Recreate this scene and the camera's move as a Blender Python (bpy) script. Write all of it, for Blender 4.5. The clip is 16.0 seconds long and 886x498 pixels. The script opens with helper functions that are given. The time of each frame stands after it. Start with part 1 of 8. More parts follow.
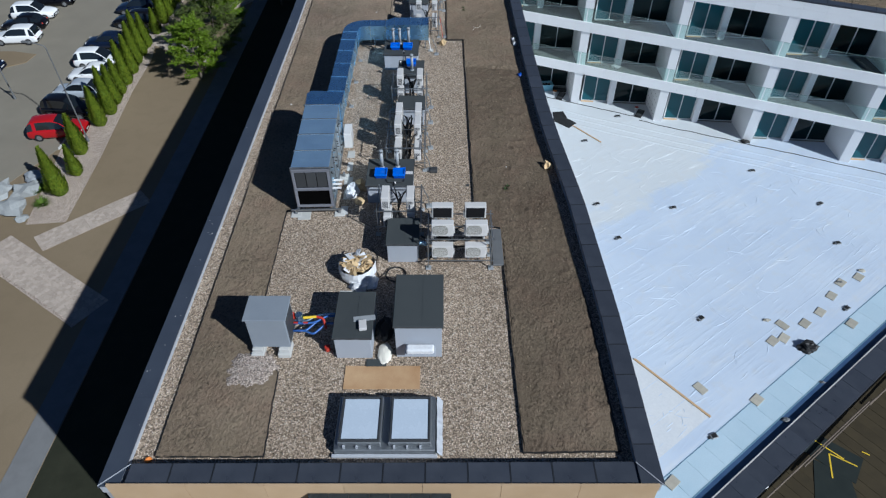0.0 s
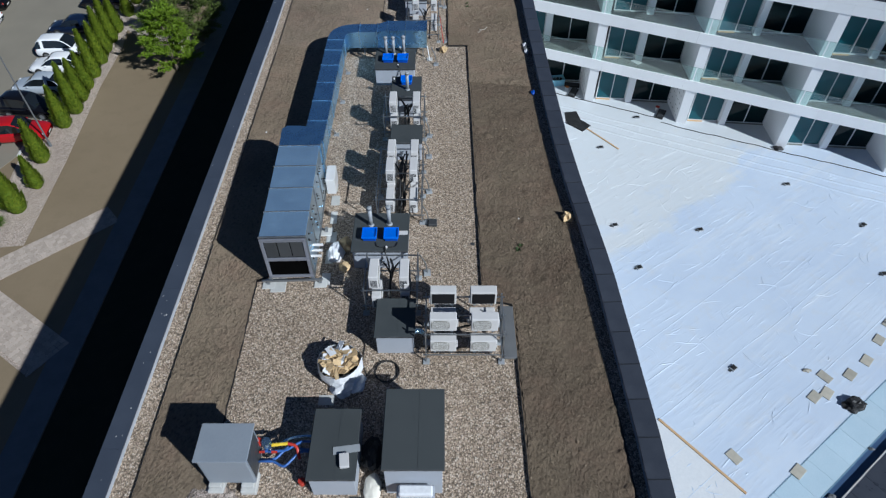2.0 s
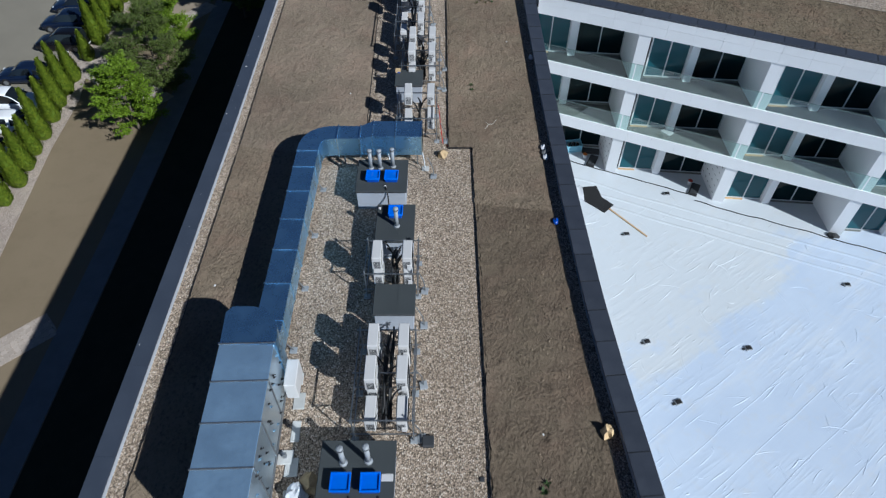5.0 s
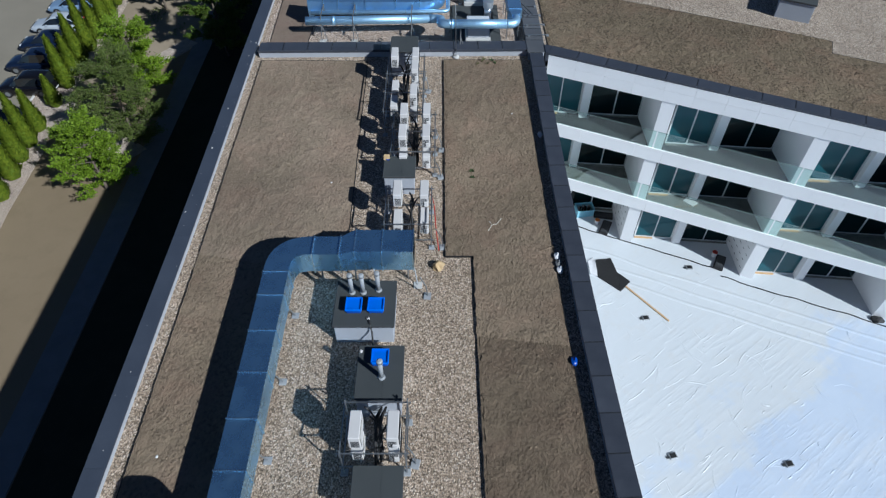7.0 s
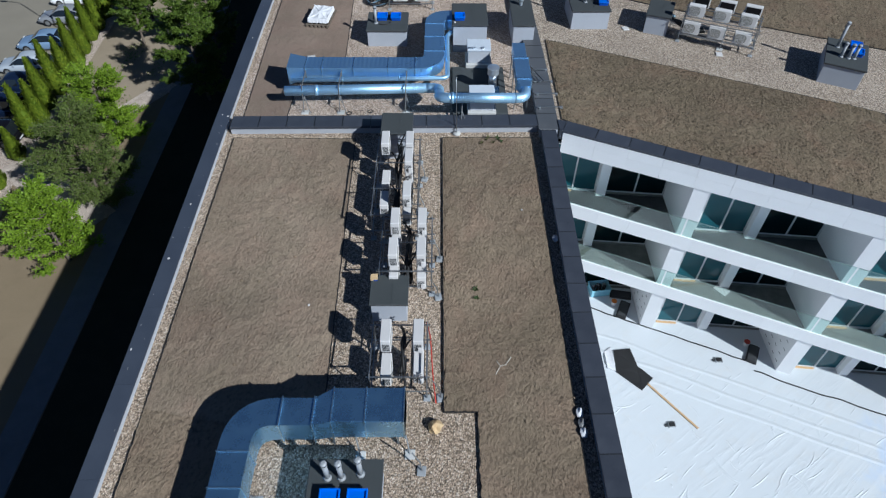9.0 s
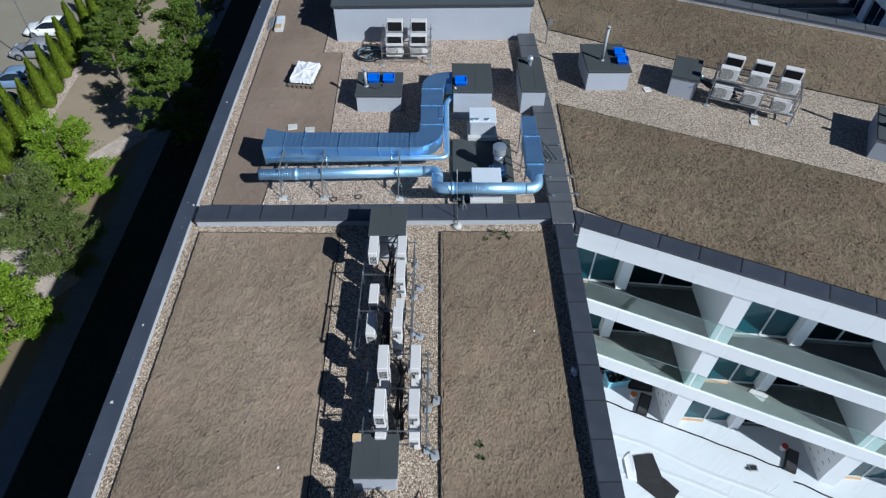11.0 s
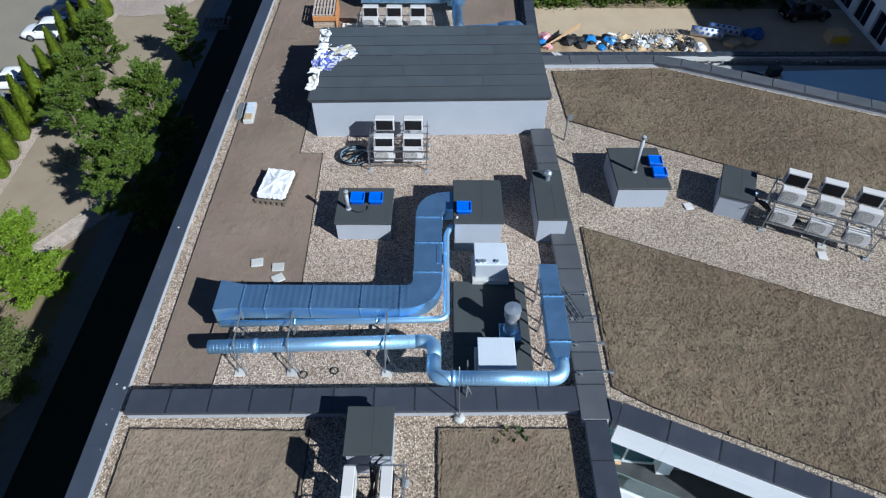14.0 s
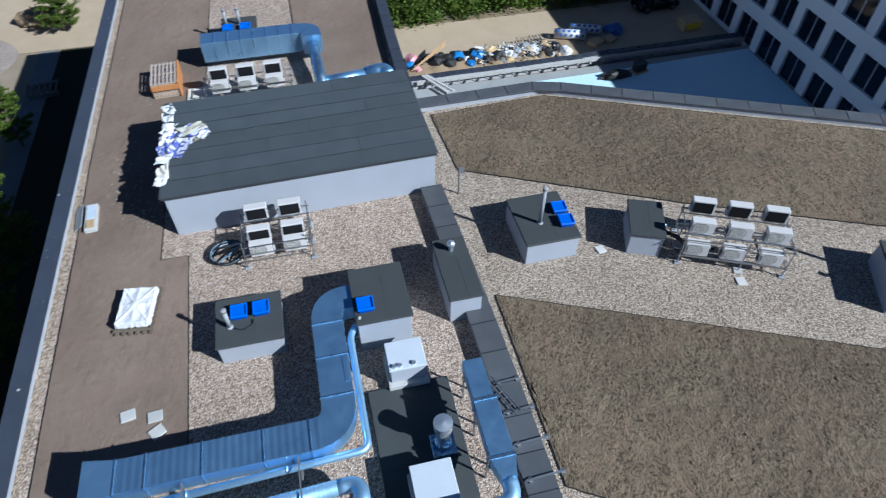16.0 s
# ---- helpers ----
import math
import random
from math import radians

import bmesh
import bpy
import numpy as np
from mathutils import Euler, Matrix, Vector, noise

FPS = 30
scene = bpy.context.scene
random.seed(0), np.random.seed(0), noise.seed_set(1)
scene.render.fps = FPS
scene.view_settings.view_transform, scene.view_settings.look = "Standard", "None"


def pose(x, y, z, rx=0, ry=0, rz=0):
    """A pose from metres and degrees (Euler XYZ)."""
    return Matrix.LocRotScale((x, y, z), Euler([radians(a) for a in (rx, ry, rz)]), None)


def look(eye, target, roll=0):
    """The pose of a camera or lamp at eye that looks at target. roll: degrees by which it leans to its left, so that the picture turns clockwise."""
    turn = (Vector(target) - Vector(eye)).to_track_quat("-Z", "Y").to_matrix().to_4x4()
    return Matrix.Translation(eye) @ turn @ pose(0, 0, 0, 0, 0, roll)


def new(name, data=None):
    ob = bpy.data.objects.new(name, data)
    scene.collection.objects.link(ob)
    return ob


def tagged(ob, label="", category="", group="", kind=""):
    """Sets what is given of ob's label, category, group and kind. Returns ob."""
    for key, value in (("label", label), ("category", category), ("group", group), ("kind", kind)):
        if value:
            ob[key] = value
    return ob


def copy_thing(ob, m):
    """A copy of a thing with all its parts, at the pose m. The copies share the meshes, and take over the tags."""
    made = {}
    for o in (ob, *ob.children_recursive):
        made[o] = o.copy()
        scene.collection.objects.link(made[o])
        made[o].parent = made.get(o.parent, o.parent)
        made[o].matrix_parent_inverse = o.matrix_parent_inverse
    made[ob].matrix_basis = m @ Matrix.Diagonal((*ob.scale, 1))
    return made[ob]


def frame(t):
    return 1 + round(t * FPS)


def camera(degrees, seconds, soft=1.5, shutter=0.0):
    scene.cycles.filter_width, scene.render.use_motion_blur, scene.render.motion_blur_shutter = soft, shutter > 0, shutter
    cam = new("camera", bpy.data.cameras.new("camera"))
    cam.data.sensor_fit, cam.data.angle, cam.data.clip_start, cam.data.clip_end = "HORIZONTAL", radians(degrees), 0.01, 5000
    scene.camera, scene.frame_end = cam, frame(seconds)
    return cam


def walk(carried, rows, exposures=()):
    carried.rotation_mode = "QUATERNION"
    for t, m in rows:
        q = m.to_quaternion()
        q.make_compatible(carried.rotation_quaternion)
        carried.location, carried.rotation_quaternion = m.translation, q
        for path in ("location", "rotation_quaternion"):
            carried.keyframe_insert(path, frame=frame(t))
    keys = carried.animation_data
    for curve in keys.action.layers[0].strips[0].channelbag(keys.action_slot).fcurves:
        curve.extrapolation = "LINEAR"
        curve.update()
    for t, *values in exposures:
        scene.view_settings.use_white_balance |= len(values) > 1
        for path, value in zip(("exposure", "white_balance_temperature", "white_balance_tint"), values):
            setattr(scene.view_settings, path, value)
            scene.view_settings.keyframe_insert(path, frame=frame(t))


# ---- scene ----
cam = camera(70.1, 16.0, soft=1.2, shutter=0.3)
METRES, EYE, TILT, LEAN, TURN = 46.8, 17.95, -43.6, 0.0, 0.0
ROWS = [
    (0.0, 0.0, 0.0, 0.0, -0.0, 0.0, 0.0),
    (0.5, -0.0004, 0.0245, 0.0228, 0.0, -1.01, 0.01),
    (1.0, -0.0008, 0.049, 0.046, -0.0, -2.0, 0.0),
    (1.5, -0.0007, 0.0736, 0.0691, -0.01, -2.97, -0.01),
    (2.0, -0.0008, 0.0985, 0.0924, -0.02, -3.72, -0.05),
    (2.5, -0.0017, 0.1231, 0.1159, -0.04, -4.22, -0.07),
    (3.0, -0.0019, 0.1477, 0.1392, -0.04, -4.59, -0.08),
    (3.5, -0.0019, 0.1727, 0.1623, -0.06, -4.67, -0.07),
    (4.0, -0.0018, 0.1977, 0.1858, -0.05, -4.6, -0.08),
    (6.5, 0.0023, 0.3216, 0.3031, -0.05, -4.41, -0.02),
    (7.0, 0.0026, 0.3462, 0.3257, -0.09, -4.32, -0.02),
    (7.5, 0.0029, 0.3706, 0.3494, -0.1, -4.27, -0.03),
    (8.0, 0.003, 0.395, 0.3727, -0.13, -4.21, -0.03),
    (8.5, 0.0032, 0.4193, 0.3961, -0.14, -4.18, -0.06),
    (11.0, 0.0051, 0.5325, 0.5063, -0.11, -4.18, -0.16),
    (11.5, 0.0053, 0.554, 0.5273, -0.11, -4.18, -0.19),
    (12.0, 0.0056, 0.5751, 0.548, -0.1, -4.17, -0.2),
    (12.5, 0.0057, 0.5959, 0.569, -0.1, -4.19, -0.22),
    (13.0, 0.0062, 0.6165, 0.5895, -0.07, -4.21, -0.22),
    (13.5, 0.0063, 0.6368, 0.6091, -0.06, -4.17, -0.25),
    (14.0, 0.0064, 0.6568, 0.6289, -0.05, -4.15, -0.25),
    (14.5, 0.0064, 0.6759, 0.6481, -0.25, -4.16, -0.05),
    (15.0, 0.007, 0.693, 0.6645, -1.15, -4.13, 0.86),
    (15.5, 0.0094, 0.7081, 0.6788, -4.47, -4.24, 4.05),
    (16.0, 0.0126, 0.7217, 0.6914, -9.98, -4.83, 9.08),
]
walk(cam, [(t, pose(0, 0, EYE, TILT, LEAN, TURN) @ pose(METRES * x, METRES * y, METRES * z, 90 + pitch, roll, yaw)) for t, x, y, z, yaw, pitch, roll in ROWS],
     exposures=[(0.0, -0.10, 5640, 6.0), (4.0, -0.05, 5640, 6.0), (8.5, 0.07, 5660, 6.0), (11.5, 0.24, 5700, 6.0), (14.5, 0.37, 5580, 6.0), (16.0, 0.34, 5420, 6.0)])

# ---- light ----
SUN_DIR = Vector((13.0, -10.9, 12.0)).normalized()
world = bpy.data.worlds.new("sky")
scene.world = world
world.use_nodes = True
wn = world.node_tree
sky = wn.nodes.new("ShaderNodeTexSky")
sky.sky_type = 'NISHITA'
sky.sun_disc = False
sky.sun_elevation = math.asin(SUN_DIR.z)
sky.sun_rotation = math.atan2(SUN_DIR.x, SUN_DIR.y)
sky.air_density, sky.dust_density, sky.ozone_density = 0.48, 0.0, 4.0
wn.nodes["Background"].inputs["Strength"].default_value = 0.05
wn.links.new(sky.outputs["Color"], wn.nodes["Background"].inputs["Color"])
sun = new("sun", bpy.data.lights.new("sun", "SUN"))
sun.data.energy, sun.data.angle, sun.data.color = 5.0, radians(0.53), (1.0, 0.97, 0.92)
sun.matrix_world = look(SUN_DIR * 100, (0, 0, 0))


# ---- material helpers ----
class Nodes:
    """A small builder for one procedural material."""

    def __init__(self, name, rough=0.8, metal=0.0, spec=0.5):
        self.m = bpy.data.materials.new(name)
        self.m.use_nodes = True
        self.t = self.m.node_tree
        self.b = self.t.nodes["Principled BSDF"]
        self.b.inputs["Roughness"].default_value = rough
        self.b.inputs["Metallic"].default_value = metal
        self.b.inputs["Specular IOR Level"].default_value = spec
        self.co = self.t.nodes.new("ShaderNodeTexCoord").outputs["Object"]

    def node(self, kind, **sockets):
        n = self.t.nodes.new(kind)
        for k, v in sockets.items():
            self.put(n, k.replace("_", " "), v)
        return n

    def put(self, n, key, v):
        s = n.inputs[key]
        if isinstance(v, bpy.types.NodeSocket):
            self.t.links.new(v, s)
        else:
            s.default_value = v

    def stretch(self, sx, sy, sz, rz=0.0):
        turn = self.node("ShaderNodeMapping", Vector=self.co)
        turn.inputs["Rotation"].default_value = (0, 0, radians(rz))
        return self.node("ShaderNodeMapping", Vector=turn.outputs["Vector"], Scale=(sx, sy, sz)).outputs["Vector"]

    def noise(self, scale, detail=4.0, rough=0.6, vec=None, dist=0.0):
        n = self.node("ShaderNodeTexNoise", Scale=scale, Detail=detail, Roughness=rough, Vector=vec or self.co, Distortion=dist)
        return n.outputs["Fac"]

    def ramp(self, fac, *stops):
        n = self.node("ShaderNodeValToRGB", Fac=fac)
        e = n.color_ramp.elements
        while len(e) < len(stops):
            e.new(0.5)
        for el, (p, c) in zip(e, stops):
            el.position = p
            el.color = (*c, 1) if len(c) == 3 else c
        return n.outputs["Color"]

    def grey(self, fac, lo, hi, a=0.0, b=1.0):
        n = self.node("ShaderNodeMapRange", Value=fac)
        n.inputs["From Min"].default_value, n.inputs["From Max"].default_value = a, b
        n.inputs["To Min"].default_value, n.inputs["To Max"].default_value = lo, hi
        return n.outputs["Result"]

    def mix(self, fac, a, b, blend="MIX"):
        n = self.t.nodes.new("ShaderNodeMix")
        n.data_type, n.blend_type = "RGBA", blend
        for i, v in ((0, fac), (6, a), (7, b)):
            if isinstance(v, bpy.types.NodeSocket):
                self.t.links.new(v, n.inputs[i])
            else:
                n.inputs[i].default_value = v if i == 0 else ((*v, 1) if len(v) == 3 else v)
        return n.outputs[2]

    def math(self, op, a, b=0.5):
        n = self.t.nodes.new("ShaderNodeMath")
        n.operation = op
        for i, v in ((0, a), (1, b)):
            if isinstance(v, bpy.types.NodeSocket):
                self.t.links.new(v, n.inputs[i])
            else:
                n.inputs[i].default_value = v
        return n.outputs[0]

    def bump(self, height, strength=0.3, dist=0.02, normal=None):
        n = self.node("ShaderNodeBump", Strength=strength, Distance=dist, Height=height)
        if normal:
            self.t.links.new(normal, n.inputs["Normal"])
        return n.outputs["Normal"]

    def finish(self, color=None, rough=None, normal=None):
        for key, v in (("Base Color", color), ("Roughness", rough), ("Normal", normal)):
            if v is None:
                continue
            if key == "Base Color" and not isinstance(v, bpy.types.NodeSocket):
                v = (*v, 1)
            self.put(self.b, key, v)
        return self.m


def plain(name, a, b, scale=3.0, rough=0.7, metal=0.0, bump=0.1, fine=60.0, vary=0.12, spec=0.5):
    """Two-scale variation between two colours, a fine grain and a light relief; each object a little lighter or darker."""
    n = Nodes(name, rough, metal, spec)
    big = n.noise(scale, 5.0, 0.65)
    small = n.noise(fine, 3.0, 0.6)
    rnd = n.node("ShaderNodeObjectInfo").outputs["Random"]
    c = n.mix(n.grey(big, 0, 1, 0.3, 0.7), a, b)
    c = n.mix(0.35, c, n.mix(small, tuple(x * 0.75 for x in a), tuple(min(1, x * 1.2) for x in b)))
    f = n.grey(rnd, 1 - vary, 1 + vary)
    c = n.mix(1.0, c, n.node("ShaderNodeCombineColor", Red=f, Green=f, Blue=f).outputs[0], "MULTIPLY")
    r = n.grey(big, max(0.02, rough - 0.1), min(1, rough + 0.1), 0.3, 0.7)
    return n.finish(c, r, n.bump(small, bump, 0.01))


def gravel_mat(name, cols, size=0.046, tint=(1, 1, 1), scale_patch=0.35):
    n = Nodes(name, 0.85)
    warp = n.noise(9.0, 2.0)
    v = n.t.nodes.new("ShaderNodeTexVoronoi")
    jog = n.node("ShaderNodeTexNoise", Vector=n.co, Scale=11.0, Detail=2.0).outputs["Color"]
    bent_co = n.node("ShaderNodeVectorMath", Vector=jog)
    bent_co.operation = "MULTIPLY_ADD"
    bent_co.inputs[1].default_value = (0.05, 0.05, 0.05)
    n.t.links.new(n.co, bent_co.inputs[2])
    n.put(v, "Vector", bent_co.outputs[0])
    v.inputs["Scale"].default_value = 1 / size
    pick = n.node("ShaderNodeSeparateColor", Color=v.outputs["Color"])
    c = n.ramp(pick.outputs[0], *cols)
    gap = n.grey(v.outputs["Distance"], 1.08, 0.30, 0.34, 0.80)
    c = n.mix(1.0, c, n.node("ShaderNodeCombineColor", Red=gap, Green=gap, Blue=gap).outputs[0], "MULTIPLY")
    patch = n.noise(scale_patch, 4.0, 0.6)
    c = n.mix(n.grey(patch, 0.0, 0.55, 0.4, 0.7), c, n.mix(1.0, c, (0.72 * tint[0], 0.70 * tint[1], 0.68 * tint[2]), "MULTIPLY"))
    h = n.math("SUBTRACT", 1.0, v.outputs["Distance"])
    nor = n.bump(warp, 0.5, 0.05, n.bump(h, 1.0, 0.035))
    return n.finish(c, None, nor)


def soil_mat(name, a, b, crumb=0.5):
    """Crumbly earth: broad tones, clumps and dark gaps, pale dry grains."""
    n = Nodes(name, 0.95, 0, 0.2)
    big = n.noise(0.30, 6.0, 0.65)
    mid = n.noise(2.4, 6.0, 0.70, None, 0.4)
    fine = n.noise(38.0, 4.0, 0.75)
    c = n.mix(n.grey(big, 0, 1, 0.3, 0.7), a, b)
    c = n.mix(n.grey(mid, 0, 0.5 * crumb, 0.45, 0.75), c, tuple(x * 0.62 for x in a))
    c = n.mix(n.grey(fine, 0.0, 0.3 + 0.4 * crumb, 0.5, 0.85), c, tuple(x * 1.45 for x in b))
    zone = n.noise(0.11, 4.0, 0.55)
    damp = n.grey(zone, 0.84, 1.14, 0.36, 0.6)
    c = n.mix(1.0, c, n.node("ShaderNodeCombineColor", Red=damp, Green=damp, Blue=damp).outputs[0], "MULTIPLY")
    hue = n.noise(0.55, 4.0, 0.6, None, 0.5)
    c = n.mix(1.0, c, n.ramp(hue, (0.38, (0.98, 0.985, 0.94)), (0.52, (1.0, 0.98, 0.95)), (0.66, (1.02 + 0.05 * crumb, 0.98, 0.95))), "MULTIPLY")
    rough_zone = n.grey(n.noise(0.8, 4.0, 0.65), 0.35, 1.0, 0.36, 0.54)
    clod = n.noise(9.5, 4.0, 0.62, n.stretch(1.12, 0.9, 1, 20), 0.15)
    dark = n.math("MULTIPLY", n.grey(clod, 0.85 * crumb, 0.0, 0.36, 0.49), rough_zone)
    c = n.mix(dark, c, tuple(x * 0.40 for x in a))
    c = n.mix(n.math("MULTIPLY", n.grey(clod, 0.0, 0.5 * crumb, 0.55, 0.68), rough_zone), c, tuple(x * 1.30 for x in b))
    spk = n.noise(90.0, 2.0, 0.5)
    c = n.mix(n.grey(spk, 0.0, 0.6, 0.62, 0.75), c, (0.42, 0.37, 0.30))
    h = n.math("ADD", n.math("MULTIPLY", clod, n.math("ADD", rough_zone, 0.2)), n.math("ADD", n.math("MULTIPLY", mid, 0.12), n.math("MULTIPLY", fine, 0.3)))
    return n.finish(c, None, n.bump(h, min(1.0, 1.1 * crumb), 0.10))


def metal_mat(name, col, rough, metal=1.0):
    """Zinc-coated sheet: faint spangle, soft dents, streaks."""
    n = Nodes(name, rough, metal)
    sp = n.t.nodes.new("ShaderNodeTexVoronoi")
    n.put(sp, "Vector", n.co)
    sp.inputs["Scale"].default_value = 45
    s = n.node("ShaderNodeSeparateColor", Color=sp.outputs["Color"]).outputs[0]
    big = n.noise(1.7, 4.0, 0.6)
    c = n.mix(n.grey(s, 0, 0.35), col, tuple(x * 0.8 for x in col))
    c = n.mix(n.grey(big, 0, 0.4, 0.45, 0.8), c, tuple(x * 0.72 for x in col))
    r = n.math("ADD", n.grey(big, rough - 0.06, rough + 0.1, 0.3, 0.7), n.grey(s, -0.03, 0.05))
    dents = n.noise(2.6, 2.0, 0.5)
    return n.finish(c, r, n.bump(dents, 0.25, 0.04))


def printed_film():
    """Plastic film with large blue, white, grey and ochre print."""
    n = Nodes("blue_printed_film", 0.4)
    f = n.noise(1.25, 2.0, 0.5, None, 0.6)
    white, blue, grey, ochre = (0.72, 0.73, 0.76), (0.09, 0.12, 0.42), (0.34, 0.36, 0.38), (0.46, 0.40, 0.22)
    c = n.ramp(f, (0.0, white), (0.43, white), (0.45, blue), (0.50, blue), (0.52, white), (0.60, grey), (0.64, ochre), (0.68, white))
    return n.finish(c, None, n.bump(n.noise(5.0, 3.0), 0.4, 0.03))


M_GRAVEL = gravel_mat("roof_gravel", [(0.0, (0.190, 0.142, 0.102)), (0.3, (0.400, 0.309, 0.222)), (0.6, (0.545, 0.424, 0.316)), (0.85, (0.684, 0.555, 0.432)), (1.0, (0.820, 0.712, 0.595))])
M_GRAVEL_GROUND = gravel_mat("ground_gravel", [(0.0, (0.42, 0.33, 0.265)), (0.5, (0.63, 0.51, 0.42)), (1.0, (0.78, 0.67, 0.58))], 0.042)
M_GRAVEL_PALE = gravel_mat("pale_pink_gravel", [(0.0, (0.36, 0.29, 0.24)), (0.5, (0.52, 0.43, 0.37)), (1.0, (0.66, 0.57, 0.50))], 0.05)
M_SOIL = soil_mat("roof_soil", (0.178, 0.137, 0.098), (0.272, 0.212, 0.155), 0.65)
M_SOIL_WING = soil_mat("wing_roof_soil", (0.146, 0.114, 0.078), (0.228, 0.180, 0.126), 1.05)
M_SOIL_DRY = soil_mat("dry_roof_soil", (0.200, 0.156, 0.116), (0.298, 0.237, 0.180), 0.52)
M_SOIL_DAMP = soil_mat("damp_roof_soil", (0.115, 0.087, 0.062), (0.185, 0.143, 0.104), 0.6)
M_SOIL_SMOOTH = soil_mat("settled_roof_soil", (0.180, 0.137, 0.110), (0.224, 0.173, 0.141), 0.22)
M_COPING = plain("dark_coping_sheet", (0.038, 0.044, 0.059), (0.056, 0.063, 0.081), 1.2, 0.34, 0.0, 0.03, 30, 0.10)
M_COPING_SMOOTH = plain("smooth_coping_sheet", (0.044, 0.054, 0.076), (0.058, 0.070, 0.096), 0.8, 0.36, 0.0, 0.02, 30, 0.02)
M_COPING_PALE = plain("pale_coping_sheet", (0.072, 0.078, 0.088), (0.100, 0.106, 0.116), 1.2, 0.42, 0.0, 0.03, 30, 0.08)
M_COPING_SEAM = plain("dark_coping_seam", (0.012, 0.014, 0.018), (0.022, 0.025, 0.03), 3, 0.5)
M_UPSTAND = plain("light_grey_upstand", (0.36, 0.38, 0.42), (0.43, 0.45, 0.49), 1.5, 0.75)
M_ROOFFELT = plain("slate_green_roofing_felt", (0.046, 0.059, 0.069), (0.064, 0.078, 0.090), 0.9, 0.85, 0, 0.3, 90, 0.10)
M_PRINT = printed_film()
M_BITUMEN = plain("dark_bitumen_felt", (0.040, 0.047, 0.050), (0.053, 0.061, 0.064), 1.3, 0.85, 0, 0.3, 90, 0.06)
M_RENDER = plain("light_grey_render", (0.335, 0.360, 0.405), (0.38, 0.405, 0.455), 0.9, 0.85, 0, 0.12, 120, 0.03)
M_DARKTRIM = plain("dark_trim_sheet", (0.035, 0.038, 0.042), (0.05, 0.053, 0.057), 2, 0.5, 0, 0.05)
# The blue in these zinc colours is sky reflection, weakest on M_ZINC_SIDE.
M_ZINC = metal_mat("sky_tinted_zinc_sheet", (0.36, 0.66, 0.98), 0.27, 0.95)
M_ZINC_TOP = metal_mat("satin_sky_tinted_zinc", (0.52, 0.76, 1.0), 0.40, 0.82)
M_ZINC_SIDE = metal_mat("bare_zinc_sheet", (0.60, 0.70, 0.78), 0.36, 0.9)
M_ZINC_LIGHT = metal_mat("pale_sky_tinted_zinc", (0.36, 0.64, 0.97), 0.34, 0.88)
M_ZINC_SPIRAL = metal_mat("spiral_sky_tinted_zinc", (0.46, 0.74, 1.0), 0.42, 0.78)
M_ZINC_BRIGHT = metal_mat("bright_sky_tinted_zinc", (0.54, 0.78, 0.97), 0.25, 0.95)
M_CHROME = metal_mat("polished_steel", (0.82, 0.90, 0.97), 0.34, 0.85)
M_LEG = plain("dull_dark_steel", (0.10, 0.105, 0.11), (0.16, 0.165, 0.17), 4, 0.6)
M_STEEL = metal_mat("galvanised_steel", (0.40, 0.42, 0.44), 0.5)
M_WHITE = plain("white_enamel", (0.570, 0.558, 0.549), (0.636, 0.623, 0.614), 2, 0.4, 0, 0.02, 40, 0.03)
M_LID = plain("cool_white_sheet", (0.53, 0.59, 0.66), (0.60, 0.66, 0.73), 1.2, 0.4, 0, 0.03, 30, 0.02)
M_COIL = plain("black_coil_fins", (0.008, 0.008, 0.010), (0.016, 0.016, 0.018), 6, 0.7, 0, 0.3, 200, 0.1, 0.15)
M_INTAKE_SHADE = plain("intake_shade_black", (0.002, 0.002, 0.002), (0.004, 0.004, 0.004), 3, 1.0, 0, 0.0, 30, 0.0, 0.0)
M_ALU = plain("anodised_frame", (0.20, 0.21, 0.25), (0.26, 0.27, 0.31), 3, 0.45, 0.3)
M_MAT = plain("black_rubber_mat", (0.014, 0.020, 0.019), (0.026, 0.033, 0.031), 2, 0.8, 0, 0.2, 40, 0.05, 0.2)
M_GLASSEDGE = plain("pale_glass_edge", (0.15, 0.23, 0.22), (0.20, 0.29, 0.28), 2, 0.2)
M_FANGRILLE = plain("grey_fan_grille", (0.20, 0.20, 0.18), (0.29, 0.285, 0.255), 6, 0.5, 0, 0.2, 150)
M_BLUE = plain("bright_blue_plastic", (0.006, 0.11, 0.62), (0.010, 0.15, 0.74), 3, 0.35, 0, 0.03, 30, 0.05)
M_BLUE_DARK = plain("deep_blue_plastic", (0.004, 0.05, 0.33), (0.006, 0.07, 0.42), 3, 0.4, 0, 0.03, 30, 0.05)
M_PVC = plain("grey_vent_pipe", (0.27, 0.29, 0.31), (0.34, 0.36, 0.38), 3, 0.45)
M_BLACK = plain("black_rubber", (0.010, 0.010, 0.011), (0.018, 0.018, 0.019), 4, 0.6)
M_PAD = plain("grey_rubber_pad", (0.26, 0.28, 0.30), (0.36, 0.38, 0.40), 3, 0.85, 0, 0.2, 60)
M_CONCRETE = plain("pale_concrete", (0.42, 0.42, 0.41), (0.54, 0.54, 0.52), 3, 0.9, 0, 0.3, 60)


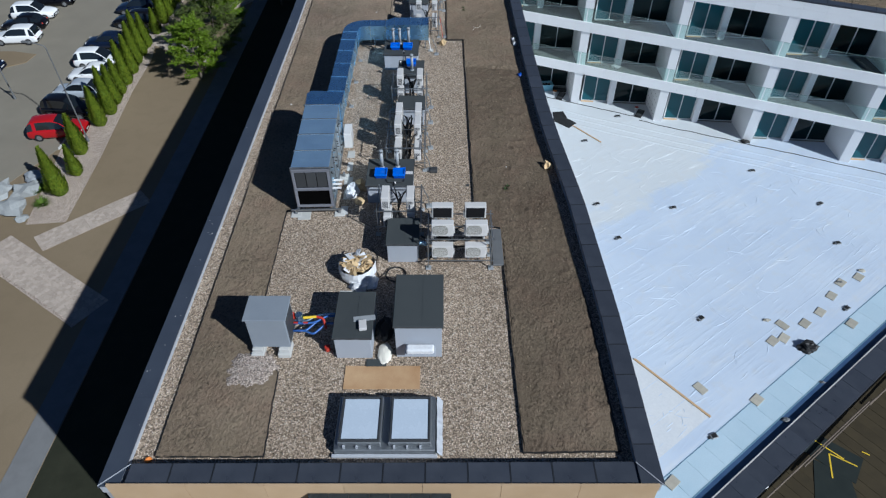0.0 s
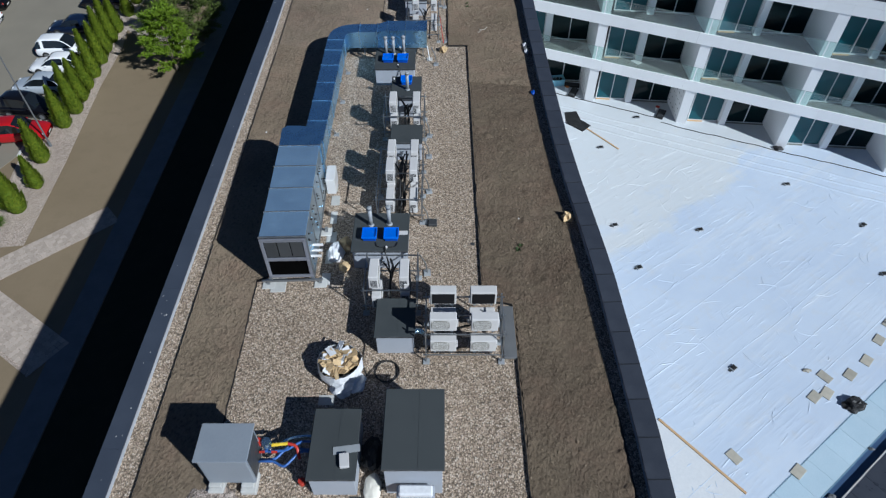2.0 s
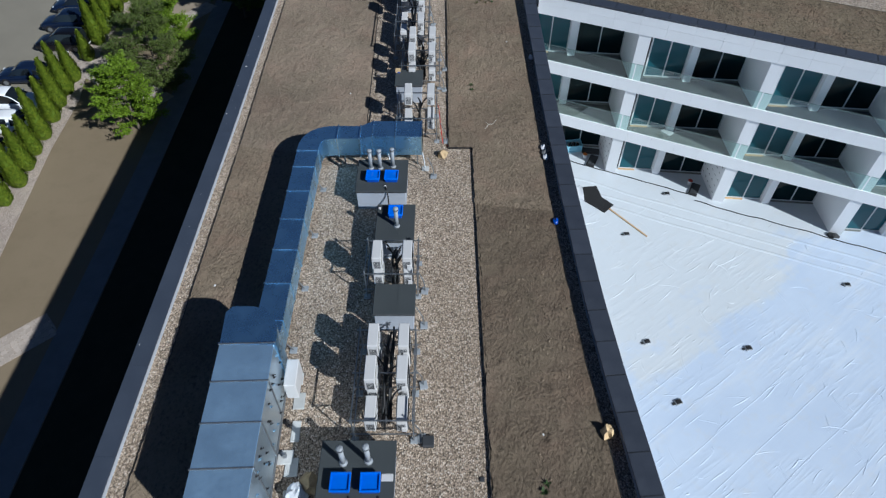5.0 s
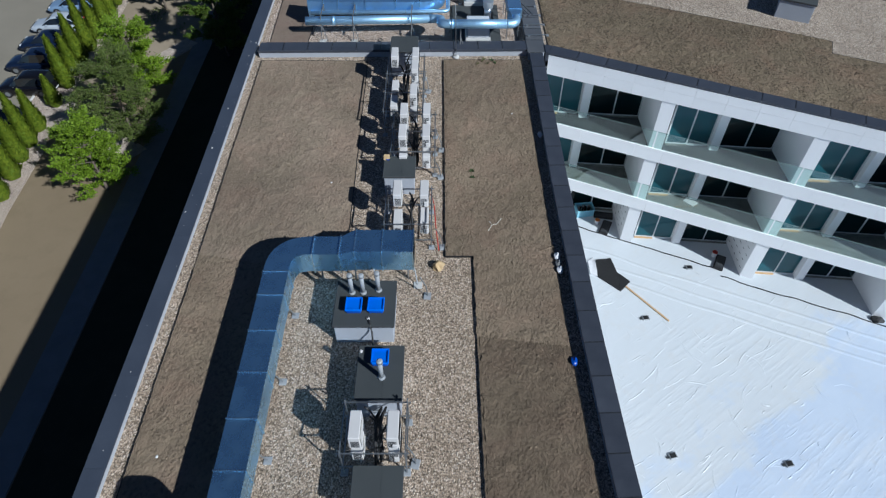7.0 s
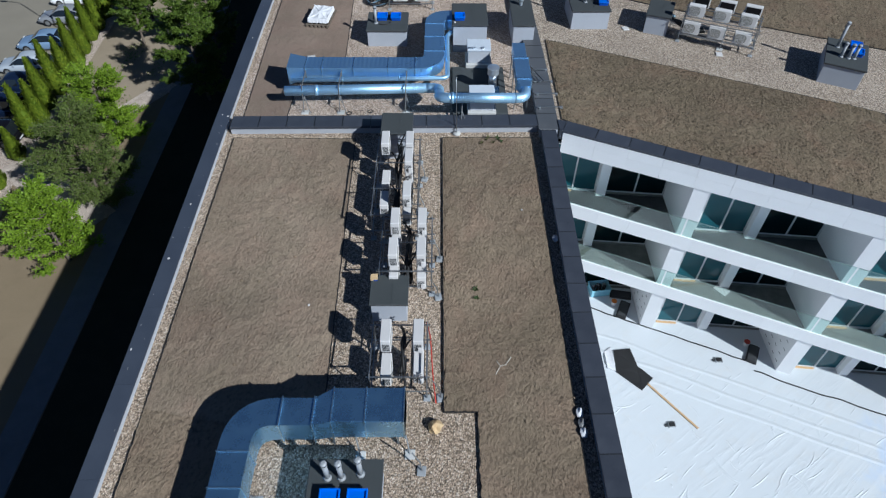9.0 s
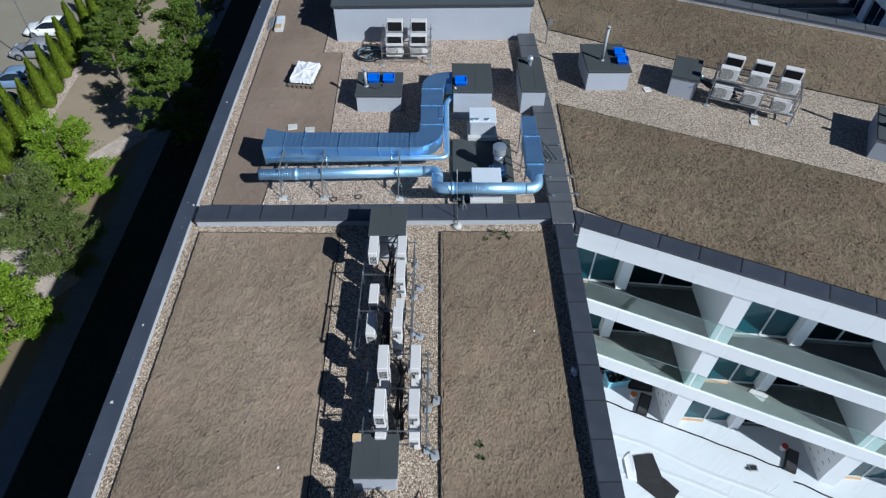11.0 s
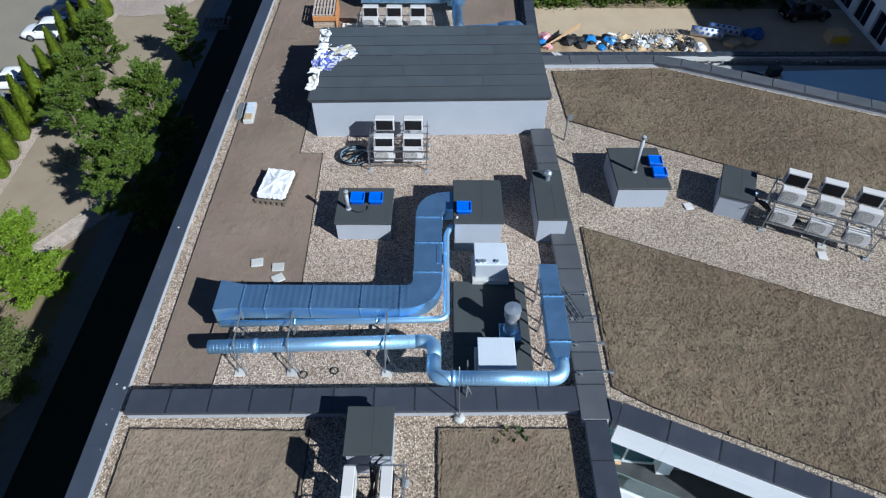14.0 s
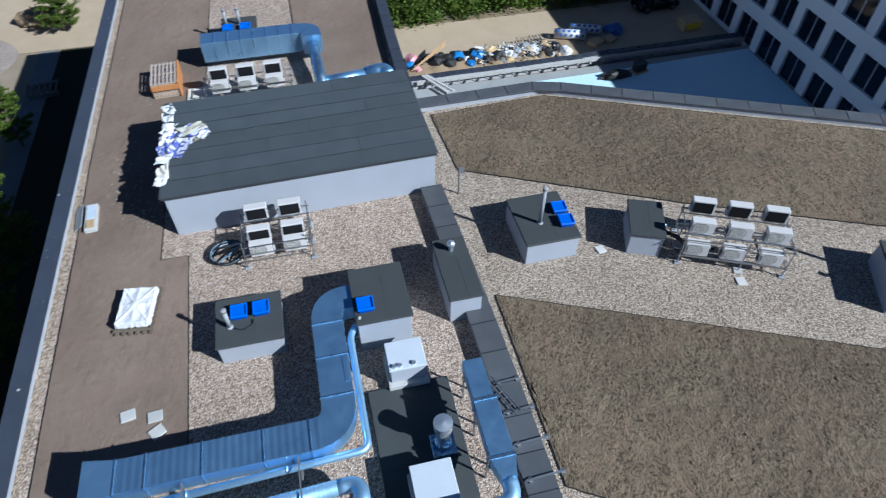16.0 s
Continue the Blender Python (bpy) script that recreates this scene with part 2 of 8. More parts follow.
def membrane_mat(name, a, b, warm):
    """White sheeting: long soft folds and short creases along the lie of the sheets, faint dirt, an area of warmer
    tone.
    """
    n = Nodes(name, 0.5, 0, 0.4)
    lie = n.stretch(1, 1, 1, -36.5)
    across = n.node("ShaderNodeSeparateXYZ", Vector=lie).outputs["Y"]
    big = n.noise(0.22, 5.0, 0.65)
    dirt = n.noise(1.1, 6.0, 0.7)
    c = n.mix(n.grey(big, 0, 1, 0.35, 0.65), a, b)
    edge = n.math("ADD", across, n.grey(n.noise(0.35, 4.0, 0.6), -3.0, 3.0, 0.25, 0.75))
    c = n.mix(n.grey(edge, 0, 1, 19.6, 21.2), c, warm)
    c = n.mix(n.grey(dirt, 0, 0.4, 0.52, 0.8), c, (0.60, 0.58, 0.54))
    streak = n.noise(0.8, 5.0, 0.65, n.stretch(0.15, 2.2, 1, -36.5))
    c = n.mix(n.grey(streak, 0, 0.35, 0.55, 0.75), c, (0.74, 0.75, 0.76))
    fold = n.noise(0.9, 3.0, 0.55, n.stretch(0.16, 1.3, 1, -36.5), 0.6)
    crease = n.noise(1.3, 3.0, 0.55, n.stretch(0.16, 1.5, 1, -37), 0.35)
    ridge = n.math("POWER", n.math("SUBTRACT", 1.0, n.math("ABSOLUTE", n.math("SUBTRACT", crease, 0.5))), 18.0)
    gate = n.grey(n.noise(0.3, 3.0), 0.0, 1.0, 0.42, 0.62)
    return n.finish(c, None, n.bump(n.math("MULTIPLY", ridge, gate), 0.20, 0.04, n.bump(fold, 0.12, 0.08)))


def glass_mat(name, col, rough=0.03, spec=0.9):
    n = Nodes(name, rough, 0, spec)
    n.b.inputs["Transmission Weight"].default_value = 0.0
    return n.finish(col)


def clear_glass(name, tint=(0.86, 0.95, 0.93)):
    m = bpy.data.materials.new(name)
    m.use_nodes = True
    t = m.node_tree
    out = t.nodes["Material Output"]
    tr, gl, mx = (t.nodes.new(k) for k in ("ShaderNodeBsdfTransparent", "ShaderNodeBsdfGlossy", "ShaderNodeMixShader"))
    mx.inputs[0].default_value = 0.09
    tr.inputs["Color"].default_value = (*tint, 1)
    gl.inputs["Roughness"].default_value = 0.02
    t.links.new(tr.outputs[0], mx.inputs[1])
    t.links.new(gl.outputs[0], mx.inputs[2])
    t.links.new(mx.outputs[0], out.inputs["Surface"])
    return m


def ground_mat():
    n = Nodes("dry_ground", 0.95, 0, 0.2)
    big = n.noise(0.06, 5.0, 0.6)
    mid = n.noise(0.8, 6.0, 0.7)
    fine = n.noise(14.0, 5.0, 0.75)
    grass = n.noise(0.45, 6.0, 0.75, None, 0.5)
    c = n.mix(n.grey(big, 0, 1, 0.35, 0.65), (0.215, 0.165, 0.105), (0.265, 0.206, 0.136))
    c = n.mix(n.grey(mid, 0, 0.5, 0.5, 0.8), c, (0.18, 0.138, 0.086))
    c = n.mix(n.grey(grass, 0, 0.5, 0.66, 0.78), c, (0.16, 0.17, 0.07))
    c = n.mix(n.grey(fine, 0, 0.5, 0.45, 0.85), c, (0.165, 0.128, 0.080))
    return n.finish(c, None, n.bump(fine, 0.4, 0.05))


# White sheeting whose blue is skylight put into the base colour.
M_SKYLIT_SHEET = plain("sky_tinted_white_sheeting", (0.56, 0.80, 0.98), (0.62, 0.84, 0.98), 0.5, 0.5, 0, 0.1, 8, 0.02)
M_MEMBRANE = membrane_mat("white_roof_sheeting", (0.53, 0.61, 0.735), (0.59, 0.665, 0.775), (0.62, 0.655, 0.685))
M_CREAM = plain("cream_roof_sheeting", (0.63, 0.66, 0.70), (0.70, 0.71, 0.72), 0.6, 0.55, 0, 0.15, 7, 0.0)
M_FELT_PALE = plain("pale_blue_felt", (0.42, 0.56, 0.66), (0.50, 0.62, 0.71), 0.8, 0.7, 0, 0.2, 20, 0.03)
M_FACADE = plain("white_facade_panel", (0.87, 0.88, 0.885), (0.91, 0.915, 0.92), 0.7, 0.5, 0, 0.02, 30, 0.02)
M_SLAB = plain("grey_balcony_floor", (0.095, 0.10, 0.092), (0.26, 0.265, 0.24), 1.7, 0.7, 0, 0.1, 30)
M_SLAB_DARK = plain("dark_balcony_floor", (0.030, 0.033, 0.034), (0.085, 0.09, 0.09), 1.6, 0.6, 0, 0.1, 30)
# One glass in two tints: bright reflection and dark room put into colour.
M_WINDOW_LIT = glass_mat("lit_tint_window_glass", (0.016, 0.085, 0.108), 0.05, 0.3)
M_WINDOW_SHADE = glass_mat("shade_tint_window_glass", (0.004, 0.014, 0.016), 0.05, 0.22)
M_WINDOW_NAVY = glass_mat("deep_blue_window_glass", (0.006, 0.013, 0.028), 0.05, 0.4)
# Room walls near black: the rooms' dimness is put into the colour.
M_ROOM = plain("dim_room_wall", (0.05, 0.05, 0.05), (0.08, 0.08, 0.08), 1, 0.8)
M_FRAME = plain("white_window_frame", (0.55, 0.57, 0.58), (0.62, 0.64, 0.65), 2, 0.4)
M_GLASS = clear_glass("balustrade_glass", (0.84, 0.935, 0.915))
M_TIMBER = plain("tan_facade_board", (0.46, 0.32, 0.19), (0.55, 0.40, 0.25), 0.9, 0.6, 0, 0.1, 50, 0.05)
M_PLYSHEET = plain("stained_plywood", (0.36, 0.19, 0.085), (0.58, 0.40, 0.23), 0.9, 0.7, 0, 0.1, 30, 0.0)
M_PLY = plain("plywood", (0.52, 0.33, 0.17), (0.62, 0.42, 0.23), 2.2, 0.7, 0, 0.1, 30, 0.06)
# Grey render for the main walls, their shade put into the colour.
M_WALL_SHADED = plain("dark_shaded_render", (0.30, 0.31, 0.33), (0.36, 0.37, 0.39), 0.6, 0.85)
M_GROUND = ground_mat()
M_ASPHALT = plain("worn_asphalt", (0.205, 0.183, 0.143), (0.252, 0.226, 0.178), 0.35, 0.9, 0, 0.3, 40, 0.0)
M_DIRT = plain("sandy_track", (0.40, 0.31, 0.21), (0.50, 0.40, 0.28), 0.5, 0.95, 0, 0.5, 12, 0.0)
M_SANDHEAP = plain("brown_heaped_sand", (0.24, 0.17, 0.10), (0.36, 0.27, 0.17), 1.6, 0.95, 0, 0.5, 12, 0.0)
M_DECK = plain("dark_wood_deck", (0.036, 0.028, 0.015), (0.062, 0.048, 0.026), 1.5, 0.8, 0, 0.2, 40, 0.06, 0.25)


# ---- geometry helpers ----
def part(name, bm, mat, parent=None, label="", smooth=False):
    """One bmesh as one mesh object under a thing or a part. mat: one material, or several by face index."""
    bmesh.ops.recalc_face_normals(bm, faces=bm.faces)
    me = bpy.data.meshes.new(name)
    bm.to_mesh(me)
    bm.free()
    for m in mat if isinstance(mat, (list, tuple)) else (mat,):
        me.materials.append(m)
    if smooth:
        for p in me.polygons:
            p.use_smooth = True
    ob = new(name, me)
    ob.parent = parent
    return tagged(ob, label)


def thing(name, m, label, category, group="", kind=""):
    """An Empty at a thing's base, that parents its parts."""
    ob = new(name)
    ob.empty_display_size = 0.2
    ob.matrix_basis = m
    return tagged(ob, label, category, group, kind)


def BM():
    return bmesh.new()


def bx(bm, x0, x1, y0, y1, z0, z1, bev=0.0, mi=0):
    """A box, with its edges broken by bev."""
    vs = [bm.verts.new((x, y, z)) for z in (z0, z1) for x, y in ((x0, y0), (x1, y0), (x1, y1), (x0, y1))]
    fs = [bm.faces.new([vs[i] for i in q]) for q in ((3, 2, 1, 0), (4, 5, 6, 7), (0, 1, 5, 4), (1, 2, 6, 5), (2, 3, 7, 6), (3, 0, 4, 7))]
    for f in fs:
        f.material_index = mi
    if bev > 0:
        es = list({e for f in fs for e in f.edges})
        bmesh.ops.bevel(bm, geom=es, offset=bev, segments=1, affect="EDGES", clamp_overlap=True, material=mi)
    return bm


def box(x0, x1, y0, y1, z0, z1, bev=0.0):
    return bx(BM(), x0, x1, y0, y1, z0, z1, bev)


def prism(poly, z0, z1, bm=None, mi=0):
    """A level prism over a polygon of x, y."""
    bm = bm or BM()
    lo = [bm.verts.new((x, y, z0)) for x, y in poly]
    hi = [bm.verts.new((x, y, z1)) for x, y in poly]
    n = len(poly)
    fs = [bm.faces.new(hi), bm.faces.new(lo[::-1])]
    fs += [bm.faces.new((lo[i], lo[(i + 1) % n], hi[(i + 1) % n], hi[i])) for i in range(n)]
    for f in fs:
        f.material_index = mi
    return bm


def cyl(bm, p, q, r, seg=10, r2=None, mi=0):
    """A round bar from p to q."""
    p, q = Vector(p), Vector(q)
    m = Matrix.Translation((p + q) / 2) @ (q - p).to_track_quat("Z", "Y").to_matrix().to_4x4()
    g = bmesh.ops.create_cone(bm, cap_ends=True, segments=seg, radius1=r, radius2=r if r2 is None else r2, depth=(q - p).length, matrix=m)
    for f in {f for v in g["verts"] for f in v.link_faces}:
        f.material_index = mi
    return bm


def bent(pts, r, steps=5):
    """The points of a line whose corners are rounded with the radius r."""
    pts = [Vector(p) for p in pts]
    out = [pts[0]]
    for a, b, c in zip(pts, pts[1:], pts[2:]):
        d0, d1 = (a - b), (c - b)
        f = 0.98 if len(pts) == 3 else 0.49
        k = min(r, d0.length * f, d1.length * f)
        p, q = b + d0.normalized() * k, b + d1.normalized() * k
        for i in range(steps + 1):
            s = i / steps
            out.append(p * (1 - s) ** 2 + b * 2 * s * (1 - s) + q * s * s)
    return out + [pts[-1]]


def sweep(bm, pts, profile, closed=True, mi=0, cap=True):
    """A profile of (across, up) carried along points; it stays upright unless the line is steep."""
    pts = [Vector(p) for p in pts]
    rings = []
    for i, p in enumerate(pts):
        d = (pts[min(i + 1, len(pts) - 1)] - pts[max(i - 1, 0)]).normalized()
        up = Vector((0, 0, 1)) if abs(d.z) < 0.9 else Vector((0, 1, 0))
        side = d.cross(up).normalized()
        upv = side.cross(d).normalized()
        grow = 1.0
        if 0 < i < len(pts) - 1:
            a, b = (p - pts[i - 1]).normalized(), (pts[i + 1] - p).normalized()
            grow = 1 / max(0.5, math.cos(a.angle(b, 0) / 2))
        rings.append([bm.verts.new(p + side * u * grow + upv * v) for u, v in profile])
    n = len(profile)
    for a, b in zip(rings, rings[1:]):
        for i in range(n):
            bm.faces.new((a[i], a[(i + 1) % n], b[(i + 1) % n], b[i])).material_index = mi
    if cap:
        bm.faces.new(rings[0][::-1]).material_index = mi
        bm.faces.new(rings[-1]).material_index = mi
    return bm


def ring(r, seg=12):
    return [(r * math.cos(math.tau * i / seg), r * math.sin(math.tau * i / seg)) for i in range(seg)]


def rect(w, h):
    return [(-w / 2, -h / 2), (w / 2, -h / 2), (w / 2, h / 2), (-w / 2, h / 2)]


def tube(pts, r, seg=8, bend=0.0, bm=None):
    bm = bm or BM()
    return sweep(bm, bent(pts, bend) if bend else pts, ring(r, seg))


def along(line, d):
    """The place and heading (degrees) at d metres along a line of x, y."""
    for (x0, y0), (x1, y1) in zip(line, line[1:]):
        l = math.hypot(x1 - x0, y1 - y0)
        if d <= l or (x1, y1) == line[-1]:
            return x0 + (x1 - x0) * d / l, y0 + (y1 - y0) * d / l, math.degrees(math.atan2(y1 - y0, x1 - x0))
        d -= l


def offset(line, d):
    """A line of x, y moved d to its left."""
    out = []
    for i, p in enumerate(line):
        a, b = line[max(i - 1, 0)], line[min(i + 1, len(line) - 1)]
        dx, dy = b[0] - a[0], b[1] - a[1]
        l = math.hypot(dx, dy)
        out.append((p[0] - dy / l * d, p[1] + dx / l * d))
    return out


def inside(x, y, poly):
    hit = False
    for (x0, y0), (x1, y1) in zip(poly, poly[1:] + poly[:1]):
        if (y0 > y) != (y1 > y) and x < x0 + (x1 - x0) * (y - y0) / (y1 - y0):
            hit = not hit
    return hit


def patch(name, poly, z, mat, label, category, cell=0.11, rough=0.03, edge=0.03, thick=0.1, seed=0, bare=()):
    """A layer of loose earth over a polygon of x, y: a ragged rim and an uneven, cloddy top."""
    rnd = random.Random(seed)
    rim = []
    for (x0, y0), (x1, y1) in zip(poly, poly[1:] + poly[:1]):
        l = math.hypot(x1 - x0, y1 - y0)
        n = max(1, int(l / 0.12))
        for i in range(n):
            w = edge * (noise.noise((x0 * 3 + i * 0.6, y0, seed)) + rnd.uniform(-0.5, 0.5)) if 0 < i else 0
            rim.append((x0 + (x1 - x0) * i / n - (y1 - y0) / l * w, y0 + (y1 - y0) * i / n + (x1 - x0) / l * w))
    bm = prism(rim, z - thick, z - 0.006)
    xs, ys = [p[0] for p in poly], [p[1] for p in poly]
    nx, ny = int((max(xs) - min(xs)) / cell), int((max(ys) - min(ys)) / cell)
    made = {}
    for i in range(nx + 1):
        for j in range(ny + 1):
            x, y = min(xs) + i * cell, min(ys) + j * cell
            if inside(x, y, poly):
                x2, y2 = x + rnd.uniform(-0.3, 0.3) * cell, y + rnd.uniform(-0.3, 0.3) * cell
                h = noise.noise((x * 0.5, y * 0.5, seed)) + 0.8 * noise.noise((x * 1.7, y * 1.7, seed)) + 0.8 * noise.noise((x * 4.1, y * 4.1, seed + 9))
                clod = max(0.0, noise.noise((x * 3.3, y * 3.3, seed + 4)) - 0.12) + 0.7 * max(0.0, noise.noise((x * 5.3, y * 5.3, seed + 2)) - 0.2)
                made[i, j] = bm.verts.new((x2, y2, z + rough * (h * 0.5 + 3.4 * clod)))
    for (i, j), v in made.items():
        q = [made.get(k) for k in ((i, j), (i + 1, j), (i + 1, j + 1), (i, j + 1))]
        if all(q):
            bm.faces.new(q).smooth = True
    ob = tagged(part(name, bm, mat), label, category, "", "structure")
    fleece = BM()
    for k in range(0, len(rim), 8):
        run = [(x, y, z - 0.02) for x, y in (rim + rim[:1])[k:k + 9] if not (bare and bare[0] < y < bare[1])]
        if len(run) > 1 and max(math.dist(p, q) for p, q in zip(run, run[1:])) < 0.5:
            sweep(fleece, run, [(-0.012, -0.06), (0.012, -0.06), (0.012, 0.024), (-0.012, 0.024)])
    part("fleece_edge", fleece, M_BLACK, ob, "black edging fleece")
    return ob


M_GREYSHEET = plain("grey_sheet_metal", (0.13, 0.135, 0.14), (0.18, 0.185, 0.19), 2, 0.5)
M_MILKY = plain("milky_acrylic", (0.50, 0.58, 0.68), (0.56, 0.64, 0.74), 1.5, 0.25, 0, 0.01, 20, 0.02)
M_CABINET = plain("grey_cabinet_paint", (0.22, 0.25, 0.29), (0.26, 0.29, 0.33), 1.5, 0.4, 0, 0.02, 30, 0.02)
M_BLUEPIPE = plain("blue_pipe_wrap", (0.03, 0.09, 0.32), (0.06, 0.16, 0.45), 9, 0.4)
M_RED = plain("red_paint", (0.42, 0.03, 0.02), (0.52, 0.05, 0.03), 4, 0.4)
M_YELLOW = plain("yellow_plastic", (0.75, 0.50, 0.02), (0.85, 0.60, 0.05), 4, 0.45)
M_ORANGE = plain("orange_plastic", (0.70, 0.20, 0.03), (0.78, 0.26, 0.05), 4, 0.5)
M_FILM = plain("crumpled_white_film", (0.62, 0.63, 0.66), (0.78, 0.79, 0.81), 5, 0.35, 0, 0.5, 14, 0.06)
M_SACK = plain("off_white_sack", (0.66, 0.63, 0.55), (0.74, 0.71, 0.63), 4, 0.8)
M_CARD = plain("torn_cardboard", (0.43, 0.28, 0.13), (0.64, 0.49, 0.29), 5, 0.85, 0, 0.2, 40, 0.25)
M_PALLET = plain("weathered_pallet_wood", (0.30, 0.22, 0.15), (0.42, 0.33, 0.24), 4, 0.85, 0, 0.2, 50, 0.2)
M_RUSTED = plain("rusty_tube", (0.10, 0.075, 0.055), (0.18, 0.14, 0.11), 5, 0.7)
M_RUST = plain("orange_brown_board", (0.40, 0.16, 0.05), (0.52, 0.23, 0.08), 3, 0.7, 0, 0.2, 40, 0.1)
M_SLAT = plain("pale_pinkish_wood", (0.42, 0.35, 0.31), (0.54, 0.46, 0.41), 4, 0.85, 0, 0.2, 50, 0.12)
M_NAVYFELT = plain("navy_gutter_felt", (0.026, 0.060, 0.135), (0.040, 0.085, 0.18), 1.5, 0.6)
M_BLUEGREY = plain("blue_grey_felt", (0.10, 0.19, 0.28), (0.16, 0.26, 0.35), 1.5, 0.7)
M_SLABSTONE = plain("weathered_slab", (0.33, 0.31, 0.26), (0.47, 0.44, 0.37), 3, 0.9, 0, 0.3, 40, 0.15)
M_TEALBIN = plain("pale_blue_plastic", (0.20, 0.48, 0.60), (0.28, 0.56, 0.68), 4, 0.4)


def leaf_mat(name, a, b):
    n = Nodes(name, 0.6, 0, 0.3)
    isl = n.node("ShaderNodeNewGeometry").outputs["Random Per Island"]
    big = n.noise(0.8, 3.0)
    c = n.mix(isl, a, b)
    c = n.mix(n.grey(big, 0, 0.5, 0.4, 0.7), c, tuple(x * 0.7 for x in a))
    n.finish(c)
    tr = n.t.nodes.new("ShaderNodeBsdfTranslucent")
    mx = n.t.nodes.new("ShaderNodeMixShader")
    n.t.links.new(c, tr.inputs["Color"])
    mx.inputs[0].default_value = 0.3
    n.t.links.new(n.b.outputs[0], mx.inputs[1])
    n.t.links.new(tr.outputs[0], mx.inputs[2])
    n.t.links.new(mx.outputs[0], n.t.nodes["Material Output"].inputs["Surface"])
    return n.m


M_LEAF_BRIGHT = leaf_mat("bright_leaf", (0.125, 0.215, 0.012), (0.25, 0.37, 0.028))
M_LEAF = leaf_mat("green_leaf", (0.08, 0.15, 0.02), (0.17, 0.25, 0.04))
M_LEAF_MID = leaf_mat("deep_green_leaf", (0.068, 0.120, 0.016), (0.145, 0.210, 0.030))
M_LEAF_DARK = leaf_mat("dark_leaf", (0.04, 0.075, 0.022), (0.085, 0.13, 0.045))
M_LEAF_GREY = leaf_mat("grey_green_leaf", (0.082, 0.122, 0.026), (0.165, 0.21, 0.052))
M_THUJA = leaf_mat("thuja_green", (0.105, 0.165, 0.012), (0.225, 0.285, 0.024))
M_DRYLEAF = leaf_mat("dry_leaf", (0.10, 0.10, 0.04), (0.20, 0.19, 0.09))
M_BARK = plain("bark", (0.10, 0.08, 0.06), (0.16, 0.13, 0.10), 4, 0.95, 0, 0.5, 25)
M_DRYLAWN = plain("dry_sandy_lawn", (0.245, 0.198, 0.140), (0.335, 0.275, 0.202), 0.35, 0.95, 0, 0.5, 14, 0.0, 0.2)
# Near-black ground colour: the building's shade is put into it.
M_SHADE_GROUND = plain("shade_darkened_ground", (0.022, 0.024, 0.016), (0.04, 0.042, 0.028), 0.8, 0.95, 0, 0.5, 18, 0.0, 0.1)
M_CARGLASS = glass_mat("tinted_car_glass", (0.010, 0.013, 0.016))
M_LAMPGLASS = plain("clear_lamp_glass", (0.5, 0.52, 0.55), (0.6, 0.62, 0.65), 4, 0.15)
M_BOULDER = plain("pale_boulder", (0.22, 0.235, 0.24), (0.36, 0.37, 0.37), 2, 0.9, 0, 0.5, 18, 0.1)
M_BLUEBAG = plain("blue_rubbish_bag", (0.02, 0.16, 0.45), (0.04, 0.22, 0.55), 4, 0.35)
M_PINK = plain("pink_rubbish_bag", (0.60, 0.25, 0.28), (0.70, 0.35, 0.38), 4, 0.4)
M_CONCRETE_FLOOR = plain("grey_deck_felt", (0.28, 0.29, 0.29), (0.36, 0.37, 0.37), 0.7, 0.9, 0, 0.2, 30, 0.0)


def isle_mat(name, a, b):
    n = Nodes(name, 0.9)
    isl = n.node("ShaderNodeNewGeometry").outputs["Random Per Island"]
    c = n.mix(isl, a, b)
    c = n.mix(n.grey(n.noise(1.2, 4.0), 0, 0.4, 0.4, 0.75), c, tuple(x * 0.75 for x in a))
    return n.finish(c, None, n.bump(n.noise(60.0, 3.0), 0.3, 0.01))


# Darker than the garden pavers: the building's shade is in this colour.
M_PAVER_SHADE = isle_mat("shade_toned_paver", (0.15, 0.152, 0.155), (0.20, 0.202, 0.205))
M_PAVER_ISL = isle_mat("beige_garden_paver", (0.40, 0.335, 0.28), (0.53, 0.45, 0.385))
M_GRAVEL_NORTH = gravel_mat("beige_roof_gravel", [(0.0, (0.256, 0.191, 0.139)), (0.3, (0.502, 0.382, 0.296)), (0.6, (0.625, 0.492, 0.392)), (0.85, (0.738, 0.610, 0.506)), (1.0, (0.814, 0.720, 0.649))])
M_GRAVEL_WING = gravel_mat("grey_beige_roof_gravel", [(0.0, (0.21, 0.16, 0.12)), (0.3, (0.43, 0.345, 0.265)), (0.6, (0.54, 0.445, 0.350)), (0.85, (0.63, 0.535, 0.435)), (1.0, (0.69, 0.60, 0.51))], 0.05)



# ---- the main building: walls, roof, parapets ----
GROUND = -11.5
WEST = [(-10.02, 8.5), (-10.02, 22.0), (-10.05, 40.0), (-10.22, 52.0), (-10.30, 60.0), (-10.34, 76.0), (-10.36, 93.0)]
EAST = [(6.42, 8.55), (6.40, 15.0), (6.30, 18.0), (6.17, 21.6), (5.97, 24.0), (5.76, 26.4), (5.57, 29.4), (5.42, 34.5), (5.30, 42.0), (5.31, 51.6)]
EAST_FAR = [(5.42, 72.0), (5.55, 78.0), (5.75, 83.0), (6.0, 93.0)]
U = Vector((math.cos(radians(-24.0)), math.sin(radians(-24.0)), 0))
N = Vector((-U.y, U.x, 0))
CORNER = Vector((5.36, 51.6, 0))


def wing(s, off, z=0.0):
    """A place on the wing: s along its courtyard front, off behind it."""
    p = CORNER + U * s + N * off
    return Vector((p.x, p.y, z))


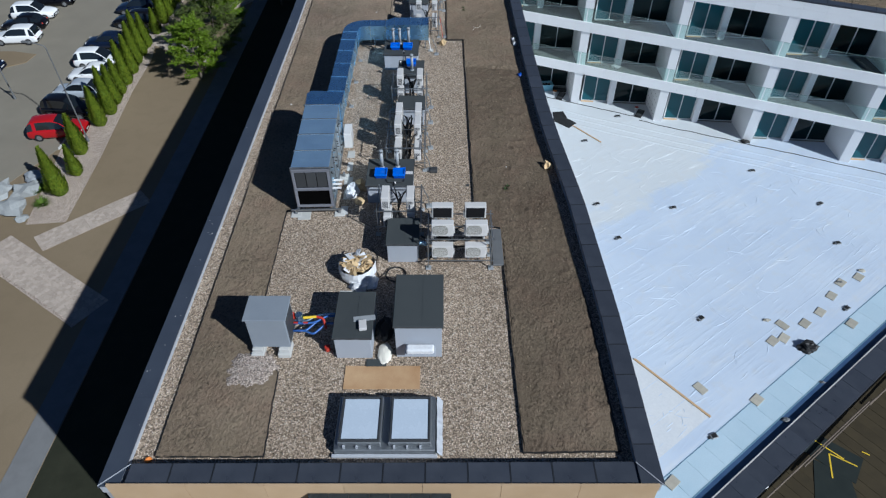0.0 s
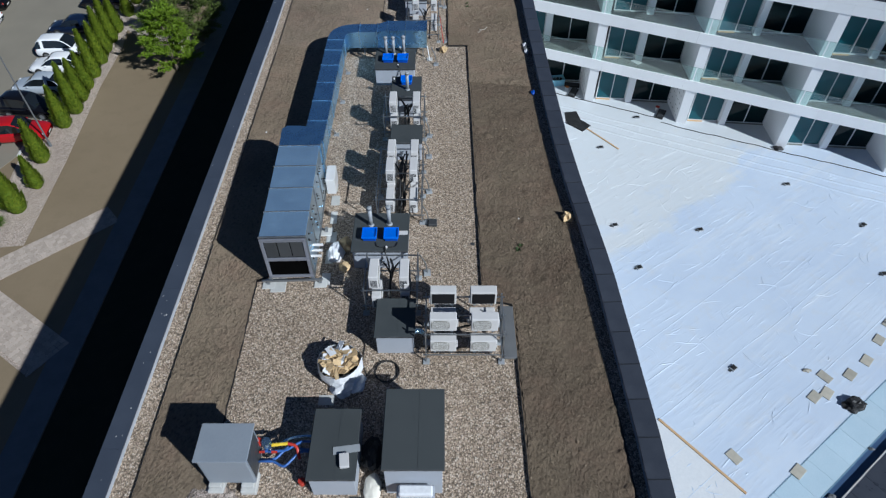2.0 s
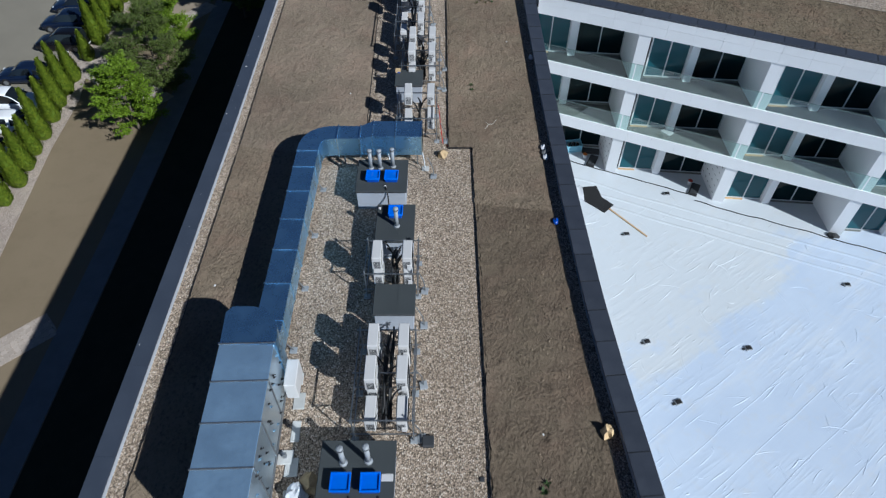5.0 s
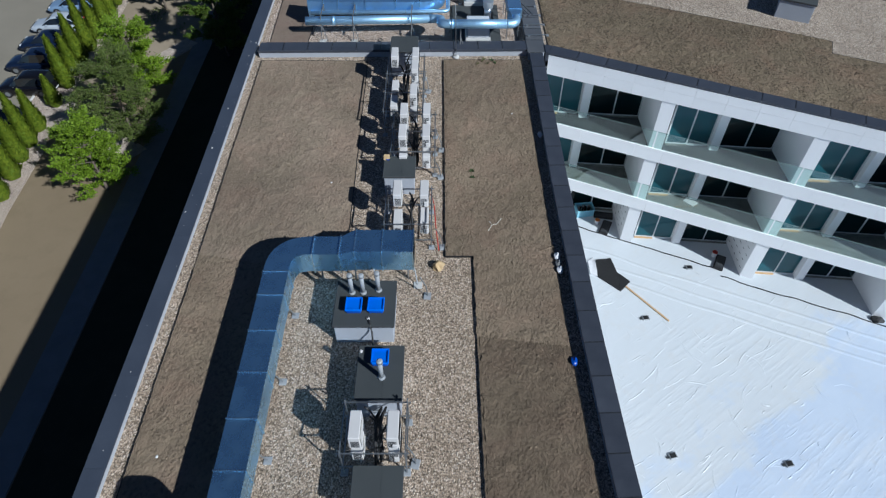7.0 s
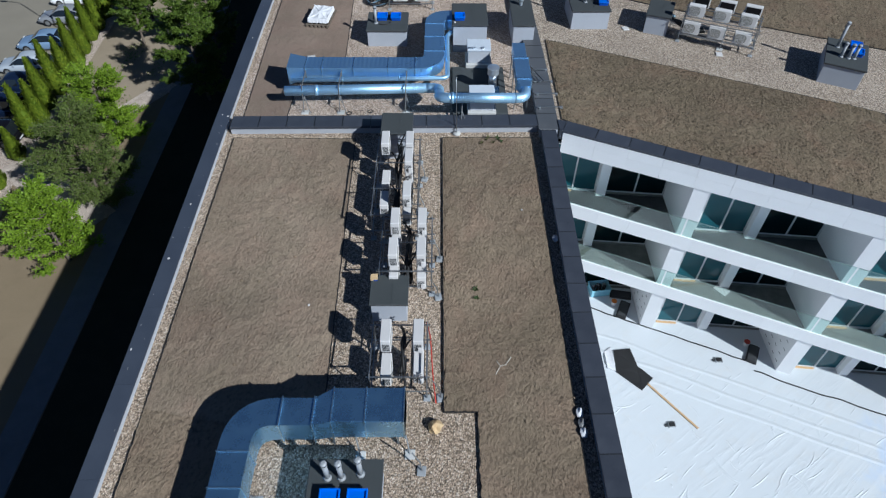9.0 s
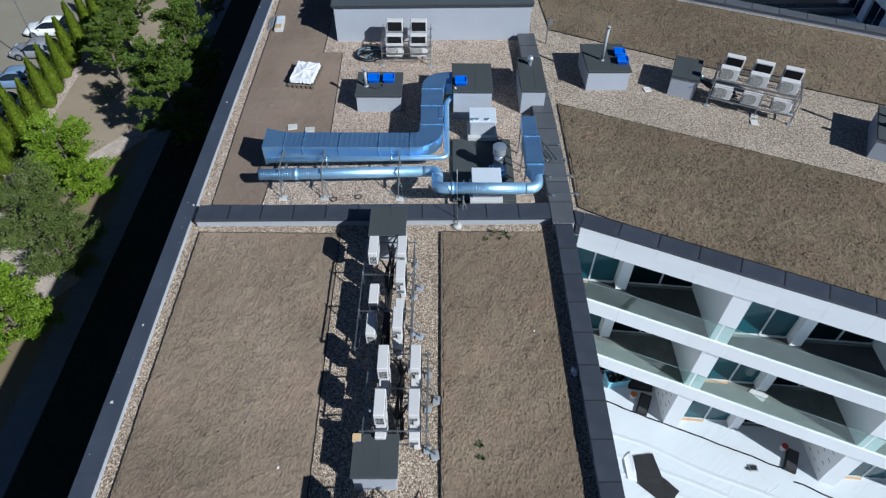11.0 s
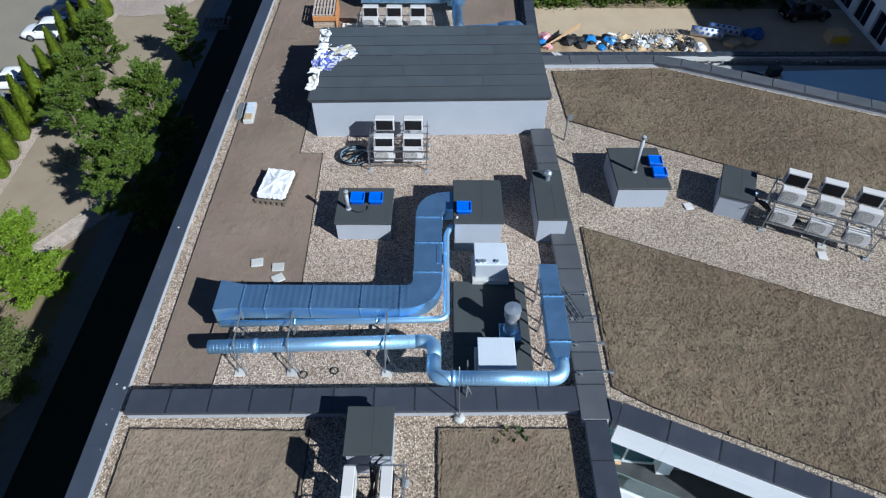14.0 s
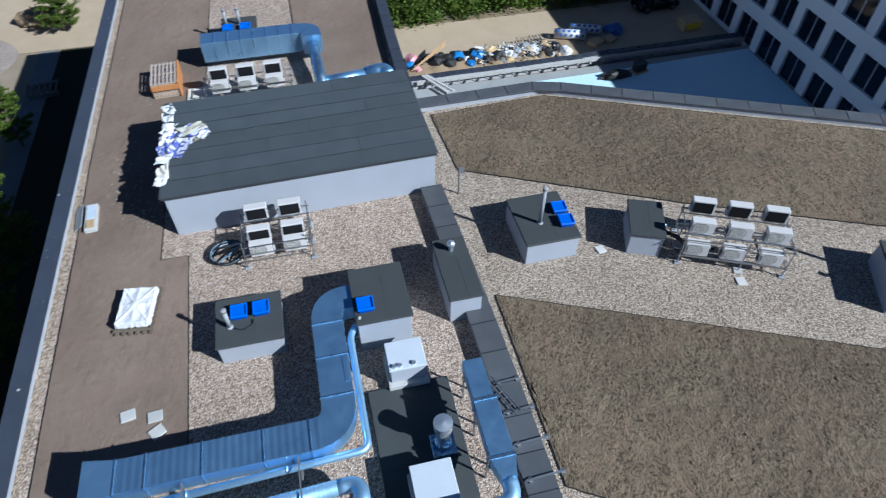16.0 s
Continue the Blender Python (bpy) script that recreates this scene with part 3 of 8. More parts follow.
WING_N = [(5.42, 72.30), (11.9, 72.45), (26.0, 66.33), (50.0, 55.9)]
body = [WEST[0]] + EAST + [(5.36, 72.3)] + EAST_FAR[1:] + [WEST[-1]] + WEST[:0:-1]
inset = 0.06
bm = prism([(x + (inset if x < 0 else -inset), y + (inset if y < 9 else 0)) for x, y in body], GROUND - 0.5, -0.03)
tagged(part("wall_main", bm, M_WALL_SHADED), "grey rendered walls of a four-storey building", "wall", "", "structure")

# the roof's gravel sheet
bm = prism([(x + (0.2 if x < 0 else -0.2), y + (0.2 if y < 9 else 0)) for x, y in body], -0.03, 0.0)
tagged(part("roof_main", bm, M_GRAVEL), "flat roof covered with loose beige and grey gravel", "roof", "", "structure")
tagged(part("roof_north", prism([(-9.5, 52.3), (4.8, 52.3), (4.9, 72.0), (5.1, 92.4), (-9.5, 92.4)], 0.0, 0.006), M_GRAVEL_NORTH), "flat roof covered with loose pale beige gravel", "roof", "", "structure")


def parapet(name, line, width, label, z1=0.5, length=1.25, upstand=M_UPSTAND, z0=-0.02, sheet_mat=None, seam=True):
    """A low wall under a dark sheet-metal coping in short lengths, on the left of a line of x, y (its outer edge)."""
    t = thing(name, Matrix(), label, "parapet", "", "structure")
    inner = offset(line, width - 0.05)
    outer = offset(line, 0.05)
    part("upstand", prism(outer + inner[::-1], z0, z1 - 0.035), upstand, t)
    total = sum(math.dist(a, b) for a, b in zip(line, line[1:]))
    n = max(1, round(total / length))
    step = total / n
    lib = {}
    for i in range(n):
        x0, y0, _ = along(line, i * step + 0.001)
        x1, y1, _ = along(line, min(total, (i + 1) * step) - 0.001)
        l = math.dist((x0, y0), (x1, y1))
        key = round(l, 2)
        if key not in lib:
            bm = BM()
            bx(bm, 0.009 if seam else 0.002, l - (0.009 if seam else 0.002), 0, width, z1 - 0.035, z1, 0.006 if seam else 0.0)
            bx(bm, 0.006, l - 0.006, -0.012, 0.006, z1 - 0.12, z1 - 0.004)
            bx(bm, 0.006, l - 0.006, width - 0.006, width + 0.012, z1 - 0.055, z1 - 0.004)
            if seam:
                bx(bm, l - 0.022, l + 0.010, 0.003, width - 0.003, z1, z1 + 0.008, 0, 1)
            ob = part("coping_panel", bm, [sheet_mat or M_COPING, M_COPING_SEAM], t)
            lib[key] = ob.data
        else:
            ob = new("coping_panel", lib[key])
            ob.parent = t
        tilt = random.uniform(-0.25, 0.25)
        ob.matrix_basis = pose(x0, y0, 0, tilt, 0, math.degrees(math.atan2(y1 - y0, x1 - x0)))
    return t


parapet("parapet_west", WEST[::-1], 0.60, "long roof parapet with smooth dark blue-grey metal coping", 0.35, 3.0, sheet_mat=M_COPING_SMOOTH, seam=False)
south = parapet("parapet_south", [(-9.28, 8.5), (5.75, 8.56)], 0.70, "short end parapet with dark grey metal coping", 0.36, length=1.22)
for x, a in ((-9.65, 43), (6.07, 133)):
    ob = part("corner_seam", box(-0.5, 0.5, -0.014, 0.014, 0.0, 0.012), M_UPSTAND, south, "pale folded corner seam")
    ob.matrix_basis = pose(x, 8.86, 0.352 if x < 0 else 0.422, 0, 0, a)
parapet("parapet_east", EAST, 0.66, "gently curving roof parapet with dark grey metal coping", 0.42)
parapet("parapet_cross", [(-9.4, 51.76), (4.55, 51.95)], 0.80, "low parapet across the roof with dark coping", 0.44, length=1.22)
parapet("parapet_middle", [(5.46, 51.62), (5.46, 55.0), (5.43, 58.0), (5.20, 66.0)], 0.90, "low parapet between two roofs with grey coping", 0.45, sheet_mat=M_COPING_PALE)
parapet("parapet_east_far", EAST_FAR, 0.55, "roof parapet beyond the penthouse with dark coping")
parapet("parapet_north", [(5.42, 93.0), (-9.74, 93.0)], 0.6, "end parapet of the long roof with dark coping", 0.36, length=1.22)
p, q = wing(0.25, 0), wing(48, 0)
edge = parapet("parapet_wing_south", [(p.x, p.y), (q.x, q.y)], 0.72, "parapet of the side wing with dark metal coping", length=1.5)
part("corner_plate", prism([(5.466, 51.56), (p.x - 0.004, p.y), (p.x + 0.289, p.y + 0.657), (5.466, 52.30)], -0.02, 0.494), M_COPING, edge)
parapet("parapet_wing_north", offset(WING_N[::-1], -0.15), 0.74, "bent far parapet of the side wing with grey coping", 0.33, length=1.5, sheet_mat=M_COPING_PALE)

# pale specks and droppings on the long coping
rnd = random.Random(19)
bm = BM()
for i in range(70):
    x, y, _ = along(WEST, rnd.uniform(2, 80))
    cx, cy, r = x + rnd.uniform(0.05, 0.55), y, 0.012 + 0.05 * rnd.random() ** 4
    vs = [bm.verts.new((cx + r * rnd.uniform(0.6, 1.2) * math.cos(k * 0.785), cy + r * rnd.uniform(0.6, 1.5) * math.sin(k * 0.785), 0.356)) for k in range(8)]
    bm.faces.new(vs)
tagged(part("droppings", bm, M_WHITE), "pale specks on the dark coping", "specks", "", "stuff")

# the south wall's tan boards and the hood under the coping
face = thing("cladding_south", pose(0, 8.5, 0), "tan wood-effect boards on the end wall", "cladding", "", "structure")
for i in range(7):
    for j in range(6):
        part("facade_board", box(-9.75 + i * 2.29, -9.75 + i * 2.29 + 2.28, -0.02, 0.05, 0.44 - 1.9 * (j + 1) + 0.006, 0.44 - 1.9 * j), M_TIMBER, face)
hood = thing("canopy", pose(-1.85, 8.46, 0), "small dark-shingled hood on the end wall", "canopy")
for i in range(7):
    bm = BM()
    vs = [bm.verts.new(c) for c in ((-2.1 + i * 0.6, 0, 0), (-1.51 + i * 0.6, 0, 0), (-1.51 + i * 0.6, -0.9, -0.28), (-2.1 + i * 0.6, -0.9, -0.28))]
    f = bm.faces.new(vs)
    bmesh.ops.solidify(bm, geom=[f], thickness=0.04)
    part("shingle", bm, M_BITUMEN, hood)
part("bracket", box(-2.08, 2.05, -0.85, 0.0, -0.55, -0.30), M_DARKTRIM, hood)

# earth layers on the roof
patch("roof_soil", [(-8.80, 9.6), (-5.5, 9.6), (-5.62, 12.7), (-6.72, 13.6), (-6.86, 21.2), (-6.3, 21.5), (-6.0, 37.4), (-9.02, 38.0), (-8.98, 30.0), (-8.88, 20.0)],
      0.07, M_SOIL, "brown growing soil spread on the flat roof", "soil", 0.11, 0.022, 0.02, 0.07, 1, (37.3, 38.1))
patch("roof_soil", [(-9.02, 38.0), (-6.0, 37.4), (-3.47, 38.3), (-3.72, 51.4), (-9.22, 51.45), (-9.10, 43.0)],
      0.07, M_SOIL_DRY, "dry pale brown growing soil on the flat roof", "soil", 0.11, 0.022, 0.02, 0.07, 8, (37.3, 38.1))
patch("roof_soil", [(2.46, 9.72), (5.48, 9.78), (5.42, 15.5), (5.23, 18.1), (5.04, 21.9), (4.92, 24.1), (4.68, 26.7), (4.50, 29.8), (4.38, 33.9), (1.30, 34.3), (1.36, 21.5), (1.38, 20.3), (2.42, 20.1)],
      0.08, M_SOIL_DAMP, "dark brown damp growing soil on the flat roof", "soil", 0.11, 0.03, 0.02, 0.08, 2, (33.7, 34.5))
patch("roof_soil", [(1.30, 34.3), (4.38, 33.9), (4.36, 35.0), (4.27, 42.5), (4.22, 51.5), (0.2, 51.5), (0.25, 37.9), (1.29, 37.9)],
      0.08, M_SOIL, "dry brown growing soil on the flat roof", "soil", 0.11, 0.024, 0.02, 0.08, 5, (33.7, 34.5))
patch("roof_soil", [(-9.12, 53.0), (-7.1, 53.0), (-7.0, 56.0), (-4.82, 56.2), (-5.06, 64.68), (-6.08, 64.68), (-6.1, 73.6), (-4.6, 73.6), (-4.4, 91.9), (-9.44, 91.9), (-9.42, 71.0), (-9.30, 66.0), (-9.26, 60.0), (-9.15, 54.2)],
      0.05, M_SOIL_SMOOTH, "settled grey-brown soil on the flat roof", "soil", 0.11, 0.012, 0.012, 0.05, 3)
patch("roof_soil", [(1.4, 74.2), (4.7, 74.2), (5.0, 82.0), (5.2, 91.9), (0.2, 91.9), (0.2, 79.2), (1.4, 79.2)],
      0.05, M_SOIL_SMOOTH, "brown soil on the roof beyond the penthouse", "soil", 0.11, 0.012, 0.012, 0.05, 4)
# gravel swept over the earth beside a cabinet
bm = BM()
g = bmesh.ops.create_uvsphere(bm, u_segments=64, v_segments=8, radius=1)
for v in bm.verts:
    a = math.atan2(v.co.y, v.co.x)
    k = 1 + 0.35 * noise.noise((math.cos(a) * 2, math.sin(a) * 2, 5)) + 0.25 * noise.noise((math.cos(a) * 7, math.sin(a) * 7, 5))
    v.co = Vector((v.co.x * 0.90 * k, v.co.y * 0.78 * k, v.co.z * 0.11))
ob = part("gravel_heap", bm, M_GRAVEL_PALE, None, "", True)
ob.location = (-6.55, 12.80, 0.035)
tagged(ob, "pale gravel spilled over the roof soil", "gravel", "", "stuff")

# ---- the side wing: roof, storeys, balconies ----
a, b = wing(0.0, 0.4), wing(48, 0.4)
wing_poly = [(5.2, 52.0), (a.x, a.y), (b.x, b.y), (49.0, 56.0), (25.8, 66.1), (11.8, 72.1), (5.2, 72.1)]
tagged(part("roof_wing", prism(wing_poly, -0.04, -0.004), M_GRAVEL_WING), "flat gravel roof of the side wing", "roof", "", "structure")


def wl(s, off):
    p = wing(s, off)
    return p.x, p.y


patch("roof_soil", [(5.80, 52.95), wl(1.2, 1.25), wl(40, 1.25), wl(40, 6.9), wl(13.78, 6.78), wl(13.75, 8.10), wl(12.7, 8.15), (5.82, 60.15)], 0.045, M_SOIL_WING, "brown growing soil on the side wing's roof", "soil", 0.11, 0.03, 0.02, 0.08, 6)
patch("roof_soil", [(6.22, 67.2), (14.99, 62.95), (24.5, 58.9), (40.0, 52.0), (43.0, 58.0), (25.6, 65.65), (11.75, 71.72), (5.95, 71.4)], 0.045, M_SOIL_WING, "brown growing soil along the wing's far parapet", "soil", 0.11, 0.03, 0.02, 0.08, 7)

LEVELS = (-3.66, -7.30, -10.95)
PITCH, FIN0, FIN_W = 7.15, 6.38, 0.68
YDIR = Vector((0, 1, 0))
WIN_OFF = 2.35
block = thing("building_wing", Matrix(), "white balconied side wing of the building, three storeys of glazed rooms", "building", "", "structure")


def quad_prism(a, b, c, d, z0, z1):
    return prism([(p.x, p.y) for p in (a, b, c, d)], z0, z1)


def wbox(s0, s1, o0, o1, z0, z1):
    return quad_prism(wing(s0, o0), wing(s1, o0), wing(s1, o1), wing(s0, o1), z0, z1)


S_END = FIN0 + PITCH * 5 + FIN_W
# roof fascia in flat panels
for i in range(28):
    for z0, z1 in ((-0.72, -0.106), (-0.10, 0.36)):
        part("fascia_panel", wbox(0.3 + i * 1.5, 0.3 + i * 1.5 + 1.494, -0.02, 0.35, z0, z1), M_FACADE, block)
part("roof_slab", wbox(0.3, S_END, 0.36, 14, -0.72, -0.05), M_FACADE, block)
for z in LEVELS[:2]:
    part("balcony_floor", wbox(-0.4, S_END, 0.05, 2.98, z - 0.76, z), M_SLAB_DARK if z == LEVELS[0] else M_SLAB, block, "dark top balcony floor" if z == LEVELS[0] else "grey concrete balcony floor")
    for i in range(28):
        part("fascia_panel", wbox(-0.3 + i * 1.5, -0.3 + i * 1.5 + 1.495, -0.06, 0.045, z - 0.78, z + 0.03), M_FACADE, block)
part("back_wall", wbox(-0.4, S_END, 3.0, 3.5, GROUND, -0.73), M_FACADE, block)
tops = (-0.73, LEVELS[0] - 0.77, LEVELS[1] - 0.77)
skew = (wing(0, 0) + YDIR * (WIN_OFF / N.y) - wing(0, WIN_OFF)).dot(U)
for k in range(-1, 6):
    s = FIN0 + PITCH * k
    for zt, zb in zip(tops, LEVELS):
        if k >= 0:
            part("partition_wall", quad_prism(wing(s, 0.02), wing(s + FIN_W, 0.02), wing(s + FIN_W, 0.02) + YDIR * 2.75, wing(s, 0.02) + YDIR * 2.75, zb, zt), M_FACADE, block)
        # the bay to the right of this fin: its glazing stands at a slant to the front
        if k == 5:
            continue
        A, B = wing(s + 0.74, 0.62), wing(s + PITCH + skew - 0.02, 2.42)
        D = (B - A).normalized()
        P = Vector((-D.y, D.x, 0))
        L = (B - A).length

        def lbox(a0, a1, o0, o1, z0, z1, into=None):
            c = [A + D * a0 + P * o0, A + D * a1 + P * o0, A + D * a1 + P * o1, A + D * a0 + P * o1]
            return prism([(q.x, q.y) for q in c], z0, z1, into)

        part("column", lbox(2.28, 2.74, -0.32, 0.2, zb, zt), M_FACADE, block)
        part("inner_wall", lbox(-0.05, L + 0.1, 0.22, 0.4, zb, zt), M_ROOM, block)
        for a, b in ((0.0, 2.28), (2.74, L)):
            h0, h1 = zb + 0.06, zt - 0.02
            bm = BM()
            for x0, x1 in ((a, a + 0.07), (b - 0.07, b), ((a + b) / 2 - 0.035, (a + b) / 2 + 0.035)):
                lbox(x0, x1, 0, 0.1, h0, h1, bm)
            for z0, z1 in ((h0 - 0.05, h0 + 0.06), (h1 - 0.07, h1)):
                for x0, x1 in ((a + 0.07, (a + b) / 2 - 0.035), ((a + b) / 2 + 0.035, b - 0.07)):
                    lbox(x0, x1, 0.003, 0.097, z0, z1, bm)
            win = part("window", bm, M_FRAME, block)
            for x0, x1 in ((a + 0.07, (a + b) / 2 - 0.035), ((a + b) / 2 + 0.035, b - 0.07)):
                part("pane", lbox(x0, x1, 0.04, 0.06, h0 + 0.06, h1 - 0.07), M_WINDOW_LIT if a == 0.0 else M_WINDOW_SHADE, win, "window glass, reflection or room shade in its tint")
            part("sill", lbox(a + 0.02, b - 0.02 if a else 1.1, -0.10, -0.004, zb, zb + 0.07), M_PLY if a == 0.0 and (k + int(-zb)) % 3 else M_SLAB, win)
        if zb > -10:
            g0, g1 = s + 0.26, s + PITCH + 0.20
            n = 3
            for i in range(n):
                p = part("balustrade_pane", wbox(g0 + (g1 - g0) * i / n + 0.01, g0 + (g1 - g0) * (i + 1) / n - 0.01, 0.0, 0.018, zb + 0.035, zb + 1.08), M_GLASS, block, "clear glass balustrade")
                p.visible_shadow = False
                part("pane_edge", wbox(g0 + (g1 - g0) * i / n + 0.01, g0 + (g1 - g0) * (i + 1) / n - 0.01, 0.0, 0.018, zb + 1.081, zb + 1.095), M_GLASSEDGE, p, "pale ground glass edge")

# dark tape strips on the wrapped boards of two ground-floor partitions
for k in (0, 1):
    foot = wing(FIN0 + PITCH * k, 0.02)
    for i in range(5):
        for j in range(5):
            y = foot.y + 0.25 + i * 0.52 + 0.12 * (j % 2)
            z = LEVELS[2] + 0.4 + j * 0.52
            part("tape_strip", box(foot.x - 0.008, foot.x - 0.001, y, y + 0.2, z, z + 0.03), M_DARKTRIM, block, "short dark strip of tape")

# ---- the courtyard deck between the wings ----
p, q = wing(37.5, 2.5), wing(-0.6, 2.5)
bm = prism([(5.2, 9.6), (6.2, 10.4), (10.78, 14.54), (27.68, 27.02), (39.6, 35.8), (p.x, p.y), (q.x, q.y)], -11.45, -10.95)
tagged(part("floor_courtyard", bm, M_MEMBRANE), "white roofing sheet laid over the courtyard deck", "roof membrane", "", "structure")

# ---- ground ----
bm = BM()
vs = [bm.verts.new(c) for c in ((-2500, -2500, GROUND), (2500, -2500, GROUND), (2500, 2500, GROUND), (-2500, 2500, GROUND))]
bm.faces.new(vs)
tagged(part("ground", bm, M_GROUND), "dry sandy ground with sparse grass", "ground", "", "structure")


# ---- roof shafts ----
def shaft(name, x0, x1, y0, y1, h, label, group="roof shafts", cap=0.09, over=0.06, z=0.0, rz=0.0):
    """A rendered shaft under a felt-covered lid with a sheet-metal edge."""
    cx, cy = (x0 + x1) / 2, (y0 + y1) / 2
    w, d = (x1 - x0) / 2, (y1 - y0) / 2
    t = thing(name, pose(cx, cy, z, 0, 0, rz), label, "roof shaft", group)
    part("body", box(-w + over, w - over, -d + over, d - over, -0.02, h - cap, 0.01), M_RENDER, t)
    part("edge_trim", box(-w, w, -d, d, h - cap, h - 0.02, 0.008), M_DARKTRIM, t, "dark metal edge")
    bm = BM()
    bx(bm, -w + 0.012, w - 0.012, -d + 0.012, d - 0.012, h - 0.02, h, 0.008)
    if h < 1.9:
        bx(bm, w * 0.15, w * 0.15 + 0.08, -d + 0.02, d - 0.02, h, h + 0.005)
    part("lid", bm, M_BITUMEN, t, "dark felt-covered lid")
    return t


S_LABEL = "light grey rendered roof shaft with a dark felt lid"
shaft("roof_shaft", -3.76, -2.40, 13.28, 15.42, 1.16, S_LABEL)
shaft("roof_shaft", -1.68, 0.02, 13.33, 15.76, 1.70, "tall light grey rendered roof shaft with a dark lid")
shaft("roof_shaft", -2.27, -0.94, 18.03, 19.62, 1.03, S_LABEL)
shaft("roof_shaft", -3.40, -1.30, 21.80, 23.80, 1.0, "light grey rendered shaft carrying two blue fan boxes")
shaft("roof_shaft", -2.33, -0.92, 28.15, 29.45, 1.0, S_LABEL)
shaft("roof_shaft", -2.50, -1.05, 31.40, 33.35, 1.0, "light grey rendered shaft carrying one blue fan box")
shaft("roof_shaft", -3.46, -1.42, 34.07, 36.0, 0.98, "light grey rendered shaft carrying two blue fan boxes")
shaft("roof_shaft", -2.27, -0.95, 41.32, 42.62, 1.0, S_LABEL)
shaft("roof_shaft", -2.43, -1.06, 50.03, 51.52, 1.40, "small grey shaft against the cross parapet")
shaft("roof_shaft", -3.84, -1.64, 59.40, 61.42, 0.95, "light grey rendered shaft carrying two blue fan boxes")
shaft("roof_shaft", 0.70, 2.57, 58.87, 61.24, 1.55, "light grey rendered shaft carrying one blue fan box")
shaft("roof_shaft", 3.88, 5.09, 59.32, 62.15, 1.30, "narrow rendered shaft built on the low parapet")
shaft("roof_shaft", 7.28, 9.44, 61.28, 63.86, 1.1, "light grey rendered shaft with fan boxes and a tall pipe", rz=0.5)
shaft("roof_shaft", 11.55, 12.89, 60.66, 62.62, 1.1, S_LABEL, rz=-21)
shaft("roof_shaft", 19.45, 21.4, 55.6, 58.3, 1.1, "light grey rendered shaft with fan boxes and three pipes", rz=-26)
shaft("roof_shaft", -3.6, -1.7, 79.2, 81.4, 0.95, "light grey rendered shaft carrying two blue fan boxes")
pent = shaft("penthouse", -5.63, 4.96, 65.98, 72.12, 2.05, "low rendered penthouse with a dark felt roof in overlapping strips", "", 0.14, 0.08, rz=1.6)
tagged(pent, "", "penthouse")
part("felt_cover", box(-5.35, 5.35, -3.10, 3.10, 2.051, 2.056), M_ROOFFELT, pent)
for i in range(7):
    cut = (1.9, -2.6, 3.1, 0.6, -1.2, 2.4, -3.0)[i]
    y0 = 2.98 - (i + 1) * 0.86
    dy = 0.02 * math.sin(i * 2.3)
    for x0, x1, dz in ((-5.30, cut + 0.08, 0.0), (cut, 5.30, 0.009)):
        ob = part("felt_strip", box(x0, x1, y0 + dy, y0 + 0.93, 2.05 + 0.012 * (7 - i) + dz - 0.006, 2.060 + 0.012 * (7 - i) + dz), M_ROOFFELT, pent)
        ob.rotation_euler = (0, 0, 0.003 * math.sin(i * 1.7 + x0))


for i in range(6):
    y0 = 2.98 - (i + 1) * 0.86
    bm = BM()
    pts = [(-5.28 + k * 0.33, y0 + 0.03 * noise.noise((k * 0.45, i * 3.7, 1)), 2.063 + 0.012 * (7 - i) + 0.006) for k in range(33)]
    sweep(bm, pts, rect(0.028 + 0.006 * (i % 3), 0.012))
    part("welt", bm, M_DARKTRIM, pent, "dark bitumen welt between two strips")


def fan_box(x, y, z, rz=0.0):
    t = thing("fan_box", pose(x, y, z, 0, 0, rz), "bright blue plastic roof fan box with a raised lid", "fan", "blue fan boxes")
    part("base", box(-0.24, 0.24, -0.23, 0.23, 0, 0.15, 0.02), M_BLUE_DARK, t, "dark blue base")
    part("lid", box(-0.275, 0.275, -0.265, 0.265, 0.155, 0.20, 0.012), M_BLUE, t)
    bm = BM()
    for x0, x1, y0, y1 in ((-0.275, 0.275, 0.215, 0.265), (-0.275, 0.275, -0.265, -0.22), (-0.275, -0.23, -0.215, 0.21), (0.23, 0.275, -0.215, 0.21)):
        bx(bm, x0, x1, y0, y1, 0.203, 0.25, 0.01)
    part("rim", bm, M_BLUE, t)
    return t


fan = fan_box(-2.74, 22.52, 1.0)
for x, y, z, a in ((-1.94, 22.52, 1.0, 1), (-2.78, 34.82, 0.98, 0), (-2.05, 34.82, 0.98, -1), (-1.78, 32.8, 1.0, 0), (-3.02, 60.65, 0.95, 0), (-2.30, 60.65, 0.95, 1), (1.10, 59.52, 1.55, 0),
                   (9.07, 62.80, 1.1, -4), (9.09, 62.08, 1.1, -4), (-3.2, 80.0, 0.95, 0), (-2.3, 80.0, 0.95, 0), (21.05, 57.5, 1.1, -26), (20.85, 56.85, 1.1, -26)):
    copy_thing(fan, pose(x, y, z, 0, 0, a))


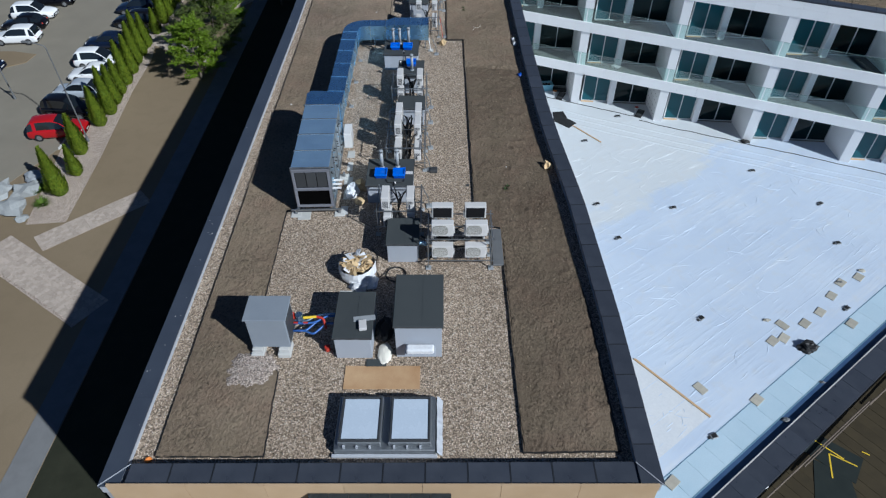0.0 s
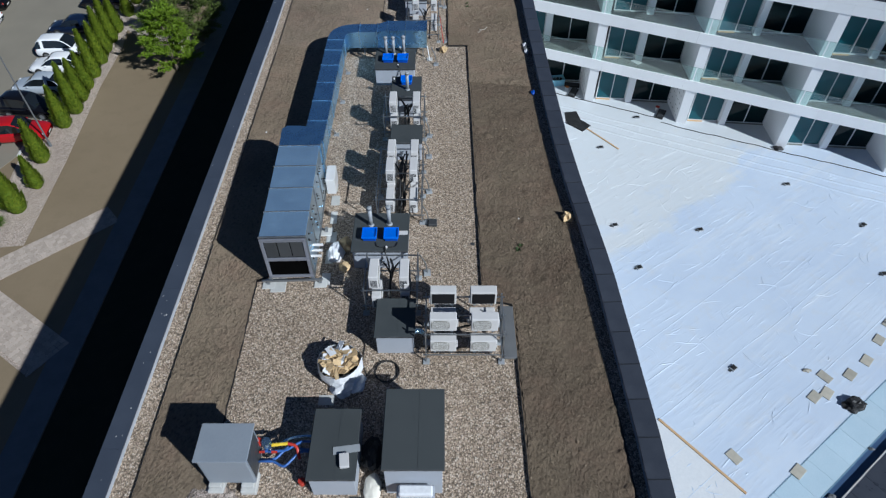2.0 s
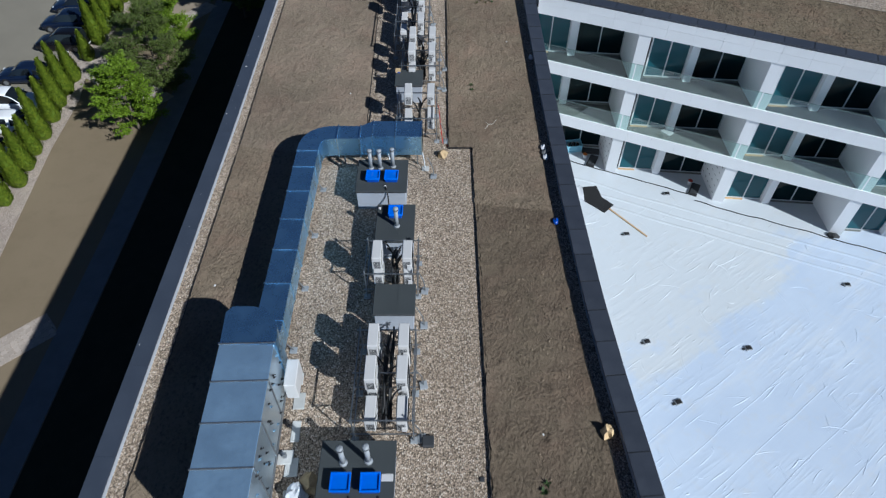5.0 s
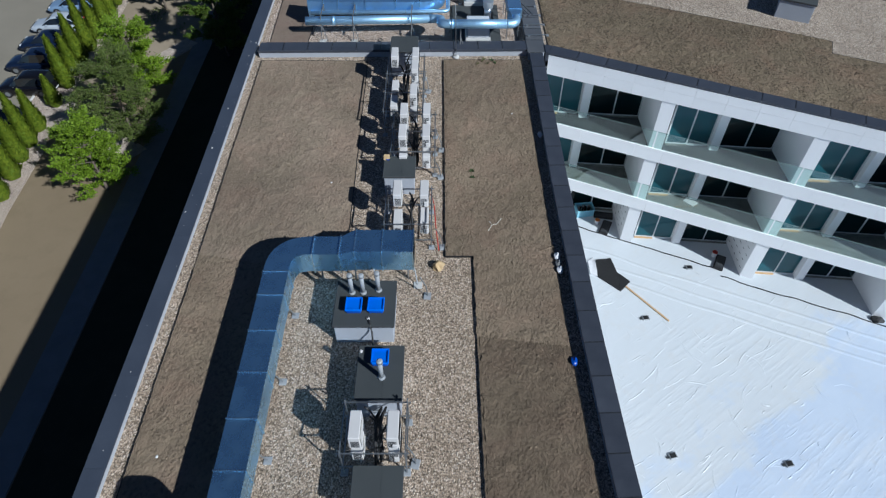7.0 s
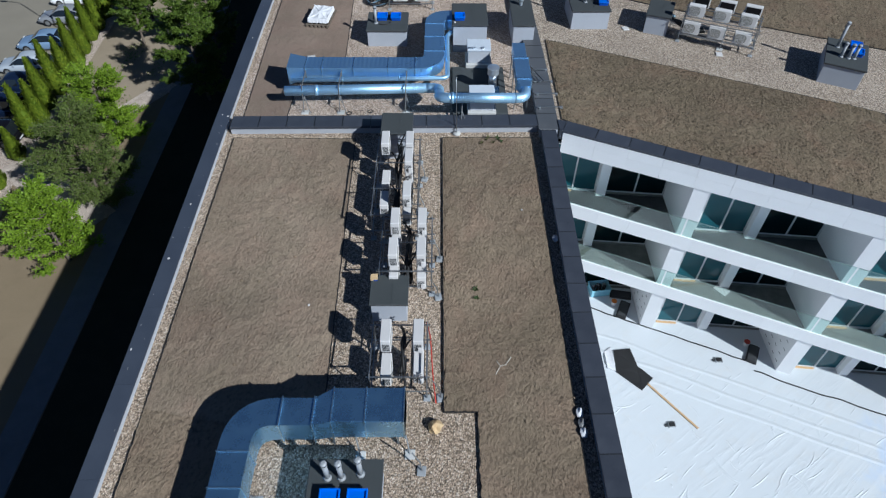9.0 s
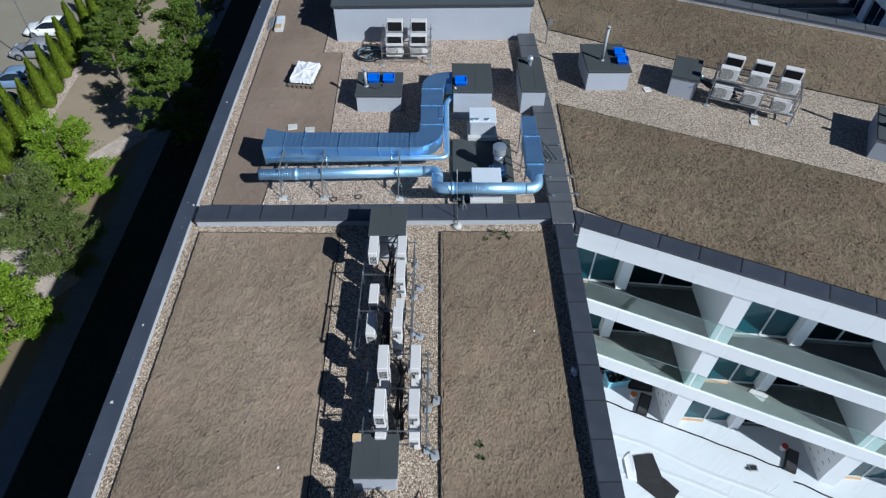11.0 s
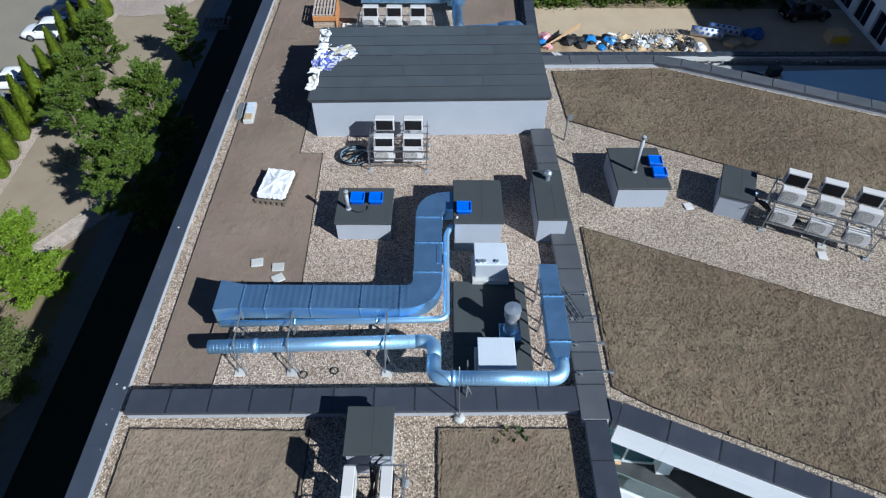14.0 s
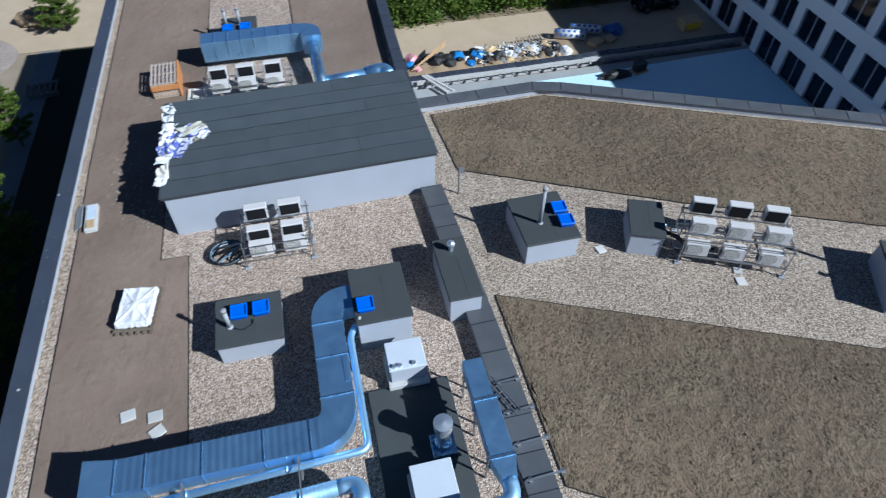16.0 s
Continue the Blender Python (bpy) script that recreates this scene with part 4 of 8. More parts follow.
def vent_pipe(x, y, z, h=0.78, lean=0.0):
    t = thing("vent_pipe", pose(x, y, z, 0, lean, 0), "grey plastic vent pipe with a slotted cap", "vent pipe", "roof vent pipes")
    bm = cyl(BM(), (0, 0, 0), (0, 0, h), 0.075, 14)
    cyl(bm, (0, 0, 0), (0, 0, 0.05), 0.13, 14, 0.08)
    part("pipe", bm, M_PVC, t, "", True)
    bm = cyl(BM(), (0, 0, h + 0.005), (0, 0, h + 0.13), 0.095, 14)
    cyl(bm, (0, 0, h + 0.13), (0, 0, h + 0.16), 0.095, 14, 0.05)
    part("cap", bm, M_PVC, t)
    part("slot", cyl(BM(), (0, 0, h + 0.06), (0, 0, h + 0.09), 0.098, 14), M_BLACK, t, "dark slot round the cap")


for x, y, z in ((-2.74, 23.14, 1.0), (-2.05, 23.19, 1.0), (-2.92, 35.47, 0.98), (-2.54, 35.47, 0.98), (-2.03, 35.57, 0.98), (-1.71, 32.19, 1.0), (-3.36, 60.20, 0.95)):
    vent_pipe(x, y, z)
vent_pipe(8.14, 62.3, 1.1, 1.65)
for x, y in ((20.0, 56.7), (20.3, 56.55), (20.55, 56.5)):
    vent_pipe(x, y, 1.1, 0.6)
vent_pipe(20.2, 57.6, 1.1, 1.2)
vent_pipe(-3.3, 80.6, 0.95)
vent_pipe(-2.6, 80.6, 0.95)


def black_cable(name, pts, r=0.018, label="thin black cable", bend=0.15, mat=None):
    return tagged(part(name, tube(pts, r, 6, bend), mat or M_BLACK, None, "", True), label, "cable")


black_cable("cable", [(-2.5, 22.2, 1.03), (-2.45, 22.0, 1.02), (-2.1, 21.95, 1.02), (-1.75, 22.0, 1.02), (-1.7, 22.2, 1.03)], label="thin black cable on the shaft's lid")
black_cable("cable", [(-2.12, 21.98, 1.03), (-2.14, 21.75, 1.03), (-2.05, 21.68, 0.7), (-1.9, 21.0, 0.6)], 0.03, "black cable running down from the shaft")
black_cable("cable", [(-2.3, 34.4, 1.02), (-2.2, 34.1, 1.0), (-2.15, 34.0, 0.7), (-2.1, 33.5, 0.5)], 0.03, "black cable running down from the shaft")
black_cable("cable", [(-3.2, 60.1, 0.97), (-2.95, 59.95, 0.97), (-2.6, 60.1, 0.97), (-2.6, 60.3, 1.0)], 0.02, "thin black cable on the shaft's lid")
for x, y, z in ((-2.1, 21.97, 1.0), (-2.28, 34.35, 0.98), (-2.4, 33.1, 1.0), (0.84, 59.12, 1.55)):
    bm = cyl(BM(), (0, 0, 0), (0, 0, 0.05), 0.05, 10)
    cyl(bm, (0, 0, 0.05), (0, 0, 0.07), 0.04, 10, 0.02)
    ob = part("cable_gland", bm, M_WHITE)
    ob.location = (x, y, z)
    tagged(ob, "small white cable gland on the shaft's lid", "cable gland")


# ---- outdoor units of the air conditioning ----
def ac_unit():
    """One outdoor unit; its fan looks to -y, its coil to +y."""
    t = thing("ac_unit", Matrix(), "white outdoor air-conditioning unit on a steel rack", "ac unit", "outdoor ac units")
    w, d, h = 0.42, 0.165, 0.62
    part("casing", box(-w, w, -d, d - 0.012, 0.03, h, 0.018), M_WHITE, t)
    bm = BM()
    rim = []
    for i in range(24):
        a = math.tau * i / 24
        c, s = math.cos(a), math.sin(a)
        rim.append((-0.085 + 0.285 * math.copysign(abs(c) ** 0.6, c), 0.335 + 0.235 * math.copysign(abs(s) ** 0.6, s)))
    front, back = ([bm.verts.new((x, y, z)) for x, z in rim] for y in (-d - 0.014, -d + 0.002))
    bm.faces.new(front)
    for i in range(24):
        bm.faces.new((front[i], back[i], back[(i + 1) % 24], front[(i + 1) % 24]))
    part("fan_panel", bm, M_FANGRILLE, t, "grey fan opening")
    bm = BM()
    for i in range(9):
        z = 0.13 + i * (h - 0.24) / 8
        bx(bm, -w + 0.08, w - 0.25, -d - 0.022, -d - 0.015, z, z + 0.009)
    part("fan_grille", bm, M_WHITE, t)
    part("coil", box(-w + 0.06, w - 0.06, d - 0.011, d + 0.002, 0.08, h - 0.06), M_COIL, t, "black finned coil at the back")
    for sx in (-1, 1):
        bm = BM()
        for i in range(7):
            z = 0.10 + i * 0.05
            bx(bm, sx * (w + 0.001) - 0.006, sx * (w + 0.001) + 0.006, -d + 0.03, d - 0.07, z, z + 0.027)
        part("side_vent", bm, M_DARKTRIM, t)
        part("foot", box(sx * 0.27 - 0.04, sx * 0.27 + 0.04, -d - 0.02, d + 0.02, 0, 0.03), M_STEEL, t)
    part("valve_cover", box(w + 0.002, w + 0.05, -0.02, 0.12, 0.06, 0.3, 0.01), M_WHITE, t)
    return t


first_ac = [None]


def ac(x, y, z, rz=0.0):
    if first_ac[0] is None:
        first_ac[0] = ac_unit()
        first_ac[0].matrix_basis = pose(x, y, z, 0, 0, rz)
        return first_ac[0]
    return copy_thing(first_ac[0], pose(x, y, z, 0, 0, rz))


def rack(m, x0, x1, y0, y1, tiers, top, label, mids=(), pads=True, cross=()):
    """A welded steel rack: posts, rails along y, cross bars and feet on concrete pads."""
    t = thing("steel_rack", m, label, "rack", "equipment racks")
    xs = (x0, x1)
    ys = (y0, *mids, y1)
    for x in xs:
        for y in ys:
            part("post", box(x - 0.02, x + 0.02, y - 0.02, y + 0.02, 0.05, top, 0.004), M_STEEL, t)
            if pads:
                part("foot_pad", box(x - 0.11, x + 0.11, y - 0.11, y + 0.11, -0.01, 0.05, 0.012), M_PAD, t)
    for z in tiers:
        for x in xs:
            part("rail", box(x - 0.017, x + 0.017, y0 - 0.1, y1 + 0.1, z - 0.045, z - 0.005), M_STEEL, t)
        for y in ys + tuple(cross):
            part("cross_bar", box(x0 - 0.1, x1 + 0.1, y - 0.017, y + 0.017, z - 0.085, z - 0.047), M_STEEL, t)
    return t


R_LABEL = "galvanised steel rack carrying outdoor units"
# columns of units, back to back, beside the shafts
U0, L0 = 1.34, 0.50
rack(Matrix(), -2.62, -0.86, 24.25, 27.35, (L0, U0), 1.42, R_LABEL, (25.8,))
for y in (26.72, 25.58):
    ac(-2.12, y, U0, 90), ac(-1.18, y, U0, -90)
for y in (26.9, 25.75, 24.72):
    ac(-2.12, y, L0, 90), ac(-1.18, y, L0, -90)
rack(Matrix(), -2.72, -0.92, 19.75, 21.35, (L0, U0), 1.42, R_LABEL)
ac(-2.36, 20.17, U0, 90), ac(-1.32, 20.17, U0, -90), ac(-2.3, 20.0, L0, 90), ac(-1.32, 20.2, L0, -90)
rack(Matrix(), -2.68, -0.88, 29.65, 31.2, (L0, U0), 1.42, R_LABEL)
ac(-2.25, 30.18, U0, 90), ac(-1.2, 30.18, U0, -90), ac(-2.25, 30.2, L0, 90), ac(-1.2, 30.2, L0, -90)
rack(Matrix(), -2.46, -0.74, 45.3, 49.8, (L0, U0), 1.42, R_LABEL, (46.75, 48.3))
ac(-2.12, 49.08, U0, 90)
for y in (49.08, 47.96, 46.02):
    ac(-1.12, y, U0, -90)
for y in (47.62, 46.38):
    ac(-2.06, y, L0, 90)
for y in (48.3, 47.0, 45.9):
    ac(-1.14, y, L0, -90)
rack(Matrix(), -1.98, -0.18, 42.55, 45.1, (L0, U0), 1.42, R_LABEL, (43.9,))
for y in (44.58, 43.1):
    ac(-1.5, y, U0, 90), ac(-0.52, y, U0, -90), ac(-1.5, y - 0.25, L0, 90), ac(-0.52, y - 0.3, L0, -90)
rack(Matrix(), -2.0, -0.28, 38.4, 40.3, (L0, U0), 1.42, R_LABEL)
ac(-1.54, 39.64, U0, 90), ac(-0.53, 39.64, U0, -90)
ac(-1.54, 38.95, L0, 90), ac(-0.53, 39.05, L0, -90)
# eight units in two rows, two tiers
rack(Matrix(), -0.58, 1.90, 17.75, 19.25, (0.48, 1.62), 1.74, R_LABEL, (18.5,))
for x in (-0.02, 1.27):
    for z in (0.48, 1.62):
        ac(x, 17.98, z, 0), ac(x, 19.02, z, 180)
# against the penthouse
rack(Matrix(), -2.86, -0.38, 63.55, 65.3, (0.42, 0.75, 1.15), 1.35, R_LABEL, (64.4,))
for x in (-2.22, -0.98):
    ac(x, 63.8, 0.42, 0), ac(x, 64.98, 1.15, 180), ac(x, 64.25, 0.75, 180)
# nine units on the side wing
wm = pose(15.12, 59.76, 0, 0, 0, -24)
wing_rack = rack(wm, -2.07, 1.72, -0.56, 1.16, (L0, U0), 1.46, R_LABEL, (0.3,), cross=(-0.2, 0.9))
part("post", box(0.14, 0.18, -0.58, -0.54, 0.05, 1.46, 0.004), M_STEEL, wing_rack)
part("foot_pad", box(0.0, 0.32, -0.72, -0.42, -0.01, 0.05, 0.012), M_CONCRETE, wing_rack)
for y, z in ((-0.56, 0.495), (-0.24, 0.495), (-0.28, 1.335), (0.05, 1.335), (0.84, 1.335), (1.14, 1.335)):
    part("rail", box(-2.0, 1.7, y - 0.017, y + 0.017, z - 0.04, z), M_STEEL, wing_rack)
for i in range(3):
    for x, y, z, r in ((-1.57, -0.41, L0, 0), (-1.58, -0.12, U0, 0), (-1.45, 1.0, U0, 180)):
        p = wm @ Vector((x + i * 1.31, y, z))
        ac(p.x, p.y, p.z, r - 24)
# beyond the penthouse
rack(Matrix(), -4.4, -0.3, 74.55, 75.65, (0.55, 0.93), 1.0, R_LABEL)
for x in (-3.66, -2.38, -1.08):
    ac(x, 74.82, 0.55, 0), ac(x, 75.38, 0.93, 180)

# insulated lines among the racks
for k, (x, y0, y1) in enumerate(((-1.75, 24.4, 27.6), (-1.58, 24.6, 27.8), (-1.85, 19.9, 21.6), (-1.62, 29.8, 31.3), (-1.75, 29.7, 31.3), (-1.62, 45.3, 50.2), (-1.5, 45.5, 50.2), (-1.05, 42.6, 45.2), (-0.95, 42.7, 45.0), (-1.05, 38.6, 40.6))):
    for j in range(3):
        w = random.uniform(-0.12, 0.12)
        black_cable("refrigerant_line", [(x + w, y0, 0.4 + 0.2 * j), (x + w * 0.3, y0 + (y1 - y0) * 0.3, 1.25 - 0.2 * j), (x - w, y0 + (y1 - y0) * 0.7, 0.9), (x + w, y1, 0.5 + 0.15 * j)], 0.035, "black insulated refrigerant line among the racks", 0.4)
    for s in (-1, 1):
        yy = random.uniform(y0 + 0.3, y1 - 0.3)
        black_cable("refrigerant_line", [(x, yy, 0.9), (x + 0.2 * s, yy + 0.1, 1.35), (x + 0.34 * s, yy + 0.15, 1.45)], 0.03, "black insulated refrigerant line among the racks", 0.1)
for pts in (((-0.6, 17.9, 0.3), (-0.2, 18.4, 0.4), (0.8, 18.5, 0.5), (1.7, 18.5, 0.4)), ((-0.9, 18.9, 0.7), (-0.5, 18.7, 0.5), (0.2, 18.6, 0.6), (1.6, 18.6, 1.2)), ((0.4, 18.5, 1.2), (0.65, 18.55, 1.5), (1.0, 18.5, 1.6))):
    black_cable("refrigerant_line", pts, 0.04, "black insulated refrigerant line among the racks", 0.2)
for j in range(4):
    a = j * 0.13
    black_cable("refrigerant_line", [(12.75, 61.3 - a, 0.8), (13.1, 61.1 - a, 0.5 + a), (13.5, 60.75 - a, 0.35), (14.3, 60.35 - a, 0.6)], 0.045, "black insulated refrigerant line from the shaft", 0.25)
cowls = [(-0.85, 18.55, 0.62), (12.82, 61.4, 0.8)]
for x, y, z in cowls:
    bm = cyl(BM(), (-0.2, 0, 0), (0.05, 0, 0), 0.09, 12)
    cyl(bm, (0.05, 0, 0), (0.2, 0, -0.1), 0.09, 12, 0.07)
    ob = part("pipe_collar", bm, M_ZINC_BRIGHT, None, "", True)
    ob.location = (x, y, z)
    tagged(ob, "shiny foil-wrapped pipe collar on a shaft's side", "pipe collar")

# white bracket pads and cable trays beside the racks
for x, y in ((-0.62, 24.3), (-0.62, 26.1), (-0.65, 29.9), (-0.65, 28.4), (-0.62, 21.6), (-0.4, 36.05), (0.05, 42.4), (0.1, 44.2), (-0.5, 46.6), (-0.55, 48.7), (0.15, 38.4)):
    t = thing("rack_stay", pose(x, y, 0, 0, 0, random.uniform(-15, 15)), "steel rack stay on a pale concrete pad", "rack stay", "rack stays")
    part("foot_pad", box(-0.13, 0.13, -0.15, 0.15, -0.01, 0.06, 0.015), M_PAD, t)
    part("stay", tube([(0.02, 0, 0.06), (-0.04, 0.05, 0.5), (-0.25, 0.1, 0.95)], 0.022, 6), M_STEEL, t)


# ---- air handling unit and its duct ----
ahu = thing("air_handling_unit", pose(-5.48, 21.08, 0, 0, 0, 2.0) @ Matrix.Diagonal((1.14, 1.085, 1, 1)), "long zinc-sheet air handling unit on a steel base", "air handler")
part("casing", box(-0.70, 0.68, 0.04, 4.62, 0.42, 2.43, 0.02), M_ZINC_SIDE, ahu)
for i in range(4):
    part("roof_panel", box(-0.70, 0.68, 0.06 + i * 1.14, 0.06 + i * 1.14 + 1.10, 2.432, 2.455, 0.006), M_ZINC_TOP, ahu)
for i in range(5):
    part("flange", box(-0.73, 0.71, 0.02 + i * 1.14, 0.065 + i * 1.14, 0.40, 2.475, 0.006), M_STEEL, ahu)
# No real recess: the intakes' shade is a black colour on a flat panel.
part("front_back", box(-0.66, 0.64, 0.0, 0.035, 0.46, 2.38), M_INTAKE_SHADE, ahu, "flat black panel for the shade inside the intakes")
for z0, z1 in ((0.44, 0.56), (1.33, 1.47), (2.28, 2.42)):
    part("front_frame", box(-0.70, 0.68, -0.06, -0.002, z0, z1, 0.01), M_ALU, ahu)
for x0, x1 in ((-0.70, -0.60), (0.58, 0.68)):
    part("front_frame", box(x0, x1, -0.055, -0.002, 0.562, 1.328, 0.01), M_ALU, ahu)
    part("front_frame", box(x0, x1, -0.055, -0.002, 1.472, 2.278, 0.01), M_ALU, ahu)
for i in range(3):
    part("filter_panel", box(-0.585 + i * 0.39, -0.585 + i * 0.39 + 0.365, -0.025, -0.004, 1.50, 2.25, 0.008), M_DARKTRIM, ahu, "grey filter panel in the upper opening")
part("base_rail", box(-0.74, -0.64, -0.05, 4.95, 0.26, 0.40, 0.006), M_STEEL, ahu)
part("base_rail", box(0.60, 0.70, -0.05, 4.95, 0.26, 0.40, 0.006), M_STEEL, ahu)
part("base_rail", box(-0.95, 0.95, -0.12, -0.052, 0.28, 0.36, 0.006), M_STEEL, ahu)
for y in (0.0, 2.4, 4.8):
    for x in (-0.8, 0.85):
        part("leg", box(x - 0.04, x + 0.04, y - 0.04, y + 0.04, 0.05, 0.28), M_STEEL, ahu)
        part("foot_pad", box(x - 0.2, x + 0.2, y - 0.2, y + 0.2, -0.01, 0.05, 0.012), M_CONCRETE, ahu)
part("foot_slab", box(-0.72, -0.25, -0.35, 0.25, -0.01, 0.035, 0.01), M_CONCRETE, ahu)
for i in range(5):
    part("foot_slab", box(0.86 + 0.05 * (i % 2), 1.14 + 0.03 * (i % 3), -0.1 + i * 0.98, 0.42 + i * 0.98 + 0.1 * (i % 2), -0.01, 0.035, 0.01), M_CONCRETE, ahu, "pale slab beside the unit")
rnd = random.Random(5)
for i in range(46):
    y, z = 0.3 + rnd.random() * 4.4, 0.6 + rnd.random() * 1.6
    bm = BM()
    bx(bm, 0.683, 0.72, y - 0.03, y + 0.03, z - 0.015, z + 0.015, 0.004)
    cyl(bm, (0.72, y, z), (0.74, y + 0.05, z - 0.05), 0.012, 6)
    part("door_catch", bm, M_BLACK if i % 3 else M_ZINC_BRIGHT, ahu)
for y in (0.25, 0.5, 0.75):
    part("pipe_stub", cyl(BM(), (0.68, y, 1.2), (1.0, y, 1.2), 0.05, 10), M_WHITE, ahu, "white pipe stub")
part("control_box", box(0.80, 1.12, 3.9, 4.75, 0.55, 1.3, 0.02), M_WHITE, ahu, "white control box on the unit's side")
# rounded hood between the unit and the duct
plan = [(-6.47, 26.07), (-6.55, 27.22), (-6.38, 27.44)] + [(-5.86 + 1.0 * math.sin(math.pi / 2 * i / 10), 26.32 + 1.12 * math.cos(math.pi / 2 * i / 10)) for i in range(11)] + [(-4.86, 26.07)]
bm = prism(plan, 0.5, 2.40)
bx(bm, -6.50, -4.83, 26.03, 26.10, 0.46, 2.46)
duct = thing("air_duct", pose(0, 0, 0), "rectangular zinc-sheet air duct with a rounded bend", "duct", "air ducts")
part("hood", bm, M_ZINC, duct, "curved hood onto the handling unit")
W_D, H_D, Z_D = 0.86, 0.88, 1.02
run = [(-5.5, 26.6, Z_D), (-5.5, 36.0, Z_D)]
part("duct_run", sweep(BM(), run, rect(W_D, H_D)), M_ZINC, duct)
part("duct_bend", sweep(BM(), bent([(-5.5, 36.0, Z_D), (-5.5, 37.18, Z_D), (-4.4, 37.18, Z_D)], 1.0, 8), rect(W_D, H_D)), M_ZINC, duct)
part("duct_run", sweep(BM(), [(-4.4, 37.18, Z_D), (-3.47, 37.18, Z_D)], rect(W_D, H_D)), M_ZINC, duct)
bm = BM()
ends = [[bm.verts.new((x, y, z)) for y, z in ((y0, z0), (y1, z0), (y1, z1), (y0, z1))] for x, y0, y1, z0, z1 in ((-3.47, 36.75, 37.61, 0.58, 1.46), (-2.95, 36.85, 37.92, 0.52, 1.49))]
for i in range(4):
    bm.faces.new((ends[0][i], ends[0][(i + 1) % 4], ends[1][(i + 1) % 4], ends[1][i]))
bm.faces.new(ends[0]), bm.faces.new(ends[1][::-1])
part("duct_taper", bm, M_ZINC, duct, "tapered length between two widths")
part("duct_end", box(-2.95, -0.88, 36.85, 37.92, 0.52, 1.49, 0.01), M_ZINC, duct)
for y in (27.6, 29.1, 30.6, 32.1, 33.6, 35.0, 36.0):
    part("flange", box(-5.96, -5.04, y - 0.02, y + 0.02, 0.55, 1.49), M_ZINC_BRIGHT, duct)
for x in (-4.4, -3.47, -2.95, -2.0, -0.9):
    part("flange", box(x - 0.02, x + 0.02, 36.82 if x > -3.3 else 36.72, 37.95 if x > -3.3 else 37.64, 0.50, 1.515), M_ZINC_BRIGHT, duct)
for y in (27.4, 30.0, 32.6, 35.2):
    for x in (-5.98, -4.95):
        part("leg", tube([(x, y, 0.05), (x * 0.5 - 2.73, y, 0.6)], 0.025, 6), M_STEEL, duct)
        part("foot_pad", box(x - 0.12, x + 0.12, y - 0.12, y + 0.12, -0.01, 0.05, 0.012), M_PAD, duct)
for x in (-4.2, -3.0, -1.1):
    for y in (36.9, 37.5):
        part("leg", box(x - 0.025, x + 0.025, y - 0.025, y + 0.025, 0, 0.6), M_STEEL, duct)
for x, y in ((-2.2, 36.5), (-0.75, 36.55)):
    part("leg", tube([(x, y, 0.05), (x - 0.12, y + 0.35, 0.6)], 0.022, 6), M_STEEL, duct)
    part("foot_pad", box(x - 0.15, x + 0.15, y - 0.15, y + 0.15, -0.01, 0.05, 0.012), M_CONCRETE, duct)


# ---- north roof: ducts and pipes ----
nd = thing("air_duct", Matrix(), "long zinc-sheet duct with a flared end and a rounded bend", "duct", "air ducts")
bm = BM()
for x, y0, y1, z0, z1 in ((-7.15, 54.85, 56.1, 0.62, 1.56), (-6.35, 55.05, 56.02, 0.85, 1.42)):
    for y, z in ((y0, z0), (y1, z0), (y1, z1), (y0, z1)):
        bm.verts.new((x, y, z))
bm.verts.ensure_lookup_table()
v = list(bm.verts)
for q in ((0, 1, 2, 3), (7, 6, 5, 4), (0, 4, 5, 1), (1, 5, 6, 2), (2, 6, 7, 3), (3, 7, 4, 0)):
    bm.faces.new([v[i] for i in q])
part("flared_end", bm, M_ZINC_LIGHT, nd)
ZN, WN, HN = 1.13, 0.98, 0.57
part("duct_run", sweep(BM(), [(-6.35, 55.53, ZN), (-1.1, 55.53, ZN)], rect(WN, HN)), M_ZINC_LIGHT, nd)
part("duct_bend", sweep(BM(), bent([(-1.1, 55.53, ZN), (-0.2, 55.53, ZN), (-0.2, 56.6, ZN)], 0.9, 8), rect(WN, HN)), M_ZINC_LIGHT, nd)
part("duct_run", sweep(BM(), [(-0.2, 56.6, ZN), (-0.2, 59.3, ZN)], rect(WN, HN)), M_ZINC_LIGHT, nd)
part("duct_bend", sweep(BM(), bent([(-0.2, 59.3, ZN), (-0.2, 60.2, ZN), (0.70, 60.2, ZN)], 0.8, 8), rect(WN, HN)), M_ZINC_LIGHT, nd)
for x in (-6.35, -5.55, -4.05, -2.4, -1.1):
    part("flange", box(x - 0.018, x + 0.018, 55.01, 56.05, 0.82, 1.445), M_ZINC_BRIGHT, nd)
for y in (56.62, 58.0, 59.3):
    part("flange", box(-0.72, 0.32, y - 0.018, y + 0.018, 0.82, 1.445), M_ZINC_BRIGHT, nd)
for i in range(26):
    x = -6.2 + i * 0.21
    bm = BM()
    rows = [[bm.verts.new((x + 0.2 * k / 8, y, 1.4155 + 0.009 * math.sin(math.pi * k / 8) ** 2)) for y in (55.06, 56.0)] for k in range(9)]
    for p, q in zip(rows, rows[1:]):
        bm.faces.new((p[0], q[0], q[1], p[1]))
    part("stiffening_rib", bm, M_ZINC_LIGHT, nd, "", True)
part("hatch", box(0.10, 0.24, 57.0, 57.9, 1.418, 1.436, 0.006), M_ZINC_LIGHT, nd, "small inspection hatch")

